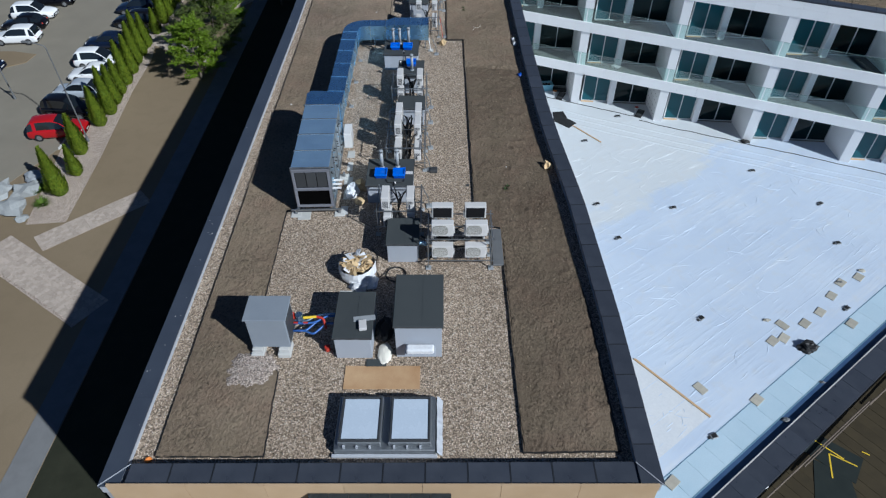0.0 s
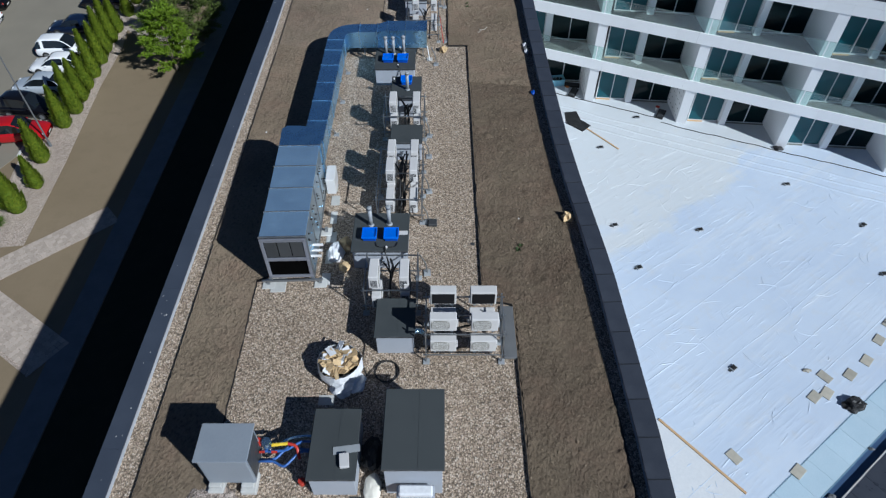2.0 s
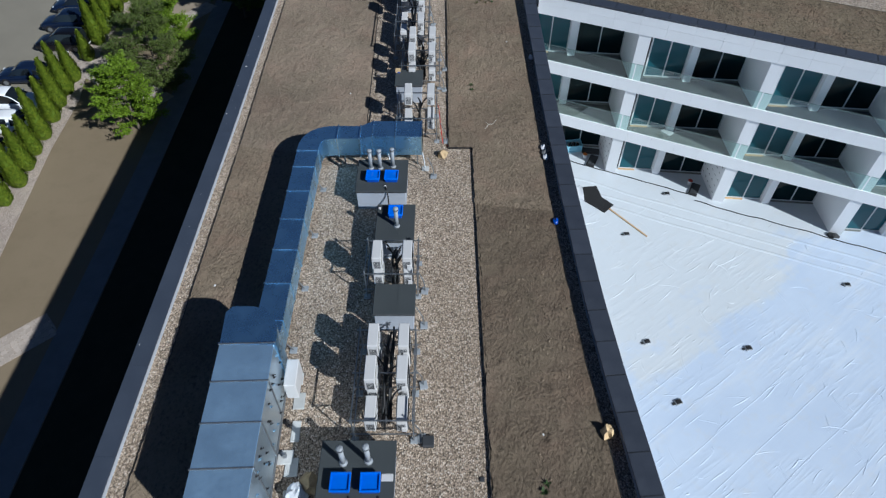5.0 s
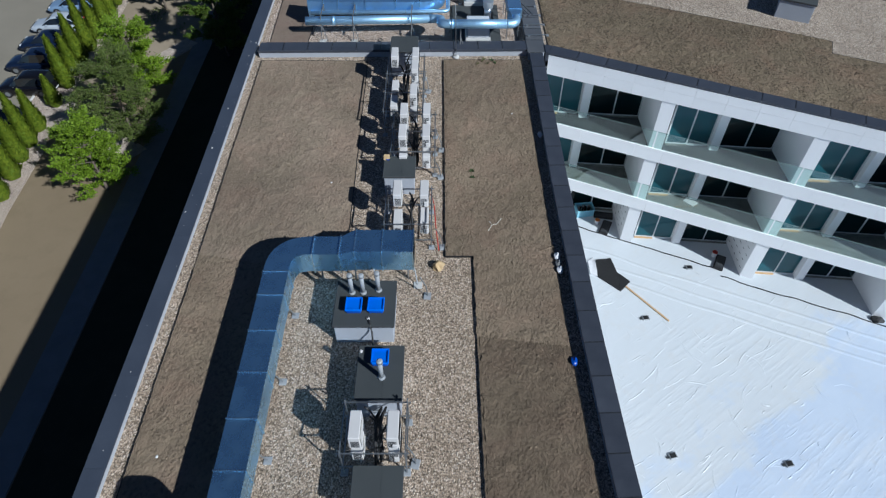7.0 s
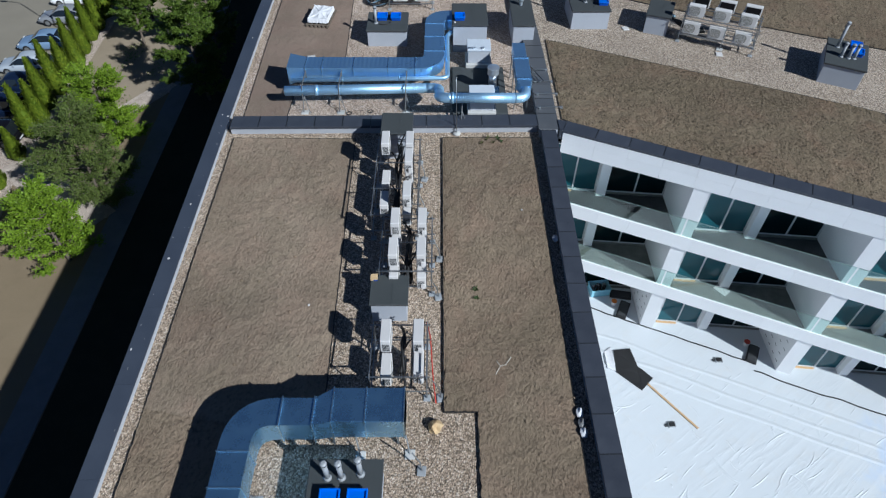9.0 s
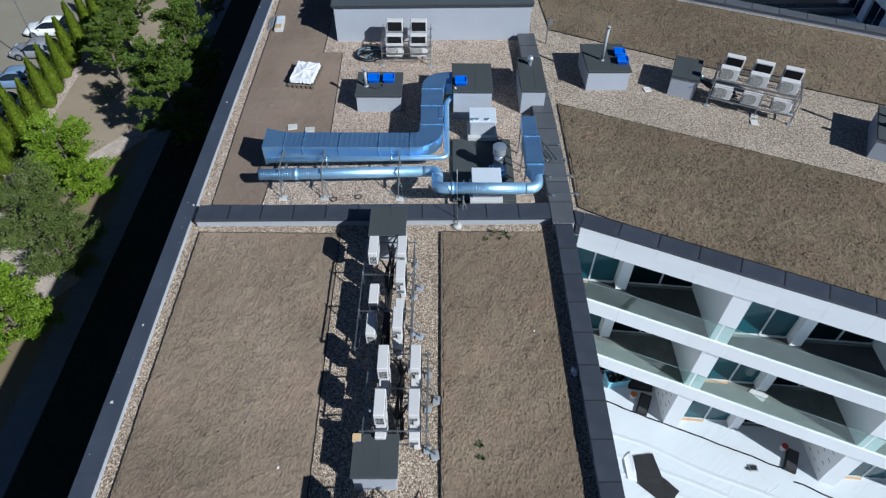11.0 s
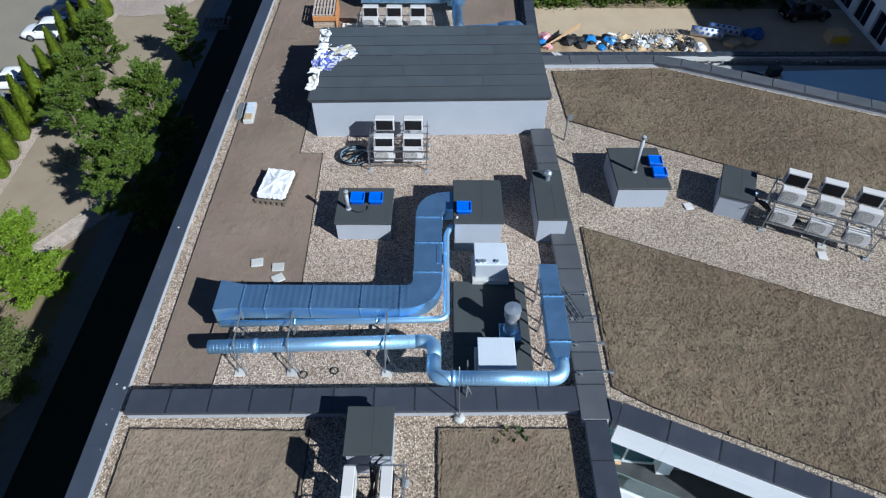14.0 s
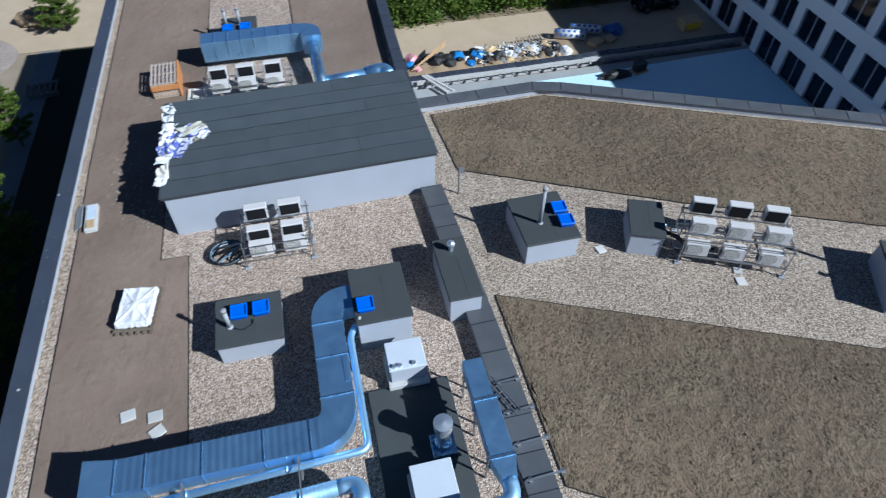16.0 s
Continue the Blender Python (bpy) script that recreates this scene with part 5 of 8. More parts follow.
spiral = thing("round_duct", Matrix(), "bright spiral-wound round duct with elbows", "duct", "air ducts")
RP = 0.225
zp, zq, yq = 0.98, 1.62, 52.32
part("pipe_run", tube([(-7.15, 53.80, zp), (-0.55, 54.04, zp)], RP, 20), M_ZINC_SPIRAL, spiral, "", True)
part("elbow", tube(bent([(-0.55, 54.04, zp), (0.06, 54.06, zp), (0.06, 53.19, zp + 0.32)], 0.42, 6), RP, 20), M_ZINC_SPIRAL, spiral, "", True)
part("elbow", tube(bent([(0.06, 53.19, zp + 0.32), (0.06, yq, zq), (0.66, yq, zq)], 0.42, 6), RP, 20), M_ZINC_SPIRAL, spiral, "", True)
part("pipe_run", tube([(0.66, yq, zq), (3.42, yq, zq)], RP, 20), M_ZINC_SPIRAL, spiral, "", True)
part("elbow", tube(bent([(3.42, yq, zq), (3.93, yq, zq), (3.93, yq + 0.62, zq)], 0.45, 6), RP, 20), M_ZINC_SPIRAL, spiral, "", True)
for i in range(60):
    x = -7.05 + i * 0.107
    y = 53.80 + (x + 7.15) * 0.0364
    part("seam", tube([(x, y, zp), (x + 0.018, y, zp)], RP + 0.0015, 16), M_ZINC_SPIRAL, spiral, "", True)
for i in range(26):
    x = 0.68 + i * 0.107
    part("seam", tube([(x, yq, zq), (x + 0.018, yq, zq)], RP + 0.0015, 16), M_ZINC_SPIRAL, spiral, "", True)
part("coupling", tube([(-5.75, 53.85, zp), (-5.6, 53.856, zp)], RP + 0.02, 20), M_ZINC_SPIRAL, spiral, "", True)
part("coupling", tube([(0.58, yq, zq), (0.70, yq, zq)], RP + 0.02, 20), M_ZINC_SPIRAL, spiral, "", True)
thin = thing("round_duct", Matrix(), "thin bright spiral duct beside the large one", "duct", "air ducts")
part("pipe_run", tube(bent([(-7.0, 54.72, 0.95), (0.45, 54.95, 0.95), (0.45, 58.9, 0.95), (0.68, 59.3, 0.95)], 0.3, 6), 0.11, 14), M_ZINC_SPIRAL, thin, "", True)
for x in (-4.6, -1.9):
    y = 54.723 + (x + 7) * 0.0309
    part("coupling", tube([(x, y, 0.95), (x + 0.07, y, 0.95)], 0.125, 14), M_ZINC_BRIGHT, thin, "", True)
for x in (-6.3, -4.6, -1.5, 1.1):
    t = thing("pipe_stand", pose(x, 53.9 if x < 1 else 52.75, 0), "steel stand under the roof ducts", "pipe stand", "pipe stands")
    d = 1.0 if x < 1 else 0.3
    part("leg", tube([(-0.05, -0.45, 0.05), (0.0, -0.2, 1.3)], 0.022, 6), M_LEG, t)
    part("leg", tube([(0.3, -0.6, 0.03), (0.0, -0.1, 0.7)], 0.018, 6), M_LEG, t)
    part("leg", box(-0.022, 0.022, d - 0.02, d + 0.022, 0, 1.3), M_LEG, t)
    part("cross_bar", box(-0.03, 0.03, -0.35, d + 0.1, 0.60, 0.66), M_LEG, t)
    part("top_bar", box(-0.02, 0.02, -0.3, d + 0.1, 1.28, 1.31), M_LEG, t)
    part("foot_pad", box(-0.17, 0.17, -0.6, -0.3, -0.01, 0.05, 0.012), M_CONCRETE, t)

flat = thing("box_duct", pose(3.91, 53.5, 0), "raised flat zinc duct along the low parapet", "duct", "air ducts")
part("duct_run", box(-0.33, 0.35, 0.04, 1.74, 1.30, 1.85, 0.01), M_ZINC_LIGHT, flat)
part("duct_run", box(-0.31, 0.29, 1.80, 3.14, 1.30, 1.84, 0.01), M_ZINC_LIGHT, flat)
part("flange", box(-0.37, 0.39, 1.73, 1.81, 1.27, 1.88), M_ZINC_BRIGHT, flat)
part("flange", box(-0.37, 0.39, -0.03, 0.05, 1.27, 1.88), M_ZINC_BRIGHT, flat)
bm = BM()
a = [bm.verts.new((x, -0.03, z)) for x, z in ((-0.33, 1.30), (0.35, 1.30), (0.35, 1.85), (-0.33, 1.85))]
b = [bm.verts.new((x, -0.58, z)) for x, z in ((-0.19, 1.42), (0.23, 1.42), (0.23, 1.83), (-0.19, 1.83))]
for i in range(4):
    bm.faces.new((a[i], a[(i + 1) % 4], b[(i + 1) % 4], b[i]))
bm.faces.new(a), bm.faces.new(b[::-1])
part("reducer", bm, M_ZINC_LIGHT, flat)
for y in (0.25, 1.6, 2.9):
    for x in (-0.3, 0.3):
        part("leg", box(x - 0.025, x + 0.025, y - 0.025, y + 0.025, 0, 1.30), M_STEEL, flat)
    part("cross_bar", box(-0.36, 0.36, y - 0.02, y + 0.02, 1.26, 1.298), M_STEEL, flat)
for y, l in ((53.2, 1.2), (54.3, 1.1), (55.35, 1.0), (56.4, 0.85)):
    t = thing("bracket_arm", pose(4.60, y, 0.452, 0, 0, 2), "light steel arm laid across the low parapet", "bracket", "bracket arms")
    bm = BM()
    bx(bm, 0, l, -0.03, 0.03, 0.05, 0.09)
    part("arm", bm, M_STEEL, t)
    part("plate", box(l - 0.12, l, -0.09, 0.09, 0.0, 0.05), M_STEEL, t)
    part("plate", box(0.1, 0.2, -0.09, 0.09, 0.0, 0.05), M_STEEL, t)
t = thing("cable_tray", pose(4.95, 55.3, 0.545, 0, 0, 22), "short loose length of steel cable tray", "cable tray")
part("side_rail", box(-0.03, 0.0, -0.1, 1.4, 0, 0.06), M_STEEL, t)
part("side_rail", box(0.16, 0.19, -0.1, 1.4, 0, 0.06), M_STEEL, t)
for i in range(6):
    part("rung", box(0.0, 0.16, i * 0.25, i * 0.25 + 0.03, 0.01, 0.03), M_STEEL, t)

# flat fan units on a felt pad
pad = thing("felt_pad", pose(0, 0, 0), "dark roofing-felt plinth with fan units on it", "plinth")
part("plinth", box(0.68, 3.3, 53.2, 57.25, -0.01, 0.14, 0.02), M_BITUMEN, pad)
part("felt_sheet", box(0.72, 2.1, 54.5, 57.2, 0.142, 0.15), M_BITUMEN, pad)
for x, y, d, z in ((2.05, 57.76, 0.54, 0.0), (2.03, 53.54, 0.60, 0.14)):
    t = thing("roof_fan", pose(x, y, z), "grey roof fan unit under a flat white lid", "roof fan", "flat roof fans")
    h = 1.11 - z
    part("base", box(-0.66, 0.66, -d - 0.12, d + 0.04, 0, 0.34, 0.015), M_CONCRETE, t)
    part("body", box(-0.56, 0.56, -d + 0.04, d - 0.04, 0.34, h - 0.1, 0.02), M_UPSTAND, t)
    part("lid", box(-0.60, 0.60, -d, d, h - 0.1, h, 0.02), M_LID, t, "flat white lid")
    for px in (-0.42, -0.25, 0.2) if y > 57 else ():
        part("cap", cyl(BM(), (px, -d + 0.12, h), (px, -d + 0.12, h + 0.08), 0.07, 10), M_CHROME, t, "small shiny cap")
chim = thing("flue", pose(2.62, 54.98, 0.14), "bright steel flue with a rain cap", "flue")
part("base_plate", box(-0.36, 0.36, -0.4, 0.32, 0, 0.12, 0.01), M_ZINC_BRIGHT, chim)
part("foot", cyl(BM(), (0, 0, 0.12), (0, 0, 0.34), 0.33, 20, 0.22), M_ZINC_BRIGHT, chim, "conical foot", True)
part("pipe", cyl(BM(), (0, 0, 0.30), (0, 0, 1.1), 0.2, 20), M_CHROME, chim, "", True)
part("collar", cyl(BM(), (0, 0, 1.02), (0, 0, 1.30), 0.27, 32), M_CHROME, chim)
part("cap_rim", cyl(BM(), (0, 0, 1.32), (0, 0, 1.38), 0.285, 32), M_CHROME, chim)
part("cap", cyl(BM(), (0, 0, 1.381), (0, 0, 1.43), 0.275, 32, 0.02), M_CHROME, chim)
for k in range(3):
    a = math.tau * k / 3
    part("stay", cyl(BM(), (0.2 * math.cos(a), 0.2 * math.sin(a), 1.28), (0.2 * math.cos(a), 0.2 * math.sin(a), 1.33), 0.012, 6), M_CHROME, chim)
rod = thing("lightning_rod", pose(0.85, 51.9, 0), "tall thin steel rod on a pale concrete foot", "lightning rod")
part("foot_block", cyl(BM(), (0, -0.05, -0.01), (0, -0.05, 0.1), 0.19, 16, 0.16), M_CONCRETE, rod, "", True)
part("mast", cyl(BM(), (0, -0.05, 0.1), (-0.06, -0.02, 2.95), 0.018, 8, 0.012), M_STEEL, rod, "", True)
part("clamp", box(-0.03, 0.03, -0.09, -0.02, 0.3, 0.36), M_STEEL, rod)
cow = thing("cowl", pose(4.48, 61.55, 1.30), "small shiny ball-shaped roof cowl", "cowl")
part("neck", cyl(BM(), (0, 0, 0), (0, 0, 0.22), 0.09, 12), M_CHROME, cow)
bm = BM()
bmesh.ops.create_uvsphere(bm, u_segments=16, v_segments=10, radius=0.15, matrix=Matrix.Translation((0, 0, 0.32)))
part("ball", bm, M_CHROME, cow, "", True)


# ---- south roof: loose things ----
t = thing("roof_curb", pose(-1.79, 10.62, 0), "grey metal upstand carrying two roof skylights", "curb")
part("upstand", box(-1.55, 1.55, -0.95, 0.95, -0.01, 0.30, 0.02), M_STEEL, t)
part("flashing", box(-1.62, 1.62, -1.05, -0.955, -0.01, 0.10, 0.01), M_UPSTAND, t, "crumpled grey flashing")
part("flashing", box(1.555, 1.62, -1.0, 0.95, -0.01, 0.12, 0.01), M_CONCRETE, t)
for x0, x1, y0, y1 in ((1.60, 1.78, -1.0, 0.98), (-1.5, 1.5, 0.96, 1.10)):
    bm = BM()
    bmesh.ops.create_grid(bm, x_segments=6 if x0 > 0 else 36, y_segments=26 if x0 > 0 else 5, size=1)
    for v in bm.verts:
        u, w = (v.co.x + 1) / 2, (v.co.y + 1) / 2
        x, y = x0 + (x1 - x0) * u, y0 + (y1 - y0) * w
        up = 1 - u if x0 > 0 else 1 - w
        v.co = Vector((x + 0.03 * noise.noise((x * 5, y * 5, 2)), y + 0.03 * noise.noise((x * 5, y * 5, 7)), 0.03 + 0.24 * up + 0.05 * noise.noise((x * 7, y * 7, 4))))
    bmesh.ops.solidify(bm, geom=list(bm.faces), thickness=0.006)
    part("flashing", bm, M_UPSTAND, t, "crumpled grey foil flashing")
for x in (-0.77, 0.77):
    s = thing("skylight", pose(-1.79 + x, 10.62, 0.30), "roof skylight with a pale milky cover in a metal frame", "skylight", "roof skylights")
    part("frame", box(-0.66, 0.66, -0.82, 0.82, 0.0, 0.20, 0.02), M_STEEL, s)
    bm = BM()
    for x0, x1, y0, y1 in ((-0.62, 0.62, 0.72, 0.78), (-0.62, 0.62, -0.78, -0.72), (-0.62, -0.57, -0.715, 0.715), (0.57, 0.62, -0.715, 0.715)):
        bx(bm, x0, x1, y0, y1, 0.202, 0.275, 0.008)
    part("rim", bm, M_DARKTRIM, s, "dark rim")
    part("cover", box(-0.565, 0.565, -0.715, 0.715, 0.204, 0.245, 0.02), M_MILKY, s, "pale blue-white acrylic cover")
    for i in range(3):
        part("stiffener", box(-0.5 + i * 0.4, -0.44 + i * 0.4, -0.9, -0.83, -0.2, 0.1), M_UPSTAND, s)
tagged(part("plywood_sheet", box(-3.35, -0.78, 12.05, 12.98, 0.0, 0.03, 0.004), M_PLYSHEET), "stained tan plywood sheet lying on the gravel", "plywood")
tagged(part("felt_piece", box(-2.65, -1.95, 12.95, 13.25, 0.035, 0.05), M_BITUMEN), "dark felt offcut on the gravel", "felt")

cab = thing("heat_pump_cabinet", pose(-5.94, 14.03, 0), "grey sheet-metal cabinet standing on concrete blocks", "cabinet")
part("body", box(-0.66, 0.66, -0.5, 0.5, 0.36, 1.80, 0.02), M_CABINET, cab)
part("roof_sheet", box(-0.72, 0.72, -0.56, 0.56, 1.802, 1.85, 0.01), M_CABINET, cab)
part("side_grille", box(0.662, 0.68, -0.4, 0.4, 0.5, 1.6), M_DARKTRIM, cab)
for x in (-0.5, 0.42):
    part("block", box(x - 0.22, x + 0.22, -0.7, -0.1, -0.01, 0.2, 0.02), M_CONCRETE, cab, "pale concrete block")
    part("block", box(x - 0.18, x + 0.18, -0.6, 0.4, 0.202, 0.36, 0.02), M_CONCRETE, cab)
for k, (y, z, mat, nm) in enumerate(((14.05, 0.62, M_BLUEPIPE, "blue"), (14.3, 0.72, M_BLUEPIPE, "blue"), (14.55, 0.55, M_ZINC_BRIGHT, "silver"), (14.18, 0.45, M_BLUEPIPE, "blue"))):
    black_cable("water_pipe", [(-5.3, y, z), (-4.85, y, z), (-4.5, y + 0.2 * (k - 1), z + 0.05), (-4.1, y + 0.25, z + 0.1), (-3.72, y + 0.25, z + 0.1)], 0.042, nm + " wrapped water pipe between cabinet and shaft", 0.12, mat)
t = thing("valve_set", pose(-5.05, 14.4, 0.85), "red, yellow and silver valves on the water pipes", "valves")
part("pump", cyl(BM(), (0, 0.05, -0.1), (0, 0.05, 0.18), 0.13, 14), M_ZINC_BRIGHT, t)
part("yellow_tube", tube([(0.15, 0.0, 0.05), (0.6, 0.05, 0.05)], 0.05, 8), M_YELLOW, t)
part("red_tube", tube([(0.6, 0.05, 0.05), (0.85, 0.0, 0.02), (0.95, -0.3, -0.2)], 0.045, 8, 0.1), M_RED, t)
part("red_cap", cyl(BM(), (-0.25, 0.1, -0.05), (-0.25, 0.1, 0.12), 0.1, 12), M_RED, t)
part("red_cap", cyl(BM(), (1.0, -0.75, -0.8), (1.0, -0.75, -0.62), 0.1, 12), M_RED, t)
for x in (-0.1, 0.25):
    part("handle", box(x - 0.08, x + 0.08, -0.22, -0.16, 0.0, 0.03), M_RED, t)


def lump(name, loc, size, mat, label, category, seed=0, crumple=0.25, sub=3, rz=0.0, group=""):
    """A crumpled or rounded body that rests on its underside."""
    bm = BM()
    bmesh.ops.create_icosphere(bm, subdivisions=sub, radius=1)
    for v in bm.verts:
        n = v.co.normalized()
        k = 1 + crumple * (noise.noise(n * 1.7 + Vector((seed, 0, 0))) + 0.6 * noise.noise(n * 4.5 + Vector((0, seed, 0))) + 0.35 * noise.noise(n * 9 + Vector((0, 0, seed))))
        v.co = Vector((n.x * k * size[0], n.y * k * size[1], max(n.z * k, -0.55) * size[2]))
    lo = min(v.co.z for v in bm.verts)
    for v in bm.verts:
        v.co.z -= lo + 0.02
    ob = part(name, bm, mat, None, "", False)
    ob.matrix_basis = pose(*loc, 0, 0, rz)
    return tagged(ob, label, category, group)


bag = thing("debris_bag", pose(-3.35, 17.4, 0), "open white bulk bag full of torn cardboard and film", "debris bag")
bm = BM()
rings = []
for j in range(7):
    f = j / 6
    rr = 0.62 + 0.12 * math.sin(f * 2.6)
    ringv = []
    for i in range(26):
        a = math.tau * i / 26
        k = rr * (1 + 0.12 * noise.noise((math.cos(a) * 2, math.sin(a) * 2, f * 2)) + 0.06 * noise.noise((math.cos(a) * 6, math.sin(a) * 6, f * 5)))
        ringv.append(bm.verts.new((k * math.cos(a), k * math.sin(a) * 0.95, f * 0.62 + 0.05 * f * noise.noise((a * 2, f, 3)))))
    rings.append(ringv)
for a, b in zip(rings, rings[1:]):
    for i in range(26):
        bm.faces.new((a[i], a[(i + 1) % 26], b[(i + 1) % 26], b[i]))
bm.faces.new(rings[0][::-1])
part("sack", bm, M_FILM, bag, "crumpled white woven sack")
rnd = random.Random(11)
for i in range(84):
    a, d = rnd.random() * math.tau, math.sqrt(rnd.random()) * 0.55
    w, l = rnd.uniform(0.09, 0.26), rnd.uniform(0.18, 0.42)
    ob = part("cardboard", box(-w / 2, w / 2, -l / 2, l / 2, 0, 0.012), M_CARD if i % 4 else M_FILM, bag)
    ob.matrix_basis = pose(d * math.cos(a), d * math.sin(a), 0.50 + rnd.random() * 0.22, rnd.uniform(-35, 35), rnd.uniform(-35, 35), rnd.uniform(0, 180))
lump("plastic_film", (-3.25, 16.75, 0.0), (0.42, 0.35, 0.22), M_FILM, "crumpled silvery plastic film beside the bag", "plastic film", 3, 0.4)
lump("plastic_film", (-2.85, 16.95, 0.0), (0.3, 0.4, 0.12), M_FILM, "crumpled silvery plastic film beside the bag", "plastic film", 4, 0.4)
tagged(part("felt_piece", box(-3.95, -3.45, 16.15, 16.5, 0.0, 0.02), M_CONCRETE), "grey slab offcut lying on the gravel", "slab")
bm = BM()
pts = []
for i in range(110):
    a = i * 0.2
    pts.append((-1.85 + (0.38 + 0.03 * math.sin(a * 0.37)) * math.cos(a), 17.35 + (0.4 + 0.03 * math.cos(a * 0.53)) * math.sin(a), 0.03 + 0.012 * (i // 31)))
pts += [(-2.5, 17.2, 0.03), (-2.7, 17.7, 0.03), (-2.65, 18.4, 0.03), (-2.9, 18.8, 0.03)]
tagged(part("hose_coil", tube(pts, 0.015, 6), M_BLACK, None, "", True), "coil of thin black hose on the gravel", "hose")
lump("white_sack", (-2.04, 13.5, 0.0), (0.26, 0.46, 0.14), M_SACK, "off-white paper sack leaning between two shafts", "sack", 6, 0.12)
lump("white_sack", (-2.1, 14.5, 0.0), (0.28, 0.5, 0.3), M_BLACK, "black plastic bag stuffed between two shafts", "plastic bag", 7, 0.3)
t = thing("wrapped_package", pose(-0.75, 13.22, 0.0), "package in white film on a ledge of the tall shaft", "package")
part("wrap", box(-0.5, 0.45, -0.22, 0.08, 0.62, 0.86, 0.05), M_FILM, t)
part("ledge", box(-0.55, 0.5, -0.24, 0.14, 0.54, 0.615, 0.01), M_RENDER, t)
t = thing("paper_box", pose(-2.74, 13.8, 1.165, 0, 0, 8), "small white box on a shaft's lid", "box")
part("box_body", box(-0.13, 0.13, -0.2, 0.2, 0, 0.12, 0.01), M_WHITE, t)
part("flap", box(-0.3, 0.45, 0.23, 0.45, 0, 0.02), M_PVC, t, "grey flap")
tagged(part("roof_drain", box(-0.62, -0.26, 24.0, 24.36, 0.0, 0.16, 0.03), M_DARKTRIM), "square dark roof drain box in the gravel", "drain")
tagged(part("roof_drain", box(1.05, 1.2, 23.0, 23.15, 0.0, 0.05, 0.02), M_DARKTRIM), "small dark inspection cap in the gravel", "drain")
lump("insulation_wad", (-4.1, 22.5, 0.0), (0.3, 0.42, 0.32), M_FILM, "wad of silvery insulation film", "insulation", 12, 0.35)
lump("cardboard_scrap", (-3.75, 22.9, 0.0), (0.28, 0.35, 0.3), M_CARD, "brown cardboard scraps beside the shaft", "cardboard", 13, 0.5, 2)
lump("cardboard_scrap", (-3.7, 21.9, 0.0), (0.22, 0.3, 0.12), M_CARD, "brown cardboard scraps beside the shaft", "cardboard", 14, 0.5, 2)
tagged(part("felt_piece", box(2.0, 2.44, 17.85, 20.0, 0.0, 0.09, 0.01), M_GREYSHEET), "grey sheet-covered strip beside the units", "sheet")
lump("rag", (-8.98, 9.5, 0.0), (0.12, 0.1, 0.09), M_ORANGE, "orange scrap on the gravel border", "rag", 60, 0.3, 2)
lump("paper_bag", (4.95, 24.45, 0.0), (0.2, 0.22, 0.26), M_CARD, "crumpled brown paper bag by the parapet", "paper bag", 16, 0.5, 2)
for x, y, mat, lab in ((4.42, 37.85, M_FILM, "white"), (4.45, 37.2, M_FILM, "white"), (4.43, 37.5, M_GREYSHEET, "silver"), (4.44, 33.3, M_BLUE_DARK, "blue"), (4.55, 45.2, M_FILM, "white")):
    lump("litter", (x, y, 0.06), (0.12, 0.16, 0.12), mat, "crumpled " + lab + " litter beside the parapet", "litter", x * 7, 0.4, 2)
t = thing("cardboard_box", pose(-2.15, 42.45, 1.0), "small open cardboard box on a shaft's lid", "box")
part("box_body", box(-0.12, 0.12, -0.1, 0.1, 0, 0.14), M_CARD, t)
part("tape", box(-0.02, 0.12, -0.103, 0.103, 0.0, 0.05), M_BLUE_DARK, t, "blue label")
lump("cardboard_scrap", (0.0, 37.4, 0.0), (0.22, 0.25, 0.2), M_CARD, "brown cardboard scraps on the gravel", "cardboard", 19, 0.5, 2)
black_cable("red_hose", [(-0.35, 41.3, 0.05), (-0.2, 40.5, 0.4), (-0.1, 39.0, 0.3), (0.0, 38.2, 0.05)], 0.02, "thin red hose lying beside the rack", 0.3, M_RED)
t = thing("paper_label", pose(-1.5, 22.72, 1.0), "white paper sheet on a shaft's lid", "paper")
part("sheet", box(-0.16, 0.16, -0.1, 0.1, 0.006, 0.015), M_WHITE, t)

# small growth and crumbs on the soil
rnd = random.Random(21)


def weed(x, y, z, n, r, h, mat, label):
    bm = BM()
    for i in range(n):
        a = rnd.random() * math.tau
        l = r * (0.4 + 0.6 * rnd.random())
        tip = Vector((l * math.cos(a), l * math.sin(a), h * rnd.uniform(0.3, 1)))
        side = Vector((-math.sin(a), math.cos(a), 0)) * 0.025
        b = tip * 0.15
        q = [bm.verts.new(c) for c in (b - side * 0.5, b + side * 0.5, tip * 0.6 + side, tip, tip * 0.6 - side)]
        bm.faces.new(q)
    ob = part("weed", bm, mat)
    ob.location = (x, y, z)
    tagged(ob, label, "weed", "", "stuff")


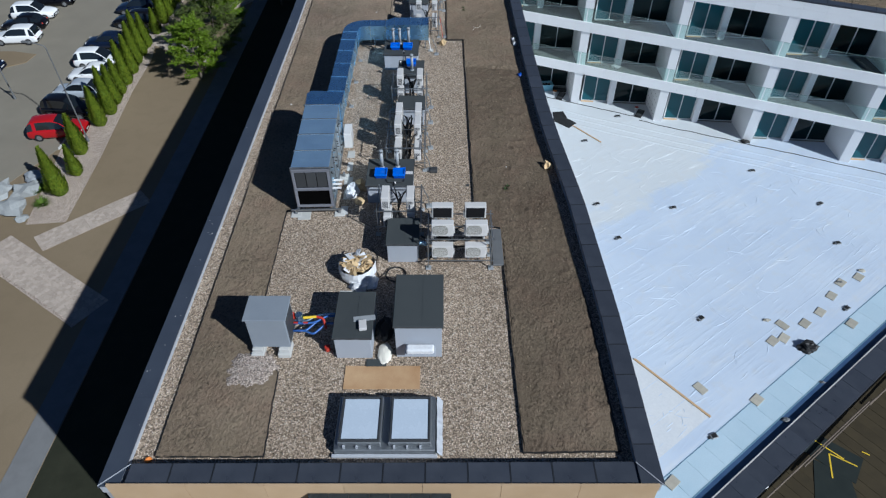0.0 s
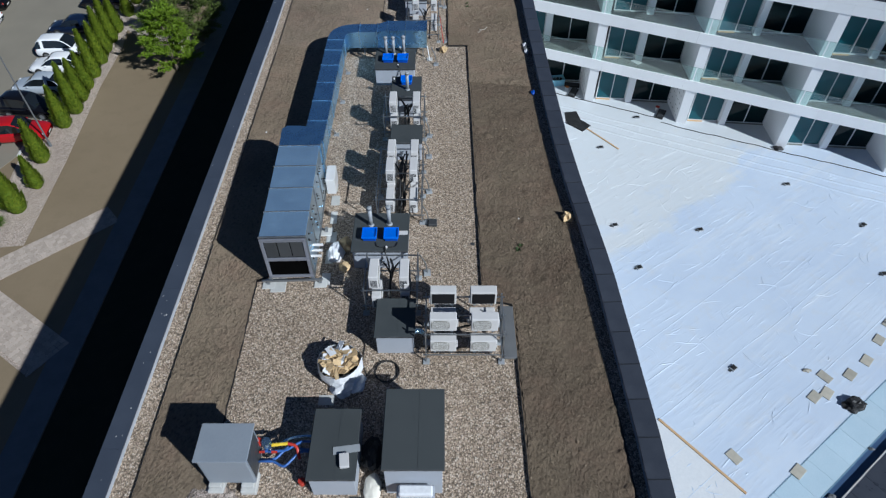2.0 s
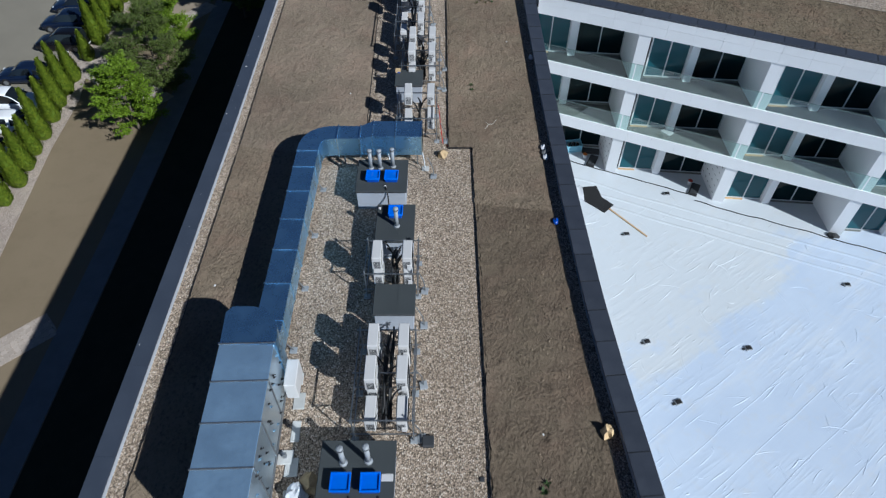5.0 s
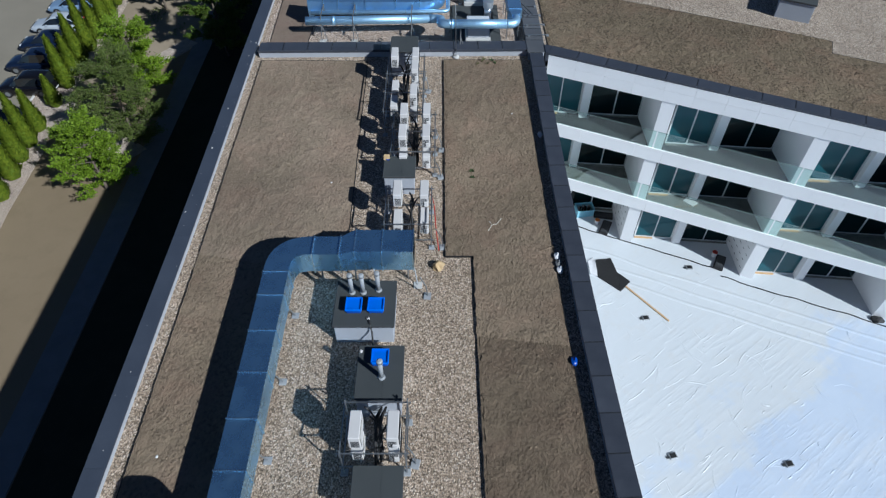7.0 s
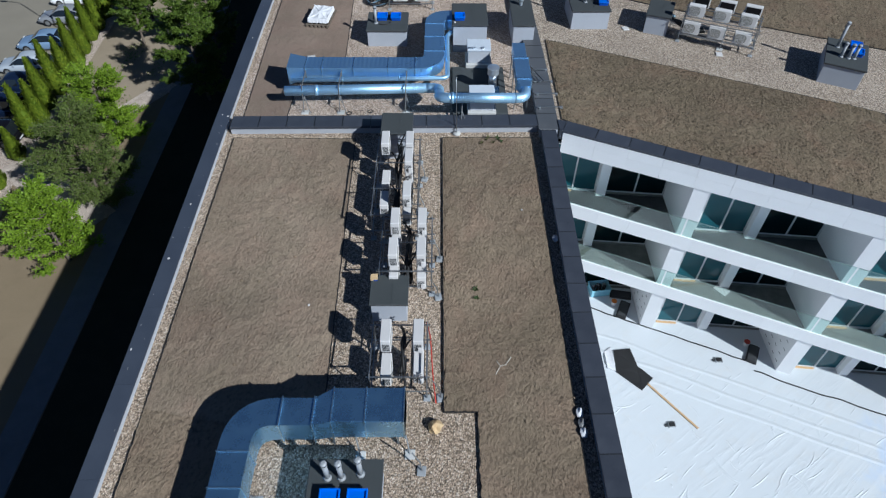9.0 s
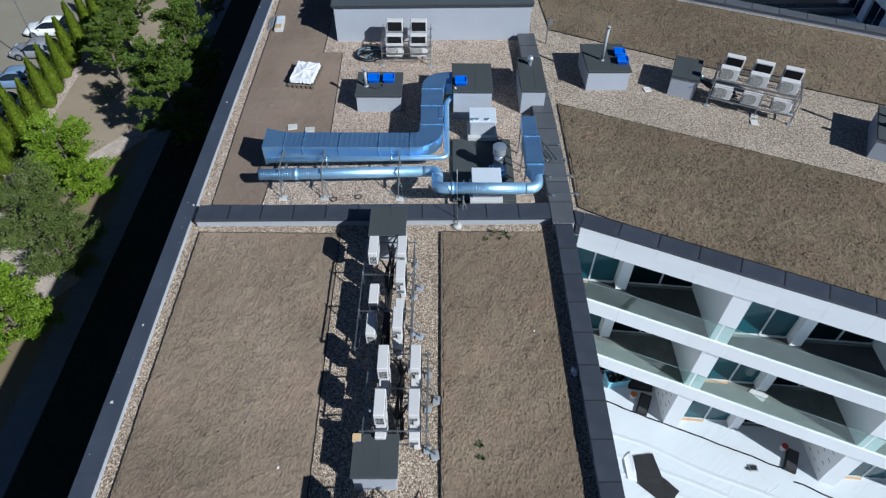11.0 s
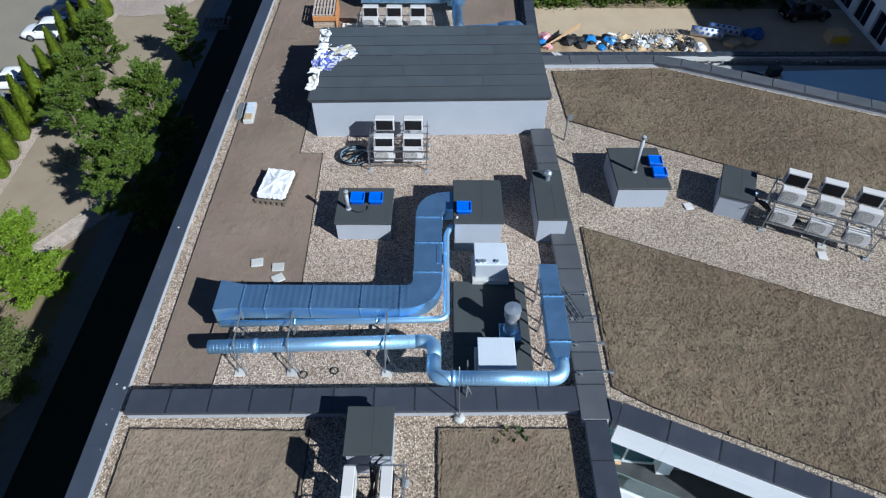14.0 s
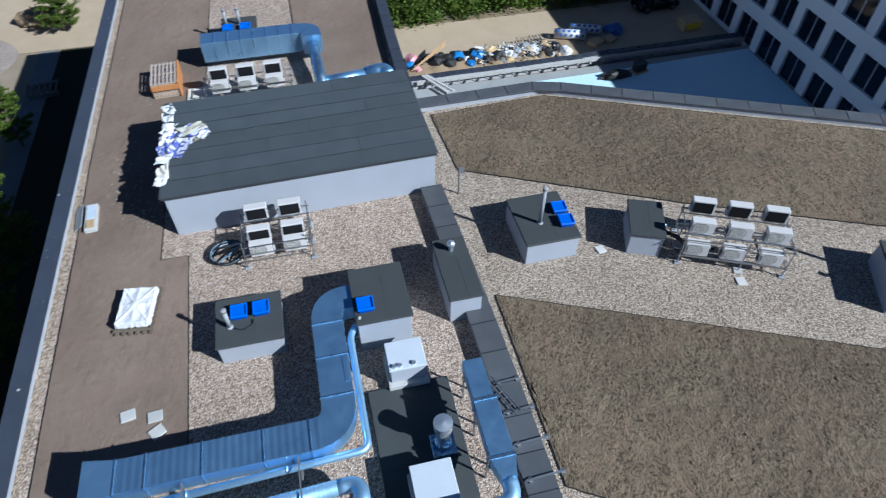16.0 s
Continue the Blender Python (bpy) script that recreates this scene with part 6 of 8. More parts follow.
for x, y in ((1.95, 51.05), (2.2, 51.3), (2.45, 51.1), (2.7, 51.4), (2.85, 51.15), (2.3, 51.48)):
    weed(x, y, 0.08, 12, rnd.uniform(0.12, 0.24), 0.14, M_DRYLEAF if x < 2.6 else M_LEAF_DARK, "low dry weed with thin leaves on the roof soil")
for x, y in ((2.85, 22.7), (2.95, 22.9), (1.42, 42.3), (1.38, 42.7)):
    weed(x, y, 0.08, 14, 0.16, 0.12, M_LEAF_DARK, "tiny green seedling on the roof soil")
bm = BM()
for i in range(700):
    zone = rnd.random()
    if zone < 0.45:
        x, y = rnd.uniform(2.5, 4.4), rnd.uniform(10, 51)
    elif zone < 0.7:
        x, y = rnd.uniform(-8.8, -6.9), rnd.uniform(10, 36)
    elif zone < 0.85:
        x, y = rnd.uniform(-9.0, -4.0), rnd.uniform(39, 51)
    else:
        p = wing(rnd.uniform(3, 30), rnd.uniform(1.6, 8))
        x, y = p.x, p.y
    r = rnd.uniform(0.02, 0.06)
    g = bmesh.ops.create_icosphere(bm, subdivisions=1, radius=r, matrix=Matrix.Translation((x, y, 0.08)) @ Matrix.Diagonal((1, rnd.uniform(0.6, 1.3), 0.7, 1)))
tagged(part("soil_crumbs", bm, M_SOIL), "dark crumbs of earth on the roof soil", "soil", "", "stuff")
for x, y in ((3.0, 24.4), (-4.5, 42.0), (-8.2, 30.1), (3.4, 46.8)):
    lump("litter", (x, y, 0.07), (0.05, 0.06, 0.04), M_WHITE, "small white scrap on the roof soil", "litter", x, 0.3, 1)

# cement dust trodden into the earth
rnd = random.Random(61)
bm = BM()
for i in range(520):
    cx, cy, sx, sy = ((-6.55, 67.5, 0.55, 0.45), (-7.1, 76.9, 0.5, 0.9), (-7.6, 69.6, 0.35, 1.2))[i % 3]
    x, y = rnd.gauss(cx, sx), rnd.gauss(cy, sy)
    if not -9.0 < x < -5.95:
        continue
    r = rnd.uniform(0.008, 0.045)
    bm.faces.new([bm.verts.new((x + r * rnd.uniform(0.5, 1.4) * math.cos(k * 1.2566), y + r * rnd.uniform(0.5, 1.4) * math.sin(k * 1.2566), 0.064)) for k in range(5)])
tagged(part("cement_dust", bm, M_SLABSTONE), "pale cement dust trodden into the roof soil", "dust", "", "stuff")
bm = tube([(1.92, 39.2, 0.10), (2.08, 39.5, 0.12), (2.26, 39.56, 0.10), (2.46, 39.86, 0.11)], 0.010, 5)
tube([(2.08, 39.5, 0.12), (1.98, 39.7, 0.11)], 0.008, 5, 0.0, bm)
tagged(part("dry_twig", bm, M_SACK), "pale dry twig lying on the roof soil", "twig")

# ---- north roof: loose things ----
t = thing("covered_pallet", pose(-6.65, 62.30, 0.05, 0, 0, -7), "wooden pallet load wrapped in a white cover", "pallet")
for i in range(7):
    part("slat", box(-0.68, 0.68, -0.92 + i * 0.29, -0.92 + i * 0.29 + 0.12, 0.10, 0.13), M_BARK, t)
for i in range(6):
    x = -0.62 + i * 0.23
    part("bearer", box(x, x + 0.08, -1.0, 1.0, 0.0, 0.10), M_BARK, t)
bm = BM()
bmesh.ops.create_grid(bm, x_segments=40, y_segments=52, size=1)
for v in bm.verts:
    x, y = v.co.x, v.co.y
    e = max(abs(x), abs(y))
    fall = min(1, max(0, (e - 0.86) / 0.14))
    fold = 0.030 * math.exp(-((abs(x) - abs(y)) / 0.07) ** 2) * min(1, e * 2.5)
    sag = -0.05 * math.sin(math.pi * min(1, abs(x) * 1.1)) * math.sin(math.pi * min(1, abs(y) * 1.1))
    crumple = 0.035 * noise.noise((x * 3, y * 3, 1)) + 0.010 * noise.noise((x * 7, y * 6, 4))
    z = 0.42 + 0.07 * (1 - e) + fold + sag + crumple
    out = 1.0 if e < 0.86 else 0.86 / e + (e - 0.86) * 0.35
    wob = 1 + 0.05 * fall * noise.noise((x * 6, y * 6, 9))
    v.co = Vector((x * out * wob * 0.64, y * out * wob * 0.90, z - fall * 0.22))
part("cover", bm, M_FILM, t, "white film cover, tied down and creased")
for i, (x, y, a) in enumerate(((-6.67, 58.17, 10), (-5.85, 57.95, 5), (-5.75, 57.4, 32))):
    t = thing("paving_slab", pose(x, y, 0.05, 0, 0, a), "pale concrete slab lying on the roof soil", "paving slab", "loose roof slabs")
    part("slab", box(-0.22, 0.22, -0.19, 0.19, 0.0, 0.06, 0.01), M_CONCRETE, t)
t = thing("roof_hatch", pose(-8.98, 67.5, 0, 0, 0, 4), "small metal box with a tilted grey lid beside the parapet", "hatch")
part("box_body", box(-0.12, 0.34, -0.70, 0.80, 0, 0.24, 0.02), M_CONCRETE, t)
part("glazing", box(-0.06, 0.28, -0.1, 0.72, 0.242, 0.265, 0.008), M_MILKY, t)
lid = part("lid", box(-0.03, 0.36, -0.45, 0.85, 0, 0.03, 0.008), M_PVC, t, "tilted grey lid")
lid.matrix_basis = pose(-0.5, 0, 0.05, 0, -32, 0)
part("stone", box(-0.04, 0.26, -0.62, -0.18, 0.242, 0.28, 0.01), M_CARD, t)
t = thing("sign_post", pose(5.87, 65.75, 0), "thin steel post with a small square plate", "post")
part("post", cyl(BM(), (0, 0, 0), (0, 0.02, 1.35), 0.04, 8), M_LEG, t)
part("plate", box(-0.02, 0.22, 0.0, 0.03, 1.1, 1.4), M_GREYSHEET, t)
for x, y, r in ((10.43, 61.38, 10), (14.88, 58.69, -10)):
    t = thing("paving_slab", pose(x, y, 0.0, 0, 0, r), "small white slab on the wing's gravel", "paving slab", "loose roof slabs")
    part("slab", box(-0.17, 0.17, -0.19, 0.19, 0.0, 0.05, 0.01), M_WHITE, t)
for j in range(7):
    a0 = j * 0.9
    pts = [(-3.58 + (0.56 + 0.018 * j + 0.03 * math.sin(a * 2 + j)) * math.cos(a), 64.35 + (0.50 + 0.014 * j) * math.sin(a), 0.05 + 0.032 * j + 0.03 * math.sin(a + j)) for a in [a0 + i * 0.3 for i in range(21)]]
    pts += [(-3.0, 64.6, 0.3), (-2.7, 64.5, 0.5)]
    black_cable("hose_loop", pts, 0.03, "coiled loops of black and blue-grey insulated hose", 0.0, M_BLUEGREY if j in (2, 5) else M_PVC if j == 3 else M_BLACK)
for x, y in ((-4.2, 53.35), (-3.2, 53.5)):
    pts = [(x + 0.13 * math.cos(i * 0.5), y + 0.13 * math.sin(i * 0.5), 0.03 + 0.002 * i) for i in range(24)]
    black_cable("strap_coil", pts, 0.012, "small coil of dark strap on the gravel", 0.0)
M_CARD_PRINT = plain("ochre_printed_film", (0.40, 0.36, 0.22), (0.62, 0.62, 0.60), 2.2, 0.5, 0, 0.2, 10, 0.04)
# film and papers on the penthouse's edge
rnd = random.Random(31)


def film_sheet(name, sx, sy, m, mat, label, seed, rise=0.09, n=9):
    """A thin crumpled sheet with a torn outline, its folds standing up from the roof."""
    bm = BM()
    grid = []
    for a in range(n + 1):
        row = []
        for b in range(n + 1):
            u, v = a / n - 0.5, b / n - 0.5
            e = 1 + 0.34 * noise.noise((u * 1.7, v * 1.7, seed))
            z = 0.03 + rise * abs(noise.noise((u * 1.9 + seed, v * 2.4, seed * 2))) * 2 + rise * 0.12 * noise.noise((u * 6, v * 6, seed))
            row.append(bm.verts.new((u * sx * e, v * sy * e, max(0.012, z))))
        grid.append(row)
    for a in range(n):
        for b in range(n):
            bm.faces.new((grid[a][b], grid[a + 1][b], grid[a + 1][b + 1], grid[a][b + 1]))
    ob = part(name, bm, mat)
    ob.matrix_basis = m
    tagged(ob, label, "plastic film")


for i, (y, l) in enumerate(((66.75, 0.62), (67.35, 0.8), (68.0, 0.62), (68.6, 0.9), (69.3, 0.8), (70.0, 0.95), (70.9, 0.8), (71.5, 0.75))):
    film_sheet("plastic_film", 0.46 + 0.16 * (i % 3 == 2), l * 0.85, pose(-5.50 + rnd.uniform(-0.07, 0.08), y, 2.06 + 0.004 * i, 0, 0, rnd.uniform(-20, 20)),
               M_SACK if i in (1,) else M_PRINT if i in (3,) else M_FILM, "crumpled white film along the penthouse's edge", i * 3.3, 0.12)
for i, (x, y, sx, sy, a, m) in enumerate(((-4.75, 69.35, 1.5, 1.15, 38, M_PRINT), (-5.05, 68.75, 1.2, 0.8, 70, M_PRINT), (-4.45, 69.8, 1.0, 0.55, 25, M_CARD_PRINT), (-4.0, 69.3, 0.5, 0.35, 60, M_FILM))):
    film_sheet("printed_film", sx, sy, pose(x, y, 2.07 + 0.02 * i, 0, 0, a), m, "sheet of blue and white printed film on the penthouse roof", 40 + i * 2.7, 0.08)
# beyond the penthouse
t = thing("pallet_stack", pose(-6.4, 76.7, 0.05, 0, 0, 3), "stack of wooden pallets on the roof", "pallets")
for j in range(5):
    z = j * 0.16
    for i in range(7):
        part("slat", box(-0.62 + i * 0.185, -0.62 + i * 0.185 + 0.095, -0.98, 1.0, z + 0.12, z + 0.145), M_SLAT, t)
    for y in (-0.95, -0.03, 0.85):
        part("bearer", box(-0.62, 0.60, y, y + 0.1, z, z + 0.12), M_PALLET, t)
part("board", box(0.63, 0.70, -1.05, 1.02, 0.0, 0.84, 0.01), M_RUST, t, "orange-brown board at the side")
part("board", box(-0.62, 0.625, -1.05, -1.0, 0.45, 0.72, 0.01), M_RUST, t, "orange-brown board at the front")
fd = thing("air_duct", Matrix(), "zinc-sheet duct on the far roof with a round branch", "duct", "air ducts")
part("duct_run", box(-4.5, 0.4, 77.88, 78.95, 0.45, 1.5, 0.01), M_ZINC_LIGHT, fd)
part("duct_bend", sweep(BM(), bent([(0.4, 78.4, 1.0), (1.05, 78.4, 1.0), (1.05, 77.5, 1.0)], 0.6, 8), rect(1.0, 1.0)), M_ZINC_LIGHT, fd)
part("round_branch", tube([(1.05, 77.5, 1.0), (1.1, 75.8, 0.8), (1.15, 73.6, 0.6)], 0.3, 18, 0.3), M_ZINC_BRIGHT, fd, "", True)
part("low_run", tube([(1.3, 74.6, 0.5), (3.4, 74.9, 0.5)], 0.3, 14), M_ZINC_LIGHT, fd, "", True)
part("end_bend", tube(bent([(3.4, 74.9, 0.5), (4.4, 75.0, 0.6), (4.5, 74.4, 0.5)], 0.4, 5), 0.36, 14), M_ZINC_LIGHT, fd, "", True)
for i in range(8):
    part("flange", box(-4.5 + i * 0.65, -4.47 + i * 0.65, 77.85, 78.98, 0.42, 1.53), M_ZINC_BRIGHT, fd)
t = thing("white_sheet", pose(-4.9, 75.4, 0.05), "white sheet of insulation on the far roof", "sheet")
part("sheet", box(-0.5, 0.7, -0.6, 0.7, 0.0, 0.12, 0.02), M_SACK, t)


# ---- courtyard ----
E_ = Vector((math.cos(radians(36.5)), math.sin(radians(36.5)), 0))
Q_ = Vector((E_.y, -E_.x, 0))
O_ = Vector((10.74, 14.5, 0))
DZ = -10.95


def yard(a, o, z=DZ):
    p = O_ + E_ * a + Q_ * o
    return Vector((p.x, p.y, z))


def ybox(a0, a1, o0, o1, z0, z1):
    return prism([(p.x, p.y) for p in (yard(a0, o0), yard(a1, o0), yard(a1, o1), yard(a0, o1))], z0, z1)


edge = thing("courtyard_edge", Matrix(), "pale felt strip, gutter and dark coping along the courtyard's rim", "roof edge", "", "structure")
for i in range(36):
    part("felt_sheet", ybox(-8 + i * 1.35, -8 + i * 1.35 + 1.342, 0.03, 1.42, -11.3, DZ - 0.012), M_FELT_PALE, edge)
part("felt_hem", ybox(-8, 42, -0.02, 0.02, -11.3, DZ + 0.006), M_BLUEGREY, edge)
part("felt_line", ybox(-8, 42, 1.425, 1.49, -11.3, DZ - 0.006), M_BLUEGREY, edge, "blue-grey welded seam")
part("rail", ybox(-8, 42, 1.999, 2.066, -11.3, DZ + 0.13), M_WHITE, edge, "thin pale edge profile")
part("gutter", ybox(-8, 42, 1.495, 1.995, -11.4, DZ - 0.10), M_NAVYFELT, edge, "deep blue gutter")
for i in range(38):
    part("coping_panel", ybox(-8 + i * 1.25, -8 + i * 1.25 + 1.24, 2.07, 3.22, -11.4, DZ + 0.14 + 0.004 * (i % 3)), M_COPING, edge)
for x, y, a in ((16.65, 18.74, -50), (13.86, 19.45, 35), (18.97, 22.66, -50), (19.70, 22.87, -45), (19.98, 23.84, 38), (21.36, 23.96, -48), (22.64, 24.84, -46), (23.91, 26.16, -46), (24.97, 27.26, -50), (26.34, 27.75, -48), (24.13, 23.96, -50), (10.95, 14.15, -50)):
    t = thing("paving_slab", pose(x, y, DZ, 0, 0, a), "weathered grey-beige slab lying on the white sheeting", "paving slab", "courtyard slabs")
    part("slab", box(-0.25, 0.25, -0.35, 0.35, 0.0, 0.045, 0.015), M_SLABSTONE, t)
for x, y, a in ((11.86, 31.40, 20), (15.35, 24.35, 35), (16.42, 34.6, 10), (11.05, 35.0, 15), (23.59, 38.97, 0), (27.07, 35.05, 30), (26.44, 30.90, 10), (24.38, 25.15, 30), (11.5, 43.0, 5), (13.7, 16.6, 20), (14.9, 46.7, 0)):
    t = thing("roof_drain", pose(x, y, DZ, 0, 0, a), "small dark drain box let into the sheeting", "drain", "courtyard drains")
    part("frame", box(-0.19, 0.19, -0.15, 0.15, 0.0, 0.08, 0.015), M_PVC, t)
    part("grate", box(-0.14, 0.14, -0.11, 0.11, 0.082, 0.1), M_BLACK, t)
    part("cap", box(-0.34, -0.2, -0.07, 0.07, 0.0, 0.05, 0.01), M_DARKTRIM, t)
for (x0, y0), (x1, y1), r in (((10.72, 21.4), (13.87, 17.69), 0.06), ((10.4, 45.8), (12.75, 42.8), 0.05)):
    d = Vector((x1 - x0, y1 - y0, 0))
    ob = part("timber_lath", box(0, d.length, -r, r, 0, 0.05, 0.005), M_PLY)
    ob.matrix_basis = pose(x0, y0, DZ + 0.005, 0, 0, math.degrees(math.atan2(d.y, d.x)))
    tagged(ob, "long tan timber lath on the white sheeting", "lath")

tagged(part("cream_sheet", prism([(10.62, 21.5), (13.80, 17.75), (10.2, 15.08), (6.6, 12.3), (6.1, 12.3), (6.1, 21.5)], DZ - 0.02, DZ + 0.0045), M_CREAM), "cream roofing sheet beside the lath", "roof membrane", "", "structure")


def tarp(name, poly, z, mat, label, category):
    bm = prism(poly, z, z + 0.03)
    bmesh.ops.triangulate(bm, faces=bm.faces)
    bmesh.ops.subdivide_edges(bm, edges=bm.edges, cuts=2)
    for v in bm.verts:
        if v.co.z > z + 0.01:
            v.co.z += 0.10 * abs(noise.noise((v.co.x * 2.2, v.co.y * 2.2, 2))) + 0.03
    return tagged(part(name, bm, mat), label, category)


tarp("black_tarp", [(9.3, 46.0), (9.4, 47.3), (10.3, 47.4), (10.5, 46.3), (11.15, 45.6), (10.45, 44.9)], DZ, M_BLACK, "crumpled black sheet on the white membrane", "tarp")
tarp("white_foil", [(8.9, 46.2), (8.9, 47.2), (9.3, 47.5), (9.35, 46.0)], DZ, M_FILM, "crumpled white foil on the membrane", "foil")
lump("black_sack", (20.78, 22.18, DZ), (0.55, 0.36, 0.26), M_BLACK, "crumpled black plastic sack on the sheeting", "sack", 40, 0.5)
for x, y, s in ((19.2, 24.2, 0.35), (24.9, 27.3, 0.3), (17.75, 17.55, 0.32), (20.6, 19.85, 0.25), (26.8, 28.3, 0.4)):
    lump("rag", (x, y, DZ), (s * 0.62, s * 0.36, s * 0.25), M_SLABSTONE if s > 0.34 else M_GREYSHEET, "crumpled grey rag on the sheeting", "rag", x, 0.6, 2)
# seams along the balconies and creases in the sheet
bm = BM()
for s0, s1, o in ((1.0, 12.5, 0.0), (12.5, 24.0, -0.5), (24.0, 40.0, -0.45)):
    pts = [wing(s0 + (s1 - s0) * i / 30, o + 0.12 * noise.noise((i * 0.35, s0, 0)), DZ + 0.01) for i in range(31)]
    sweep(bm, pts, rect(0.07, 0.03))
tagged(part("membrane_seam", bm, M_BLACK), "dark open seam between two sheets", "seam", "", "structure")
rnd = random.Random(77)
bm = BM()
made = 0
while made < 520:
    x, y = rnd.uniform(6.5, 34), rnd.uniform(13, 48)
    rel = Vector((x, y, 0)) - O_
    if rel.dot(Q_) > -0.6 or (Vector((x, y, 0)) - CORNER).dot(N) > -0.8 or x < 7.4:
        continue
    if noise.noise((x * 0.16, y * 0.16, 4)) < -0.15 and rnd.random() < 0.8:
        continue
    base = 36.5 if rnd.random() < 0.64 else rnd.choice((85, 100, 62, 55, 15, 120, -5))
    a = radians(base + rnd.uniform(-9, 9))
    l, w, h = rnd.uniform(0.3, 1.5) ** 1.4, rnd.uniform(0.025, 0.06), rnd.uniform(0.006, 0.022)
    bow = rnd.uniform(-0.25, 0.25) * (1 if base == 36.5 else 4)
    n = 6
    prev = None
    for i in range(n + 1):
        f = i / n - 0.5
        cx, cy = x + math.cos(a + bow * f) * l * f, y + math.sin(a + bow * f) * l * f
        k = max(0.02, 1 - (2 * f) ** 2)
        sx, sy = -math.sin(a) * w * k, math.cos(a) * w * k
        row = [bm.verts.new((cx - sx, cy - sy, DZ - 0.004)), bm.verts.new((cx, cy, DZ + h * k)), bm.verts.new((cx + sx, cy + sy, DZ - 0.004))]
        if prev:
            bm.faces.new((prev[0], row[0], row[1], prev[1]))
            bm.faces.new((prev[1], row[1], row[2], prev[2]))
        prev = row
    made += 1
for o in (-2.2, -3.9, -5.6, -7.3, -9.0, -10.7, -12.4, -14.1, -15.8, -17.5):
    pts = [yard(-4 + i * 1.1, o + 0.1 * noise.noise((i * 0.3, o, 0)), DZ + 0.004) for i in range(30 + int(o))]
    pts = [p for p in pts if (p - CORNER).dot(N) < -1 and p.x > 7.2]
    if len(pts) > 3:
        sweep(bm, pts, [(-0.04, -0.01), (0.02, 0.0065), (0.05, -0.01)])
for o in (-1.6, -2.5, -3.3):
    pts = [wing(2 + i * 0.9, o + 0.2 * noise.noise((i * 0.25, o, 0)), DZ + 0.006) for i in range(34)]
    sweep(bm, pts, [(-0.16, -0.012), (0.04, 0.036), (0.16, -0.012)])
tagged(part("sheet_creases", bm, M_MEMBRANE), "creases and welts in the white sheeting", "creases", "", "stuff")

# things standing on the terraces
t = thing("storage_tub", pose(9.27, 51.35, DZ, 0, 0, 8), "open pale blue plastic tub with dark tools inside", "tub")
bm = BM()
for x0, x1, y0, y1 in ((-0.55, 0.55, -0.36, -0.32), (-0.55, 0.55, 0.32, 0.36), (-0.55, -0.51, -0.32, 0.32), (0.51, 0.55, -0.32, 0.32)):
    bx(bm, x0, x1, y0, y1, 0.02, 0.55, 0.01)
part("sides", bm, M_TEALBIN, t)
part("bottom", box(-0.54, 0.54, -0.35, 0.35, 0.0, 0.019), M_TEALBIN, t)
part("rim", tube([(-0.57, -0.38, 0.55), (0.57, -0.38, 0.55), (0.57, 0.38, 0.55), (-0.57, 0.38, 0.55), (-0.57, -0.38, 0.55)], 0.025, 6), M_TEALBIN, t)
for i in range(7):
    ob = part("tool", box(-0.09, 0.09, -0.05, 0.05, 0.0, 0.5, 0.02), M_BLACK if i % 3 else M_PVC, t)
    ob.matrix_basis = pose(-0.38 + i * 0.125, 0.08 * math.sin(i * 2.1) + 0.08, 0.03, 8 * math.sin(i * 1.3), 9 * math.cos(i * 2.0), i * 31)
for s, o, mat, nm in ((4.7, 0.8, M_ORANGE, "orange"), (11.9, 1.0, M_RED, "red")):
    p = wing(s, o)
    t = thing("bucket", pose(p.x, p.y, DZ), nm + " plastic bucket on the terrace", "bucket")
    part("pail", cyl(BM(), (0, 0, 0), (0, 0, 0.32), 0.13, 14, 0.17), M_WHITE, t)
    part("content", cyl(BM(), (0, 0, 0.322), (0, 0, 0.335), 0.16, 14), mat, t)
for s, o, a in ((4.9, 1.6, -10), (12.3, 0.5, 62), (5.3, 0.6, 65)):
    p = wing(s, o)
    t = thing("black_crate", pose(p.x, p.y, DZ, 0, 0, a), "black plastic crate on the terrace", "crate")
    part("crate_body", box(-0.6, 0.6, -0.28, 0.28, 0, 0.14, 0.03), M_BLACK, t)
    part("tray", box(-0.52, 0.52, -0.22, 0.22, 0.142, 0.17, 0.02), M_DARKTRIM, t)
p = wing(9.5, 0.9)
t = thing("white_board", pose(p.x, p.y, LEVELS[1], 0, 0, -50), "white board lying on a balcony", "board")
part("board", box(-0.35, 0.35, -0.25, 0.25, 0.0, 0.05, 0.01), M_WHITE, t)
for s, o in ((20.9, -0.25),):
    p = wing(s, o)
    lump("loose_hose", (p.x, p.y, DZ), (0.35, 0.3, 0.14), M_BLACK if s > 10 else M_CARD, "small heap of hose by a fin's foot", "hose", s, 0.5, 2)

# ground beyond the courtyard's rim
bm_deck = thing("timber_deck", Matrix(), "dark timber deck below the courtyard's rim", "deck", "", "structure")
for i in range(60):
    a = -14 + i * 0.62
    part("plank", ybox(a, a + 0.605, 3.3, 22, -11.5, -11.42 + 0.004 * (i % 4)), M_DECK, bm_deck)
t = thing("rubber_mat", Matrix(), "dark mats on the deck edged with yellow tape", "mat")
part("mat", prism([(17.6, 16.6), (19.0, 17.2), (21.0, 15.6), (20.0, 14.3)], -11.40, -11.385), M_MAT, t)
part("mat", prism([(17.3, 12.5), (19.6, 12.6), (19.9, 14.7), (18.5, 15.6)], -11.405, -11.39), M_MAT, t)
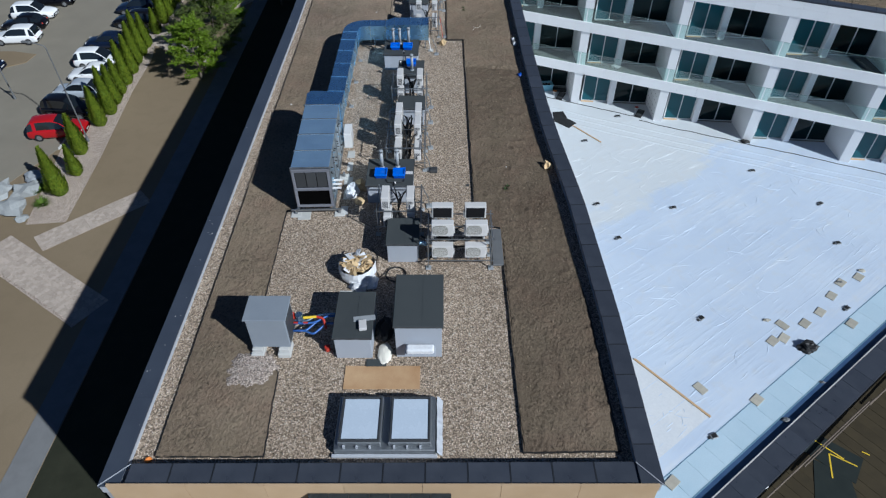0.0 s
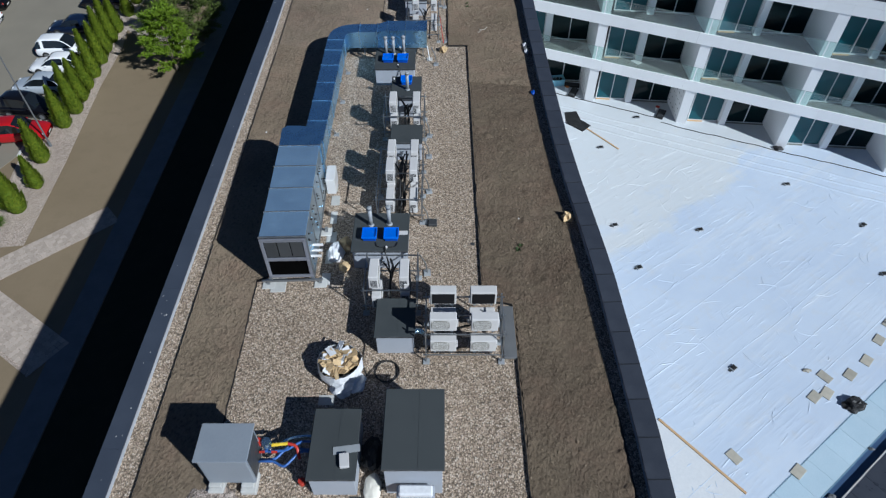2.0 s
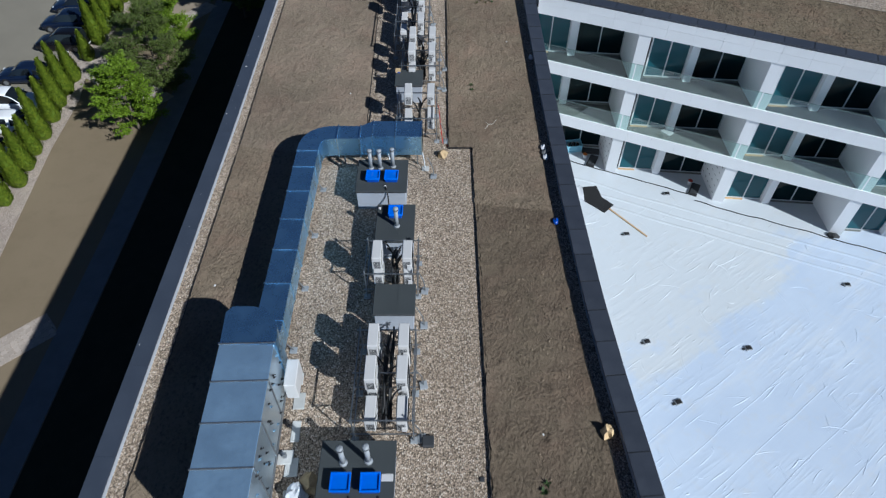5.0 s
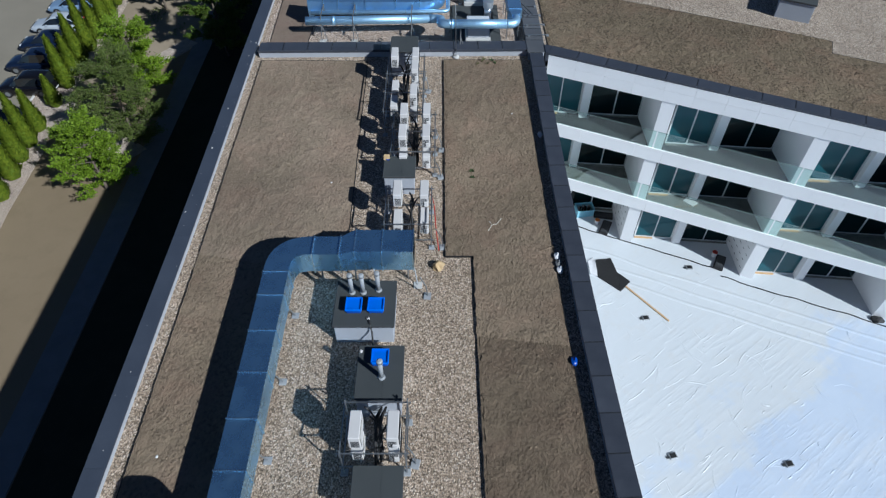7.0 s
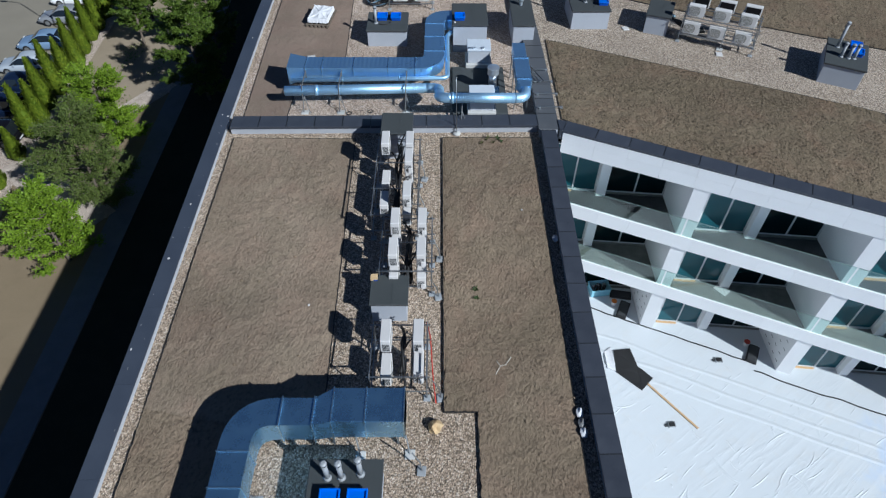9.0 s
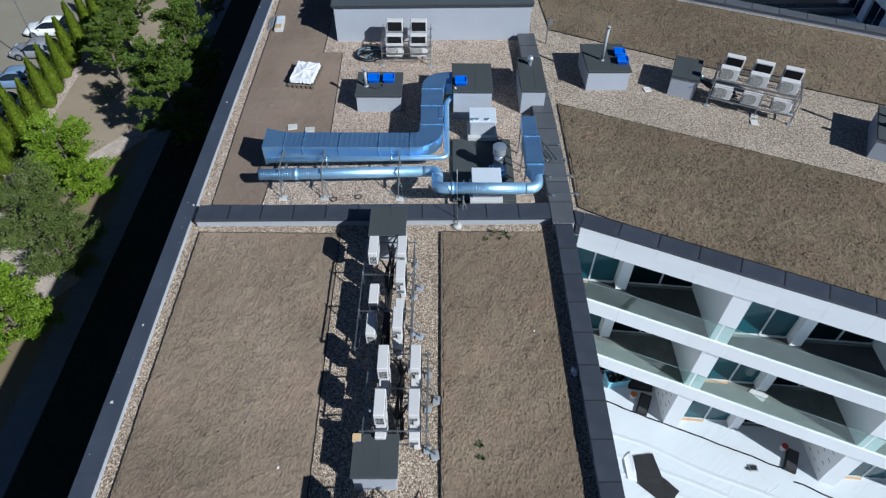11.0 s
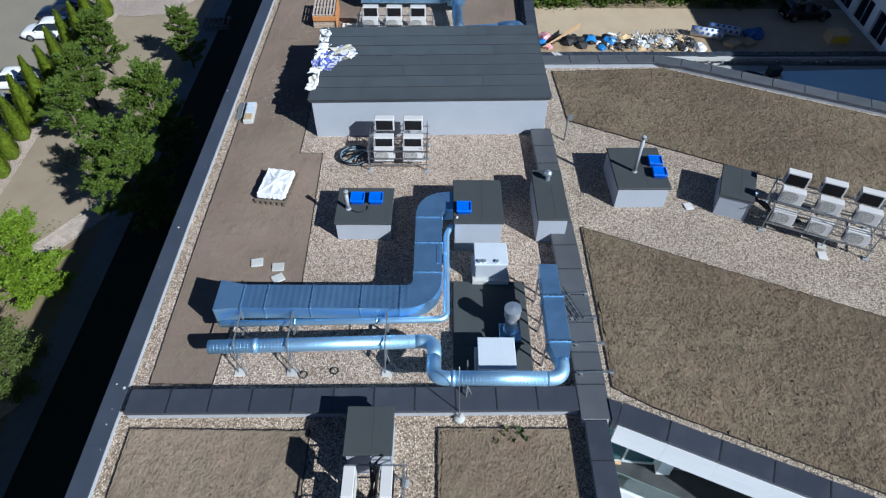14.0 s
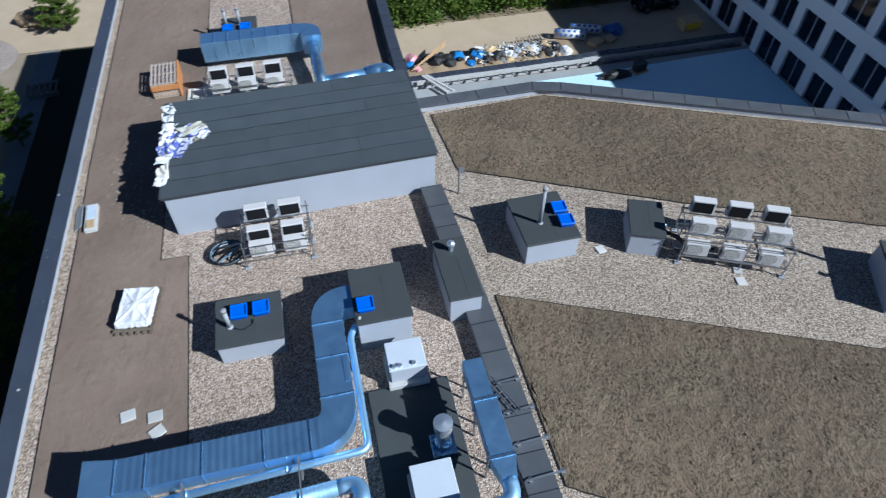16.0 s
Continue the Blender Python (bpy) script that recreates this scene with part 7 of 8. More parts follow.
for a, b in (((18.7, 16.9), (20.0, 15.6)), ((19.0, 14.6), (19.4, 15.9)), ((19.4, 15.9), (20.5, 15.2)), ((21.1, 16.0), (21.4, 15.8)), ((18.0, 17.1), (18.3, 17.2))):
    d = Vector((b[0] - a[0], b[1] - a[1], 0))
    ob = part("tape", box(0, d.length, -0.035, 0.035, 0, 0.006), M_YELLOW, t, "yellow tape")
    ob.matrix_basis = pose(a[0], a[1], -11.38, 0, 0, math.degrees(math.atan2(d.y, d.x)))
for i in range(4):
    t = thing("scaffold_tube", Matrix(), "long grey scaffold tube along the courtyard's rim", "scaffold tube", "scaffold tubes")
    a0 = (0.0, 5.5, 6.0, 12.0)[i]
    part("tube", cyl(BM(), yard(a0, 3.45 + 0.12 * i, -11.34 + 0.06 * i), yard(a0 + 6.5, 3.6 + 0.1 * i, -11.0), 0.04, 8), M_RUSTED, t)
lump("white_sack", (14.97, 14.27, -11.42), (0.6, 0.4, 0.3), M_FILM, "white sack on the deck", "sack", 50, 0.3)


# ---- west grounds ----
def sheet(name, poly, z, mat, label, category, thick=0.06):
    return tagged(part(name, prism(poly, z - thick, z), mat), label, category, "", "structure")


G = GROUND
sheet("road_parking", [(-75, 34.0), (-46, 34.5), (-33.2, 37.5), (-31.2, 42.6), (-31.6, 52), (-32.2, 58), (-32.6, 66), (-33.0, 84), (-33.4, 112), (-90, 125)], G + 0.03, M_ASPHALT, "worn pale grey asphalt of a parking area", "parking area")
sheet("gravel_strip", [(-29.4, 33.4), (-26.7, 33.7), (-27.3, 41.5), (-28.45, 51.9), (-28.75, 58), (-29.5, 61.5), (-29.9, 75), (-30.2, 83), (-30.6, 100), (-33.2, 100), (-32.8, 84), (-32.4, 66), (-31.4, 52), (-31.0, 43)], G + 0.02, M_GRAVEL_GROUND, "beige gravel strip planted with a conifer row", "gravel strip")
sheet("lawn_dry", [(-29.6, 66.5), (-26.8, 66.2), (-22.4, 73.4), (-22.0, 104), (-31.0, 104), (-30.3, 82)], G + 0.008, M_DRYLAWN, "dry sandy lawn with sparse grass under the trees", "lawn")
# Strip at the wall's foot, coloured dark to deepen the shade there.
sheet("lawn_shaded", [(-19.9, 4.0), (-9.7, 4.0), (-9.7, 104), (-20.4, 104), (-20.3, 73), (-20.0, 50)], G + 0.012, M_SHADE_GROUND, "ground along the building's foot, darkened for its shade", "planting bed")


def pavers(name, a, b, width, label, ang=0.0, size=0.30):
    """A path of square pavers from a to b, laid row by row."""
    d = Vector((b[0] - a[0], b[1] - a[1], 0))
    l = d.length
    rz = math.degrees(math.atan2(d.y, d.x))
    t = thing(name, pose(a[0], a[1], G, 0, 0, rz), label, "path", "", "structure")
    part("bedding", box(0, l, -width / 2, width / 2, -0.03, 0.015), M_GRAVEL_GROUND, t)
    bm = BM()
    rnd2 = random.Random(int(a[0] * 10))
    for i in range(int(l / size)):
        for j in range(int(width / size)):
            x, y = i * size, -width / 2 + j * size
            h = 0.03 + rnd2.uniform(0, 0.008)
            q = [bm.verts.new(c) for c in ((x + 0.012, y + 0.012, h), (x + size - 0.012, y + 0.012, h), (x + size - 0.012, y + size - 0.012, h), (x + 0.012, y + size - 0.012, h))]
            bm.faces.new(q)
    ob = part("pavers", bm, M_PAVER_ISL, t)
    tagged(ob, "", "", "", "stuff")
    return t


pavers("path_garden", (-21.5, 25.2), (-30.6, 31.2), 2.6, "paved garden path beside the building")
pavers("path_garden", (-27.6, 31.4), (-22.0, 36.6), 1.9, "paved garden path beside the building")
pavers("path_garden", (-22.0, 73.6), (-26.0, 67.4), 1.7, "paved garden path beside the building")
pavers("path_garden", (-22.2, 57.4), (-30.4, 63.6), 2.8, "paved garden path to the parking area")
sheet("path_building", [(-21.5, 4.0), (-19.95, 4.0), (-20.05, 50), (-20.45, 104.0), (-22.1, 104.0), (-21.6, 50)], G + 0.03, M_PAVER_SHADE, "paved path along the building, the shade in its colour", "path")
bm = BM()
for i in range(40):
    a = math.tau * i / 40
    k = 1 + 0.04 * noise.noise((math.cos(a) * 2, math.sin(a) * 2, 0))
    bm.verts.new((-28.5 + 4.6 * k * math.cos(a), 103.3 + 4.4 * k * math.sin(a), G + 0.045))
bm.faces.new(list(bm.verts))
tagged(part("gravel_circle", bm, M_GRAVEL_PALE), "round patch of pale gravel in the garden", "gravel", "", "structure")
kerb = thing("kerb_parking", Matrix(), "low concrete kerb along the parking area", "kerb", "", "structure")
line = [(-31.1, 42.6), (-31.5, 52), (-32.1, 58), (-32.5, 66), (-32.9, 84), (-33.2, 105)]
for i in range(62):
    x, y, a = along(line, i * 1.0)
    ob = part("kerb_stone", box(0.0, 0.985, -0.07, 0.07, -0.05, 0.13, 0.015), M_CONCRETE, kerb) if i == 0 else new("kerb_stone", ob.data)
    ob.parent = kerb
    ob.matrix_basis = pose(x, y, G, 0, 0, a)
sheet("lawn_island", [(-60, 55), (-42.5, 56.2), (-40.8, 57.3), (-40.6, 59.0), (-43, 59.6), (-60, 59.8)], G + 0.10, M_GROUND, "grass island between two parking rows", "grass island", 0.1)
sheet("track_dirt", [(-33.0, 104.2), (5.8, 104.2), (5.8, 130), (-40, 140)], G + 0.02, M_DIRT, "bare sandy ground beyond the garden", "dirt")


def conifer(h, r, seed):
    """A clipped columnar conifer: upright sprays over a core."""
    rnd2 = random.Random(seed)
    t = thing("conifer", Matrix(), "slender dark green conifer in a planted row", "conifer", "conifer row")
    part("trunk", cyl(BM(), (0, 0, -0.05), (0, 0, h * 0.6), 0.06, 6, 0.03), M_BARK, t)
    bm = BM()
    for i in range(1150):
        f = rnd2.random() ** 1.35
        z = 0.08 + f * (h - 0.15)
        prof = (min(1, 0.62 + f * 3.0) if f < 0.13 else (1 - f) ** 0.72 * 1.08)
        a = rnd2.random() * math.tau
        rr = r * prof * rnd2.uniform(0.80, 1.06) * (1 + 0.10 * math.sin(a * 5 + z * 2))
        p = Vector((rr * math.cos(a), rr * math.sin(a), z))
        out = Vector((math.cos(a), math.sin(a), 0))
        up = (Vector((0, 0, 1)) + out * rnd2.uniform(0.15, 0.6)).normalized()
        s = Vector((-math.sin(a), math.cos(a), 0)) * rnd2.uniform(0.05, 0.11)
        l = rnd2.uniform(0.16, 0.34)
        q = [bm.verts.new(c) for c in (p - s, p + s, p + up * l * 0.6 + s * 0.8, p + up * l, p + up * l * 0.6 - s * 0.8)]
        bm.faces.new(q)
    core = 14
    lv = [(0.05, 0.55), (0.5, 0.88), (h * 0.3, 0.72), (h * 0.6, 0.45), (h * 0.85, 0.18), (h * 0.96, 0.03)]
    prev = None
    for z, k in lv:
        cur = [bm.verts.new((r * k * math.cos(math.tau * i / core), r * k * math.sin(math.tau * i / core), z)) for i in range(core)]
        if prev:
            for i in range(core):
                bm.faces.new((prev[i], prev[(i + 1) % core], cur[(i + 1) % core], cur[i]))
        prev = cur
    part("foliage", bm, M_THUJA, t)
    return t


kinds = [conifer(4.1, 0.72, 1), conifer(4.3, 0.68, 2), conifer(3.6, 0.66, 3)]
spots = [(-28.4, 36.9, 1.0), (-28.2, 39.3, 0.62), (-29.0, 42.1, 0.98), (-29.1, 46.3, 0.86), (-28.9, 48.1, 1.0), (-29.1, 49.8, 1.0), (-29.3, 51.5, 0.8), (-29.4, 53.3, 0.98), (-29.6, 55.4, 1.02), (-29.9, 57.3, 1.0), (-30.0, 59.0, 1.02), (-30.1, 60.8, 0.95),
         (-30.1, 63.9, 0.66), (-30.2, 66.5, 1.03), (-30.3, 68.3, 1.0), (-30.5, 70.1, 1.05), (-30.5, 72.1, 1.08), (-30.6, 74.2, 1.0), (-30.6, 76.2, 1.02), (-30.8, 78.2, 0.95), (-31.0, 80.4, 1.04), (-31.1, 82.4, 1.0), (-31.2, 84.6, 1.0), (-31.3, 87.0, 1.05), (-31.4, 89.2, 1.0), (-31.5, 91.6, 1.0), (-31.6, 94.0, 1.05), (-31.7, 96.4, 1.0), (-31.4, 99.0, 1.1)]
for i, (x, y, s) in enumerate(spots):
    m = pose(x, y, G, 0, 0, i * 77) @ Matrix.Diagonal((s ** 0.5, s ** 0.5, s, 1))
    if i < 3:
        kinds[i].matrix_basis = m
    else:
        c = copy_thing(kinds[i % 3], Matrix())
        c.matrix_basis = m


def tree(x, y, h, r, mat, seed, label, low=0.25, leaves=5200, leaf=0.12, droop=0.0, cone=0.0):
    """A garden tree: tapered trunk, rising limbs, twigs, and leaves in sprays along the twigs. cone: how far the crown narrows upwards."""
    rnd2 = random.Random(seed)
    t = thing("tree", pose(x, y, G), label, "tree", "garden trees")
    bm = BM()
    top = Vector((rnd2.uniform(-0.3, 0.3), rnd2.uniform(-0.3, 0.3), h * 0.86))
    cyl(bm, (0, 0, -0.1), top * 0.5, 0.12, 8, 0.08)
    cyl(bm, top * 0.5, top, 0.08, 8, 0.025)
    sprays = []
    for i in range(30):
        f = low + (0.97 - low) * i / 29
        base = top * min(1, f)
        a = i * 2.4 + rnd2.uniform(-0.5, 0.5)
        u = (f - low) / (1 - low)
        round_ = 0.62 + 0.46 * math.sin(math.pi * min(1, u * 0.9 + 0.1))
        reach = r * (round_ * (1 - cone) + cone * (1.08 - 0.86 * u)) * rnd2.choice((0.62, 0.85, 1.0, 1.14))
        end = base + Vector((math.cos(a) * reach, math.sin(a) * reach, h * rnd2.uniform(0.05, 0.15) - droop * reach))
        mid = base.lerp(end, 0.5) + Vector((0, 0, 0.12))
        cyl(bm, base, mid, 0.032, 5, 0.022)
        cyl(bm, mid, end, 0.022, 5, 0.008)
        for k in range(18):
            g = rnd2.uniform(0.15, 1.0)
            p0 = base.lerp(end, g) + Vector((0, 0, 0.12 * 4 * g * (1 - g)))
            b = a + rnd2.choice((-1, 1)) * rnd2.uniform(0.15, 1.15)
            l = r * rnd2.uniform(0.22, 0.52) * (1.15 - 0.5 * g)
            p1 = p0 + Vector((math.cos(b) * l, math.sin(b) * l, l * rnd2.uniform(0.05, 0.85) - droop * l))
            cyl(bm, p0, p1, 0.009, 4, 0.004)
            sprays.append((p0, p1))
    for k in range(10):
        b = rnd2.random() * math.tau
        p0 = top * rnd2.uniform(0.9, 1.0)
        sprays.append((p0, p0 + Vector((math.cos(b) * 0.3, math.sin(b) * 0.3, h * rnd2.uniform(0.04, 0.15)))))
    part("trunk", bm, M_BARK, t, "brown trunk with forked limbs")
    vs, fs = [], []
    for i in range(leaves):
        p0, p1 = sprays[rnd2.randrange(len(sprays))]
        w0 = 0.042 * r
        p = p0.lerp(p1, rnd2.random() ** 0.7) + Vector((rnd2.gauss(0, w0), rnd2.gauss(0, w0), rnd2.gauss(0, w0 * 0.6)))
        if p.z < 0.3:
            continue
        d = (p1 - p0).normalized()
        u = (d + Vector((rnd2.gauss(0, 0.7), rnd2.gauss(0, 0.7), rnd2.gauss(-0.1, 0.4)))).normalized()
        w = u.cross(Vector((rnd2.gauss(0, 0.45), rnd2.gauss(0, 0.45), 1))).normalized()
        l = leaf * rnd2.uniform(0.7, 1.35)
        n = len(vs)
        vs += [p - u * l, p + w * l * 0.5, p + u * l, p - w * l * 0.5]
        fs.append((n, n + 1, n + 2, n + 3))
    me = bpy.data.meshes.new("crown")
    me.from_pydata(vs, [], fs)
    me.materials.append(mat)
    crown = new("crown", me)
    crown.parent = t
    tagged(crown, "loose crown of small leaves")
    return t


tree(-22.7, 54.2, 5.8, 2.15, M_LEAF_BRIGHT, 1, "young garden tree with bright yellow-green leaves", 0.12, 22000, 0.078, 0.0, 0.6)
tree(-22.4, 59.2, 7.8, 2.65, M_LEAF_GREY, 2, "tall garden tree with fine grey-green hanging leaves", 0.1, 36000, 0.062, 0.2, 0.4)
tree(-23.5, 65.6, 6.3, 2.3, M_LEAF_BRIGHT, 3, "garden tree with bright fresh green leaves", 0.12, 32000, 0.078, 0.0, 0.3)
tree(-18.3, 71.2, 8.8, 2.3, M_LEAF_MID, 4, "tall garden tree with dense green leaves", 0.1, 36000, 0.082, 0.05, 0.4)
tree(-18.7, 76.8, 8.6, 2.1, M_LEAF_MID, 5, "tall garden tree with dense green leaves", 0.12, 34000, 0.082, 0.0, 0.5)
tree(-26.2, 79.7, 5.6, 1.65, M_LEAF_MID, 6, "small garden tree with green leaves", 0.24, 20000, 0.078, 0.0, 0.5)
tree(-26.8, 84.2, 5.6, 1.55, M_LEAF_MID, 7, "small garden tree with green leaves", 0.24, 20000, 0.078, 0.0, 0.5)
tree(-27.2, 89.0, 5.8, 1.55, M_LEAF_MID, 8, "small garden tree with green leaves", 0.24, 20000, 0.078, 0.0, 0.5)
tree(-20.9, 90.2, 5.8, 1.3, M_LEAF_MID, 9, "slim garden tree with green leaves", 0.1, 11000, 0.10, 0.0, 0.6)
tree(-20.6, 107.6, 3.4, 1.6, M_LEAF_MID, 12, "low bushy tree beside the sandy ground", 0.1, 9000, 0.09)
# tufts of grass in the dry lawn
rnd = random.Random(8)
bm = BM()
for i in range(2600):
    x, y = rnd.uniform(-29, -23.5), rnd.uniform(69, 98)
    if noise.noise((x * 0.4, y * 0.4, 9)) < 0.22:
        continue
    a = rnd.random() * math.tau
    s = Vector((math.cos(a), math.sin(a), 0)) * rnd.uniform(0.05, 0.12)
    p = Vector((x, y, G + 0.01))
    bm.faces.new([bm.verts.new(v) for v in (p - s, p + s, p + s * 0.4 + Vector((0, 0, rnd.uniform(0.05, 0.14))))])
tagged(part("grass_tufts", bm, M_LEAF), "sparse tufts of grass in dry soil", "grass", "", "stuff")


# ---- parked cars ----
def loft(stations, bm=None, mats=None):
    """Closed rings joined along a length; mats picks a material index for each strip of a ring."""
    bm = bm or BM()
    rings = [[bm.verts.new(p) for p in ringp] for ringp in stations]
    n = len(rings[0])
    for k, (a, b) in enumerate(zip(rings, rings[1:])):
        for i in range(n):
            f = bm.faces.new((a[i], a[(i + 1) % n], b[(i + 1) % n], b[i]))
            if mats:
                f.material_index = mats(k, i)
    bm.faces.new(rings[0][::-1])
    bm.faces.new(rings[-1])
    return bm


def eased(rows, n):
    """Rows of numbers, with n smooth steps between each two."""
    out = []
    for i in range(len(rows) - 1):
        p0, p1, p2, p3 = rows[max(i - 1, 0)], rows[i], rows[i + 1], rows[min(i + 2, len(rows) - 1)]
        for k in range(n):
            u = k / n
            out.append(tuple(0.5 * (2 * b + (c - a) * u + (2 * a - 5 * b + 4 * c - d) * u * u + (3 * b - a - 3 * c + d) * u ** 3) for a, b, c, d in zip(p0, p1, p2, p3)))
    return out + [rows[-1]]


def car(paint, label, suv=False):
    t = thing("car", Matrix(), label, "car", "parked cars")
    L, W, hb, ht = (4.50, 0.93, 0.98, 1.64) if suv else (4.40, 0.90, 0.90, 1.46)
    # hull: place along, underside, waist line, width
    hull = eased([(-0.5, 0.34, 0.58, 0.78), (-0.475, 0.25, 0.84, 0.93), (-0.40, 0.21, 0.97, 0.985), (-0.15, 0.19, 1.0, 1.0), (0.12, 0.19, 0.98, 1.0), (0.26, 0.20, 0.93, 0.995), (0.40, 0.22, 0.83, 0.955), (0.475, 0.27, 0.68, 0.86), (0.5, 0.34, 0.52, 0.70)], 3)
    st = []
    for x, zb, zt, w in hull:
        zt *= hb
        half = [(0.86, zb), (0.97, zb + 0.10), (1.0, zb + 0.26), (0.995, zt - 0.22), (0.965, zt - 0.07), (0.88, zt - 0.005), (0.5, zt + 0.03)]
        st.append([(x * L, -W * w * k, z) for k, z in half] + [(x * L, W * w * k, z) for k, z in half[::-1]])
    part("body", loft(st), paint, t, "", True)
    # cabin: place along, height, half width at the top
    if suv:
        cabin = eased([(-0.475, hb * 0.97, 0.86), (-0.445, ht * 0.82, 0.79), (-0.40, ht * 0.95, 0.735), (-0.30, ht, 0.715), (-0.08, ht + 0.015, 0.715), (0.03, ht - 0.05, 0.72), (0.13, ht - 0.27, 0.78), (0.225, hb * 0.98, 0.87)], 2)
    else:
        cabin = eased([(-0.42, hb * 0.99, 0.84), (-0.36, ht * 0.85, 0.76), (-0.28, ht * 0.95, 0.715), (-0.18, ht, 0.70), (-0.04, ht + 0.01, 0.70), (0.05, ht - 0.06, 0.715), (0.15, ht - 0.28, 0.78), (0.235, hb * 0.98, 0.86)], 2)
    rings = []
    for x, z, w in cabin:
        z0 = hb * 0.93
        zs = max(z0 + 0.01, z - 0.07)
        half = [(0.895, z0), (w * 0.98, zs), (w * 0.90, max(z0 + 0.02, z - 0.015)), (w * 0.5, z + 0.01)]
        rings.append([(x * L, -W * k, zz) for k, zz in half] + [(x * L, W * k, zz) for k, zz in half[::-1]])
    last = len(rings) - 2
    pillars = (last // 2 - 1,)
    painted = lambda k, i: (i in (1, 5)) or (i in (2, 3, 4) and 4 <= k <= 9) or (i in (0, 6) and k in pillars)
    for nm, keep, mat, lab in (("roof", True, paint, ""), ("glazing", False, M_CARGLASS, "dark tinted windows")):
        bm = BM()
        vs = [[bm.verts.new(p) for p in r] for r in rings]
        for k in range(len(rings) - 1):
            for i in range(7):
                if painted(k, i) == keep:
                    bm.faces.new((vs[k][i], vs[k][i + 1], vs[k + 1][i + 1], vs[k + 1][i]))
        for v in [v for v in bm.verts if not v.link_faces]:
            bm.verts.remove(v)
        part(nm, bm, mat, t, lab, True)
    for s in (-1, 1):
        part("mirror", box(0.125 * L - 0.06, 0.125 * L + 0.07, s * W * 1.06 - 0.08, s * W * 1.06 + 0.08, hb * 0.97, hb * 0.97 + 0.12, 0.03), paint, t)
        part("headlight", box(0.425 * L, 0.462 * L, s * W * 0.70 - 0.15, s * W * 0.70 + 0.12, 0.60, 0.72, 0.03), M_LAMPGLASS, t, "clear headlight")
        part("tail_light", box(-0.487 * L, -0.46 * L, s * W * 0.76 - 0.10, s * W * 0.76 + 0.08, 0.64, 0.80, 0.03), M_RED, t, "red tail light")
        for x in (-0.30, 0.30):
            w = part("wheel", cyl(BM(), (x * L, s * (W - 0.20), 0.33), (x * L, s * (W + 0.008), 0.33), 0.33, 18), M_BLACK, t, "black tyre")
            part("rim", cyl(BM(), (x * L, s * (W + 0.010), 0.33), (x * L, s * (W + 0.018), 0.33), 0.20, 14), M_GREYSHEET, w, "grey rim")
    part("number_plate", box(0.5 * L - 0.02, 0.5 * L + 0.008, -0.26, 0.26, 0.40, 0.50), M_WHITE, t)
    part("number_plate", box(-0.5 * L - 0.008, -0.5 * L + 0.02, -0.26, 0.26, 0.42, 0.52), M_WHITE, t)
    return t


def paint_mat(name, c):
    return plain(name, c, tuple(min(1, x * 1.12) for x in c), 1.2, 0.14, 0.0, 0.003, 20, 0.02, 0.5)


PAINTS = {"red": (0.36, 0.008, 0.012), "black": (0.005, 0.005, 0.007), "silver": (0.36, 0.40, 0.45), "white": (0.78, 0.79, 0.80), "navy": (0.006, 0.012, 0.032), "blue": (0.16, 0.24, 0.36), "grey": (0.22, 0.23, 0.25)}
proto = {}
# place, heading (0: nose towards the conifers), paint, tall body
PARKED = [(-31.85, 44.8, 8, "red", True), (-32.3, 48.0, -6, "black", True), (-32.8, 51.1, 180, "silver", False), (-32.7, 54.2, 182, "white", False), (-33.2, 56.9, 2, "white", True), (-33.9, 60.8, 182, "navy", False),
          (-32.9, 65.8, 180, "black", True), (-33.8, 69.2, 181, "navy", True), (-34.2, 72.4, 182, "navy", False), (-34.5, 75.5, 183, "silver", False), (-34.5, 79.1, 184, "blue", False), (-34.6, 83.6, 182, "grey", False), (-35.0, 87.3, 184, "white", False),
          (-35.2, 95.2, 182, "white", True), (-35.3, 98.7, 184, "navy", True), (-35.0, 103.0, 4, "grey", False), (-44.6, 67.8, 4, "white", True), (-44.4, 65.1, 186, "black", False), (-43.6, 61.9, 184, "white", True), (-44.1, 71.2, 10, "black", False), (-44.3, 55.8, 0, "navy", False)]
for x, y, a, c, suv in PARKED:
    row = " across the parking lane" if x < -40 else " nosing towards the conifer row" if a < 90 else " backed up to the conifer row"
    m = pose(x, y, G + 0.035, 0, 0, a)
    if (c, suv) not in proto:
        proto[c, suv] = car(paint_mat(c + "_car_paint", PAINTS[c]), "", suv)
        proto[c, suv].matrix_basis = m
        ob = proto[c, suv]
    else:
        ob = copy_thing(proto[c, suv], m)
    tagged(ob, c + " parked " + ("estate car" if suv else "saloon car") + row, "car", "parked cars")


def street_lamp(x, y, h, arm, a):
    t = thing("street_lamp", pose(x, y, G, 0, 0, a), "slender grey lamp post with a curved arm", "street lamp", "lamp posts")
    part("base", cyl(BM(), (0, 0, -0.05), (0, 0, 0.4), 0.12, 12, 0.10), M_LEG, t)
    part("post", cyl(BM(), (0, 0, 0.4), (0, 0, h), 0.06, 10, 0.04), M_LEG, t)
    part("arm", tube([(0, 0, h - 0.05), (0, 0, h + 0.2), (arm, 0, h + 0.4)], 0.04, 8, 0.4), M_LEG, t)
    part("lamp_head", box(arm - 0.1, arm + 0.6, -0.13, 0.13, h + 0.33, h + 0.45, 0.04), M_LEG, t)


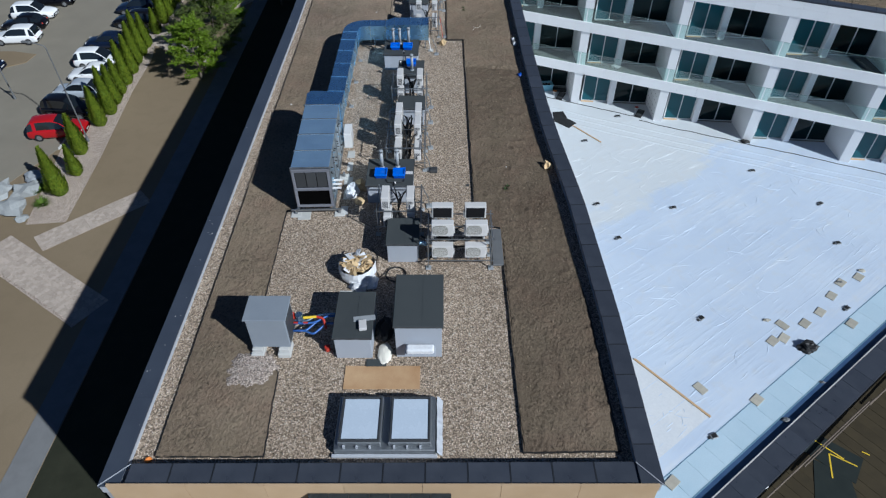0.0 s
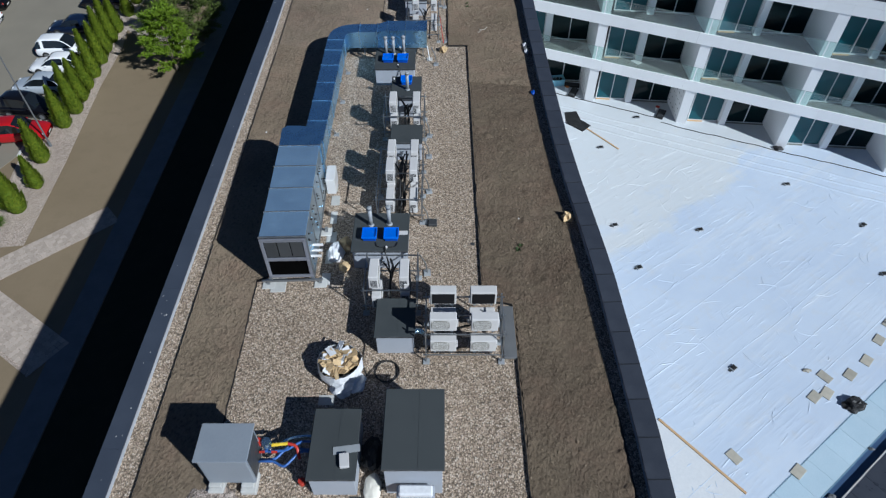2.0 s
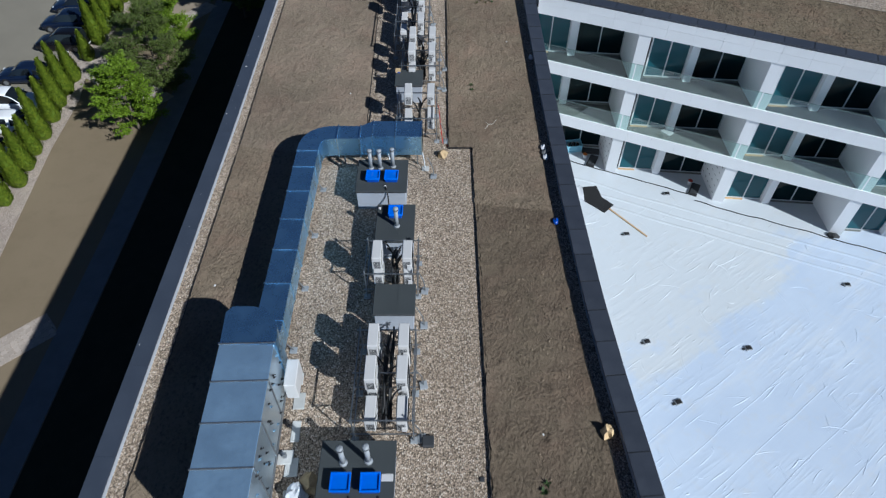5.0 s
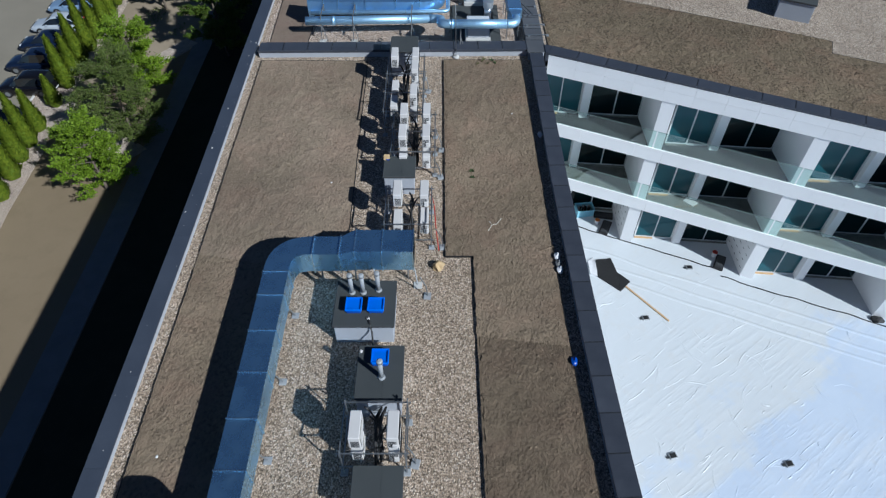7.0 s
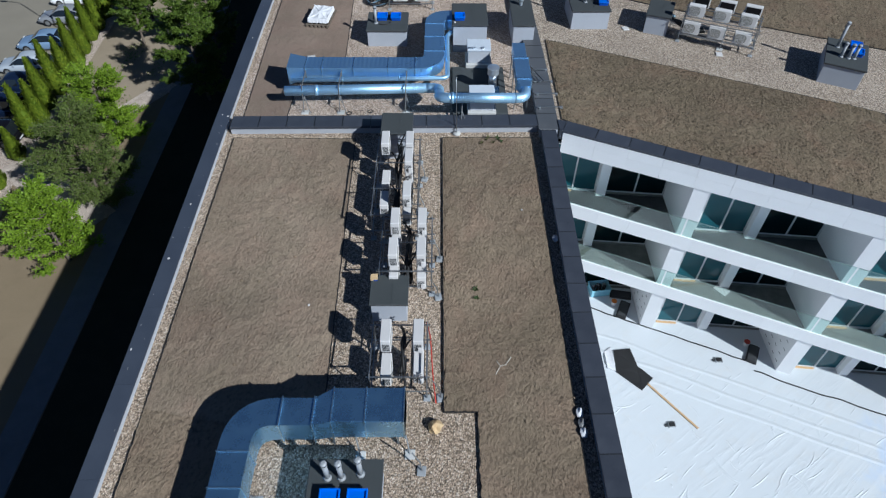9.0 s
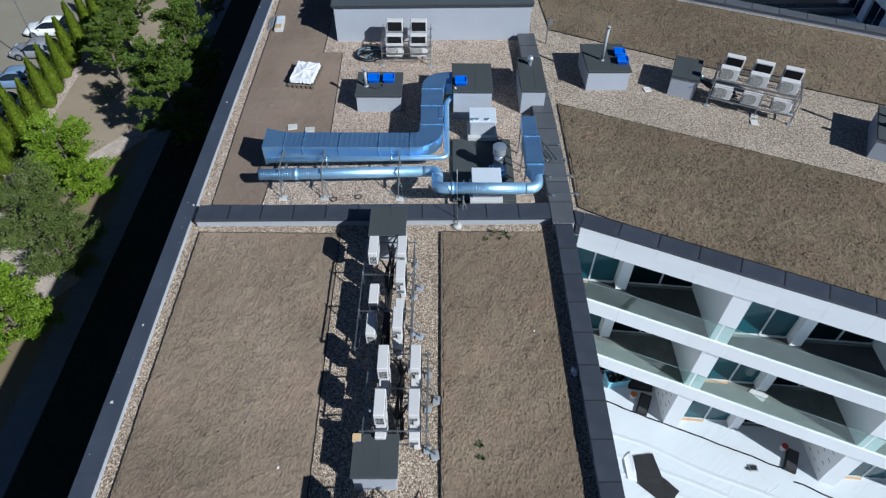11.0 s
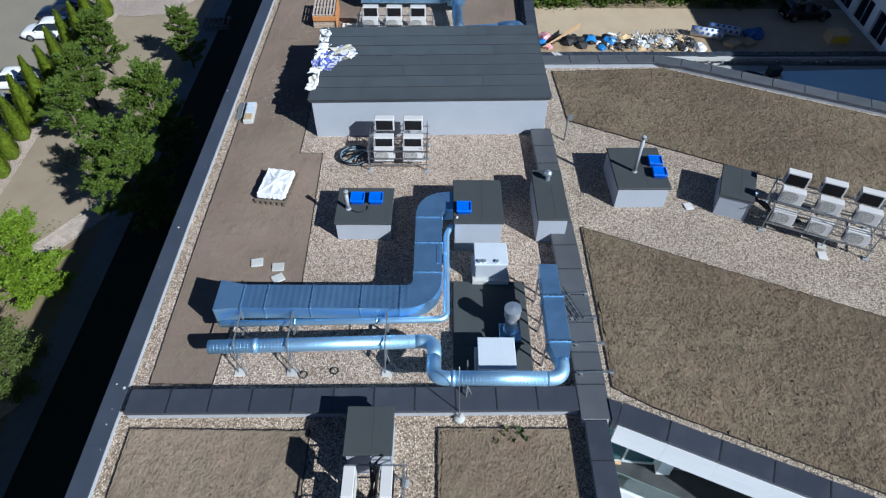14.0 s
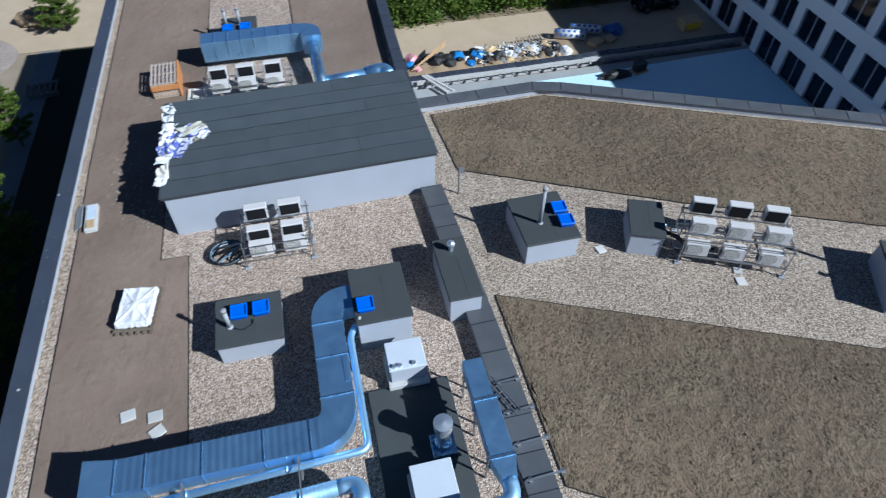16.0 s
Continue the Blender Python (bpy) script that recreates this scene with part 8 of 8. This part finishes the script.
street_lamp(-29.2, 43.8, 8.1, 1.2, 170)
street_lamp(-38.5, 50.5, 8.0, 1.4, 200)
street_lamp(-31.6, 79.6, 8.2, 1.2, 175)
rnd = random.Random(4)
for i, (x, y, s) in enumerate(((-30.95, 35.0, 1.2), (-31.0, 37.1, 1.0), (-32.9, 36.9, 1.05), (-32.8, 34.7, 1.15), (-34.7, 35.8, 1.2), (-29.9, 34.0, 0.45))):
    lump("boulder", (x, y, G), (s, s * 0.72, s * 0.5), M_BOULDER, "pale grey boulder at the parking area's edge", "boulder", i * 5.1, 0.55, 2, i * 40, "boulders")
for x, y, w in ((-29.2, 35.6, 0.8), (-30.0, 37.3, 0.9), (-29.9, 39.0, 0.6)):
    weed(x, y, G, 160, w, 0.5, M_LEAF, "low green shrub beside the conifers")
lump("sheeted_heap", (-30.9, 38.6, G), (0.9, 0.7, 0.5), M_PVC, "grey heap under a sheet behind the conifers", "heap", 9, 0.3)
t = thing("garden_bench", pose(-20.6, 97.3, G, 0, 0, 8), "dark slatted bench in the building's shade", "bench")
for i in range(6):
    part("slat", box(-1.2 + i * 0.42, -1.02 + i * 0.42, -0.9, 0.9, 0.42, 0.47), M_BARK, t)
for y in (-0.8, 0.8):
    part("leg", box(-1.1, 1.1, y - 0.05, y + 0.05, 0, 0.42), M_STEEL, t)

lump("sand_heap", (-23.0, 109.6, G), (1.7, 1.2, 0.9), M_SANDHEAP, "small heap of brown earth beyond the garden", "earth heap", 33, 0.3)

# ---- north grounds ----
sheet("track_sand", [(5.8, 92.0), (60, 92.2), (60, 101.0), (5.8, 101.0)], G + 0.03, M_DIRT, "sandy track beside the building site", "dirt track")


def hedge(x0, x1, y0, y1, h, n, seed):
    rnd2 = random.Random(seed)
    bm = BM()
    clumps = [(rnd2.uniform(x0, x1), rnd2.uniform(y0, y1), rnd2.uniform(0.4, h)) for i in range(int((x1 - x0) * (y1 - y0) * 1.6))]
    for i in range(n):
        cx, cy, cz = clumps[rnd2.randrange(len(clumps))]
        p = Vector((cx + rnd2.gauss(0, 0.45), cy + rnd2.gauss(0, 0.45), G + max(0.05, cz + rnd2.gauss(0, 0.4))))
        u = Vector((rnd2.gauss(0, 1), rnd2.gauss(0, 1), rnd2.gauss(0, 0.6))).normalized()
        w = u.cross(Vector((rnd2.gauss(0, 0.5), rnd2.gauss(0, 0.5), 1))).normalized()
        l = rnd2.uniform(0.10, 0.2)
        bm.faces.new([bm.verts.new(v) for v in (p - u * l, p + w * l * 0.55, p + u * l, p - w * l * 0.55)])
    return tagged(part("bushes", bm, M_LEAF_MID), "wild green bushes along the sandy track", "bushes", "", "stuff")


hedge(6.0, 34, 101.0, 107, 2.6, 38000, 3)
rnd = random.Random(51)
bm = BM()
bmesh.ops.create_grid(bm, x_segments=60, y_segments=12, size=1)
for v in bm.verts:
    k = 0.34 * max(0, 1 - v.co.y ** 2) * max(0, 1 - v.co.x ** 6) * (1 + 0.8 * noise.noise((v.co.x * 9, v.co.y * 2, 3)))
    v.co = Vector((16.2 + v.co.x * 7.8, 93.95 + v.co.y * 1.7, G + 0.035 + k))
tagged(part("sand_heap", bm, M_SANDHEAP, None, "", True), "low heap of brown sand under the rubbish", "sand", "", "stuff")
for i in range(58):
    f = i / 57
    x, y = 9.4 + f * 13.0 + rnd.uniform(-0.5, 0.5), 94.1 + rnd.uniform(-1.0, 0.9)
    mat, nm = [(M_BLACK, "black"), (M_BLUEBAG, "blue"), (M_BLACK, "black"), (M_BLACK, "black"), (M_PINK, "pink") if f < 0.1 else (M_FILM, "white")][rnd.randrange(5)] if f < 0.5 else [(M_FILM, "white"), (M_BLACK, "black"), (M_PVC, "grey"), (M_CARD, "brown")][rnd.randrange(4)]
    s = rnd.uniform(0.3, 0.62)
    lump("rubbish_bag", (x, y, G + 0.06 + 0.12 * math.cos((y - 94.1) * 1.4)), (s, s * rnd.uniform(0.7, 1), s * rnd.uniform(0.6, 0.9)), mat, "crumpled " + nm + " rubbish bag on the heap", "rubbish bag", i * 2.7, 0.35, 2, 0, "rubbish heap")
bm = BM()
for i in range(900):
    x, y = rnd.uniform(14.8, 22.3), 94.0 + rnd.gauss(0, 0.6)
    w, l = rnd.uniform(0.02, 0.11), rnd.uniform(0.06, 0.32)
    m = pose(x, y, G + rnd.uniform(0.1, 0.7), rnd.uniform(-60, 60), rnd.uniform(-60, 60), rnd.uniform(0, 180))
    vs = [bm.verts.new(m @ Vector(c)) for c in ((-w, -l, 0), (w, -l, 0), (w, l, 0.02), (-w, l, 0))]
    bm.faces.new(vs).material_index = rnd.choice((0, 0, 1, 1, 2, 3))
tagged(part("rubbish_scraps", bm, [M_FILM, M_PVC, M_BLACK, M_CARD]), "torn white film and scraps on the heap", "rubbish", "", "stuff")
for i in range(5):
    t = thing("plank", pose(8.9 + i * 0.12, 92.2 + i * 0.1, G + 0.9 + i * 0.02, 0, -6, 36 + i * 1.5), "long pale plank leaning on the heap", "plank", "planks")
    part("board", box(0, 4.3, -0.035, 0.035, 0, 0.03), M_PLY, t)
for x, w in ((20.0, 0), (20.6, 8), (21.2, -6)):
    t = thing("wire_trolley", pose(x, 95.2, G, 0, 0, w), "wire cage trolley beside the heap", "trolley", "trolleys")
    for i in range(7):
        part("bar", box(-0.9 + i * 0.3, -0.87 + i * 0.3, -0.5, 0.5, 0.75, 0.77), M_STEEL, t)
    for y in (-0.5, 0.5):
        for x2 in (-0.9, 0.9):
            part("leg", box(x2 - 0.02, x2 + 0.02, y - 0.02, y + 0.02, 0, 0.77), M_STEEL, t)
for x, y, a in ((24.2, 95.6, 20), (25.9, 96.2, 22)):
    t = thing("insulation_roll", pose(x, y, G + 0.03, 0, 0, -20), "white wrapped roll with blue print", "roll", "wrapped rolls")
    part("roll", tube([(-1.4, 0, 0.45), (1.4, 0, 0.45)], 0.44, 16), M_FILM, t, "", True)
    for i in range(5):
        for k in range(4):
            dot = part("print", cyl(BM(), (0, 0, 0.43), (0, 0, 0.452), 0.13, 12), M_BLUEPIPE, t, "round blue print")
            dot.matrix_basis = pose(-1.1 + i * 0.5 + 0.22 * (k % 2), 0, 0.45, -75 + k * 50, 0, 0)
for x, y in ((26.2, 94.2), (27.6, 94.4)):
    t = thing("cardboard_box", pose(x, y, G + 0.03, 0, 0, 30), "open brown cardboard box on the ground", "box")
    part("box_body", box(-0.6, 0.6, -0.5, 0.5, 0, 0.35, 0.01), M_CARD, t)
lump("blue_tarp", (28.6, 95.8, G + 0.03), (0.9, 0.7, 0.5), M_BLUEPIPE, "dark blue tarpaulin bundle on the ground", "tarpaulin", 71, 0.4)
t = thing("crate_pallet", pose(35.8, 95.0, G + 0.03), "wooden crate with a yellow panel", "crate")
part("crate_body", box(-0.9, 0.9, -0.7, 0.7, 0, 0.9, 0.02), M_CARD, t)
part("panel", box(-0.7, 0.7, -0.72, -0.705, 0.2, 0.8), M_YELLOW, t)
van = copy_thing(proto["black", True], pose(34.5, 99.3, G + 0.035, 0, 0, 4))
tagged(van, "black parked estate car in the shade beside the track")
# second courtyard with its kerb, sheeting and neighbour building
sheet("floor_second_court", [(5.8, 72.6), (60, 48.8), (60, 90.2), (9.0, 90.0), (5.8, 89.9)], -10.98, M_CONCRETE_FLOOR, "grey felt floor of a second courtyard deck", "roof deck", 0.5)
tarp_poly = [(18.5, 88.9), (25.0, 89.0), (38.5, 89.6), (38.5, 60.0), (26, 66.2), (22.5, 69)]
sheet("floor_second_sheet", tarp_poly, -10.94, M_SKYLIT_SHEET, "white sheeting on the second courtyard, blue skylight in its colour", "roof membrane", 0.03)
parapet("parapet_court", [(60, 92.0), (8.5, 91.35)], 0.6, "coping of the second courtyard", -10.55, 1.5, z0=-11.5)
for i in range(26):
    t = thing("drip_bracket", pose(10.2 + i * 1.15, 90.25 + i * 0.014, -10.95), "short steel bracket along the courtyard kerb", "bracket", "kerb brackets")
    part("plate", box(-0.1, 0.1, -0.14, 0.14, 0.0, 0.16, 0.02), M_STEEL, t)
part_rail = thing("kerb_rail", pose(0, 90.5, -10.95, 0, 0, 0.5), "pale rail along the second courtyard's kerb", "rail")
part("rail", box(9.0, 40, -0.06, 0.06, 0.0, 0.36, 0.01), M_CONCRETE, part_rail)
for x0, a in ((9.6, -62), (9.9, -58)):
    t = thing("steel_beam", pose(x0, 91.2, -10.5, 0, 0, a), "white steel channel leaning over the kerb", "beam")
    part("web", box(0, 3.2, -0.1, 0.1, 0, 0.03), M_WHITE, t)
    part("flange", box(0, 3.2, 0.1, 0.13, -0.05, 0.08), M_WHITE, t)
    part("flange", box(0, 3.2, -0.13, -0.1, -0.05, 0.08), M_WHITE, t)
lump("black_sack", (25.3, 88.0, -10.94), (1.3, 0.45, 0.4), M_BLACK, "heap of black plastic on the sheeting", "sack", 81, 0.5)
t = thing("tool_crate", pose(27.6, 88.5, -10.94, 0, 0, 15), "dark tool crate on a wooden board", "crate")
part("board", box(-0.7, 0.7, -0.5, 0.5, 0, 0.06), M_PLY, t)
part("crate_body", box(-0.5, 0.5, -0.35, 0.35, 0.06, 0.75, 0.04), M_BLACK, t)
part("lid", box(-0.52, 0.52, -0.37, 0.37, 0.752, 0.8, 0.02), M_DARKTRIM, t)

far = thing("building_far", Matrix(), "white neighbour building with rows of dark windows", "building", "", "structure")
FX, FY0, FY1, FTOP = 38.6, 61.5, 112.0, 1.62
part("core", box(FX + 0.35, FX + 14, FY0, FY1, G, FTOP, 0.0), M_FACADE, far)
part("roof", box(FX + 0.36, FX + 14.1, FY0 - 0.1, FY1 + 0.1, FTOP, FTOP + 0.3, 0.02), M_COPING, far)
step = 3.35
zs = [(-10.95 + k * 3.5, -10.95 + k * 3.5 + 2.35) for k in range(4)]
for z0, z1 in zs:
    part("band", box(FX, FX + 0.34, FY0, FY1, z1, min(z1 + 1.14, FTOP + 0.36)), M_FACADE, far)
    for i in range(15):
        y = FY0 + 0.4 + i * step
        if y + step > FY1:
            break
        part("pier", box(FX + 0.01, FX + 0.34, y, y + 0.92, z0, z1), M_FACADE, far)
        w = part("window", box(FX + 0.20, FX + 0.30, y + 0.92, y + 0.98, z0, z1), M_FRAME, far)
        bm = BM()
        bx(bm, FX + 0.25, FX + 0.27, y + 0.99, y + 2.10, z0, z1)
        part("pane", bm, M_WINDOW_NAVY, w, "dark glass")
        part("mullion", box(FX + 0.2, FX + 0.3, y + 2.11, y + 2.17, z0, z1), M_FRAME, w)
        part("pane", box(FX + 0.25, FX + 0.27, y + 2.18, y + step - 0.01, z0, z1), M_WINDOW_NAVY, w, "dark glass")
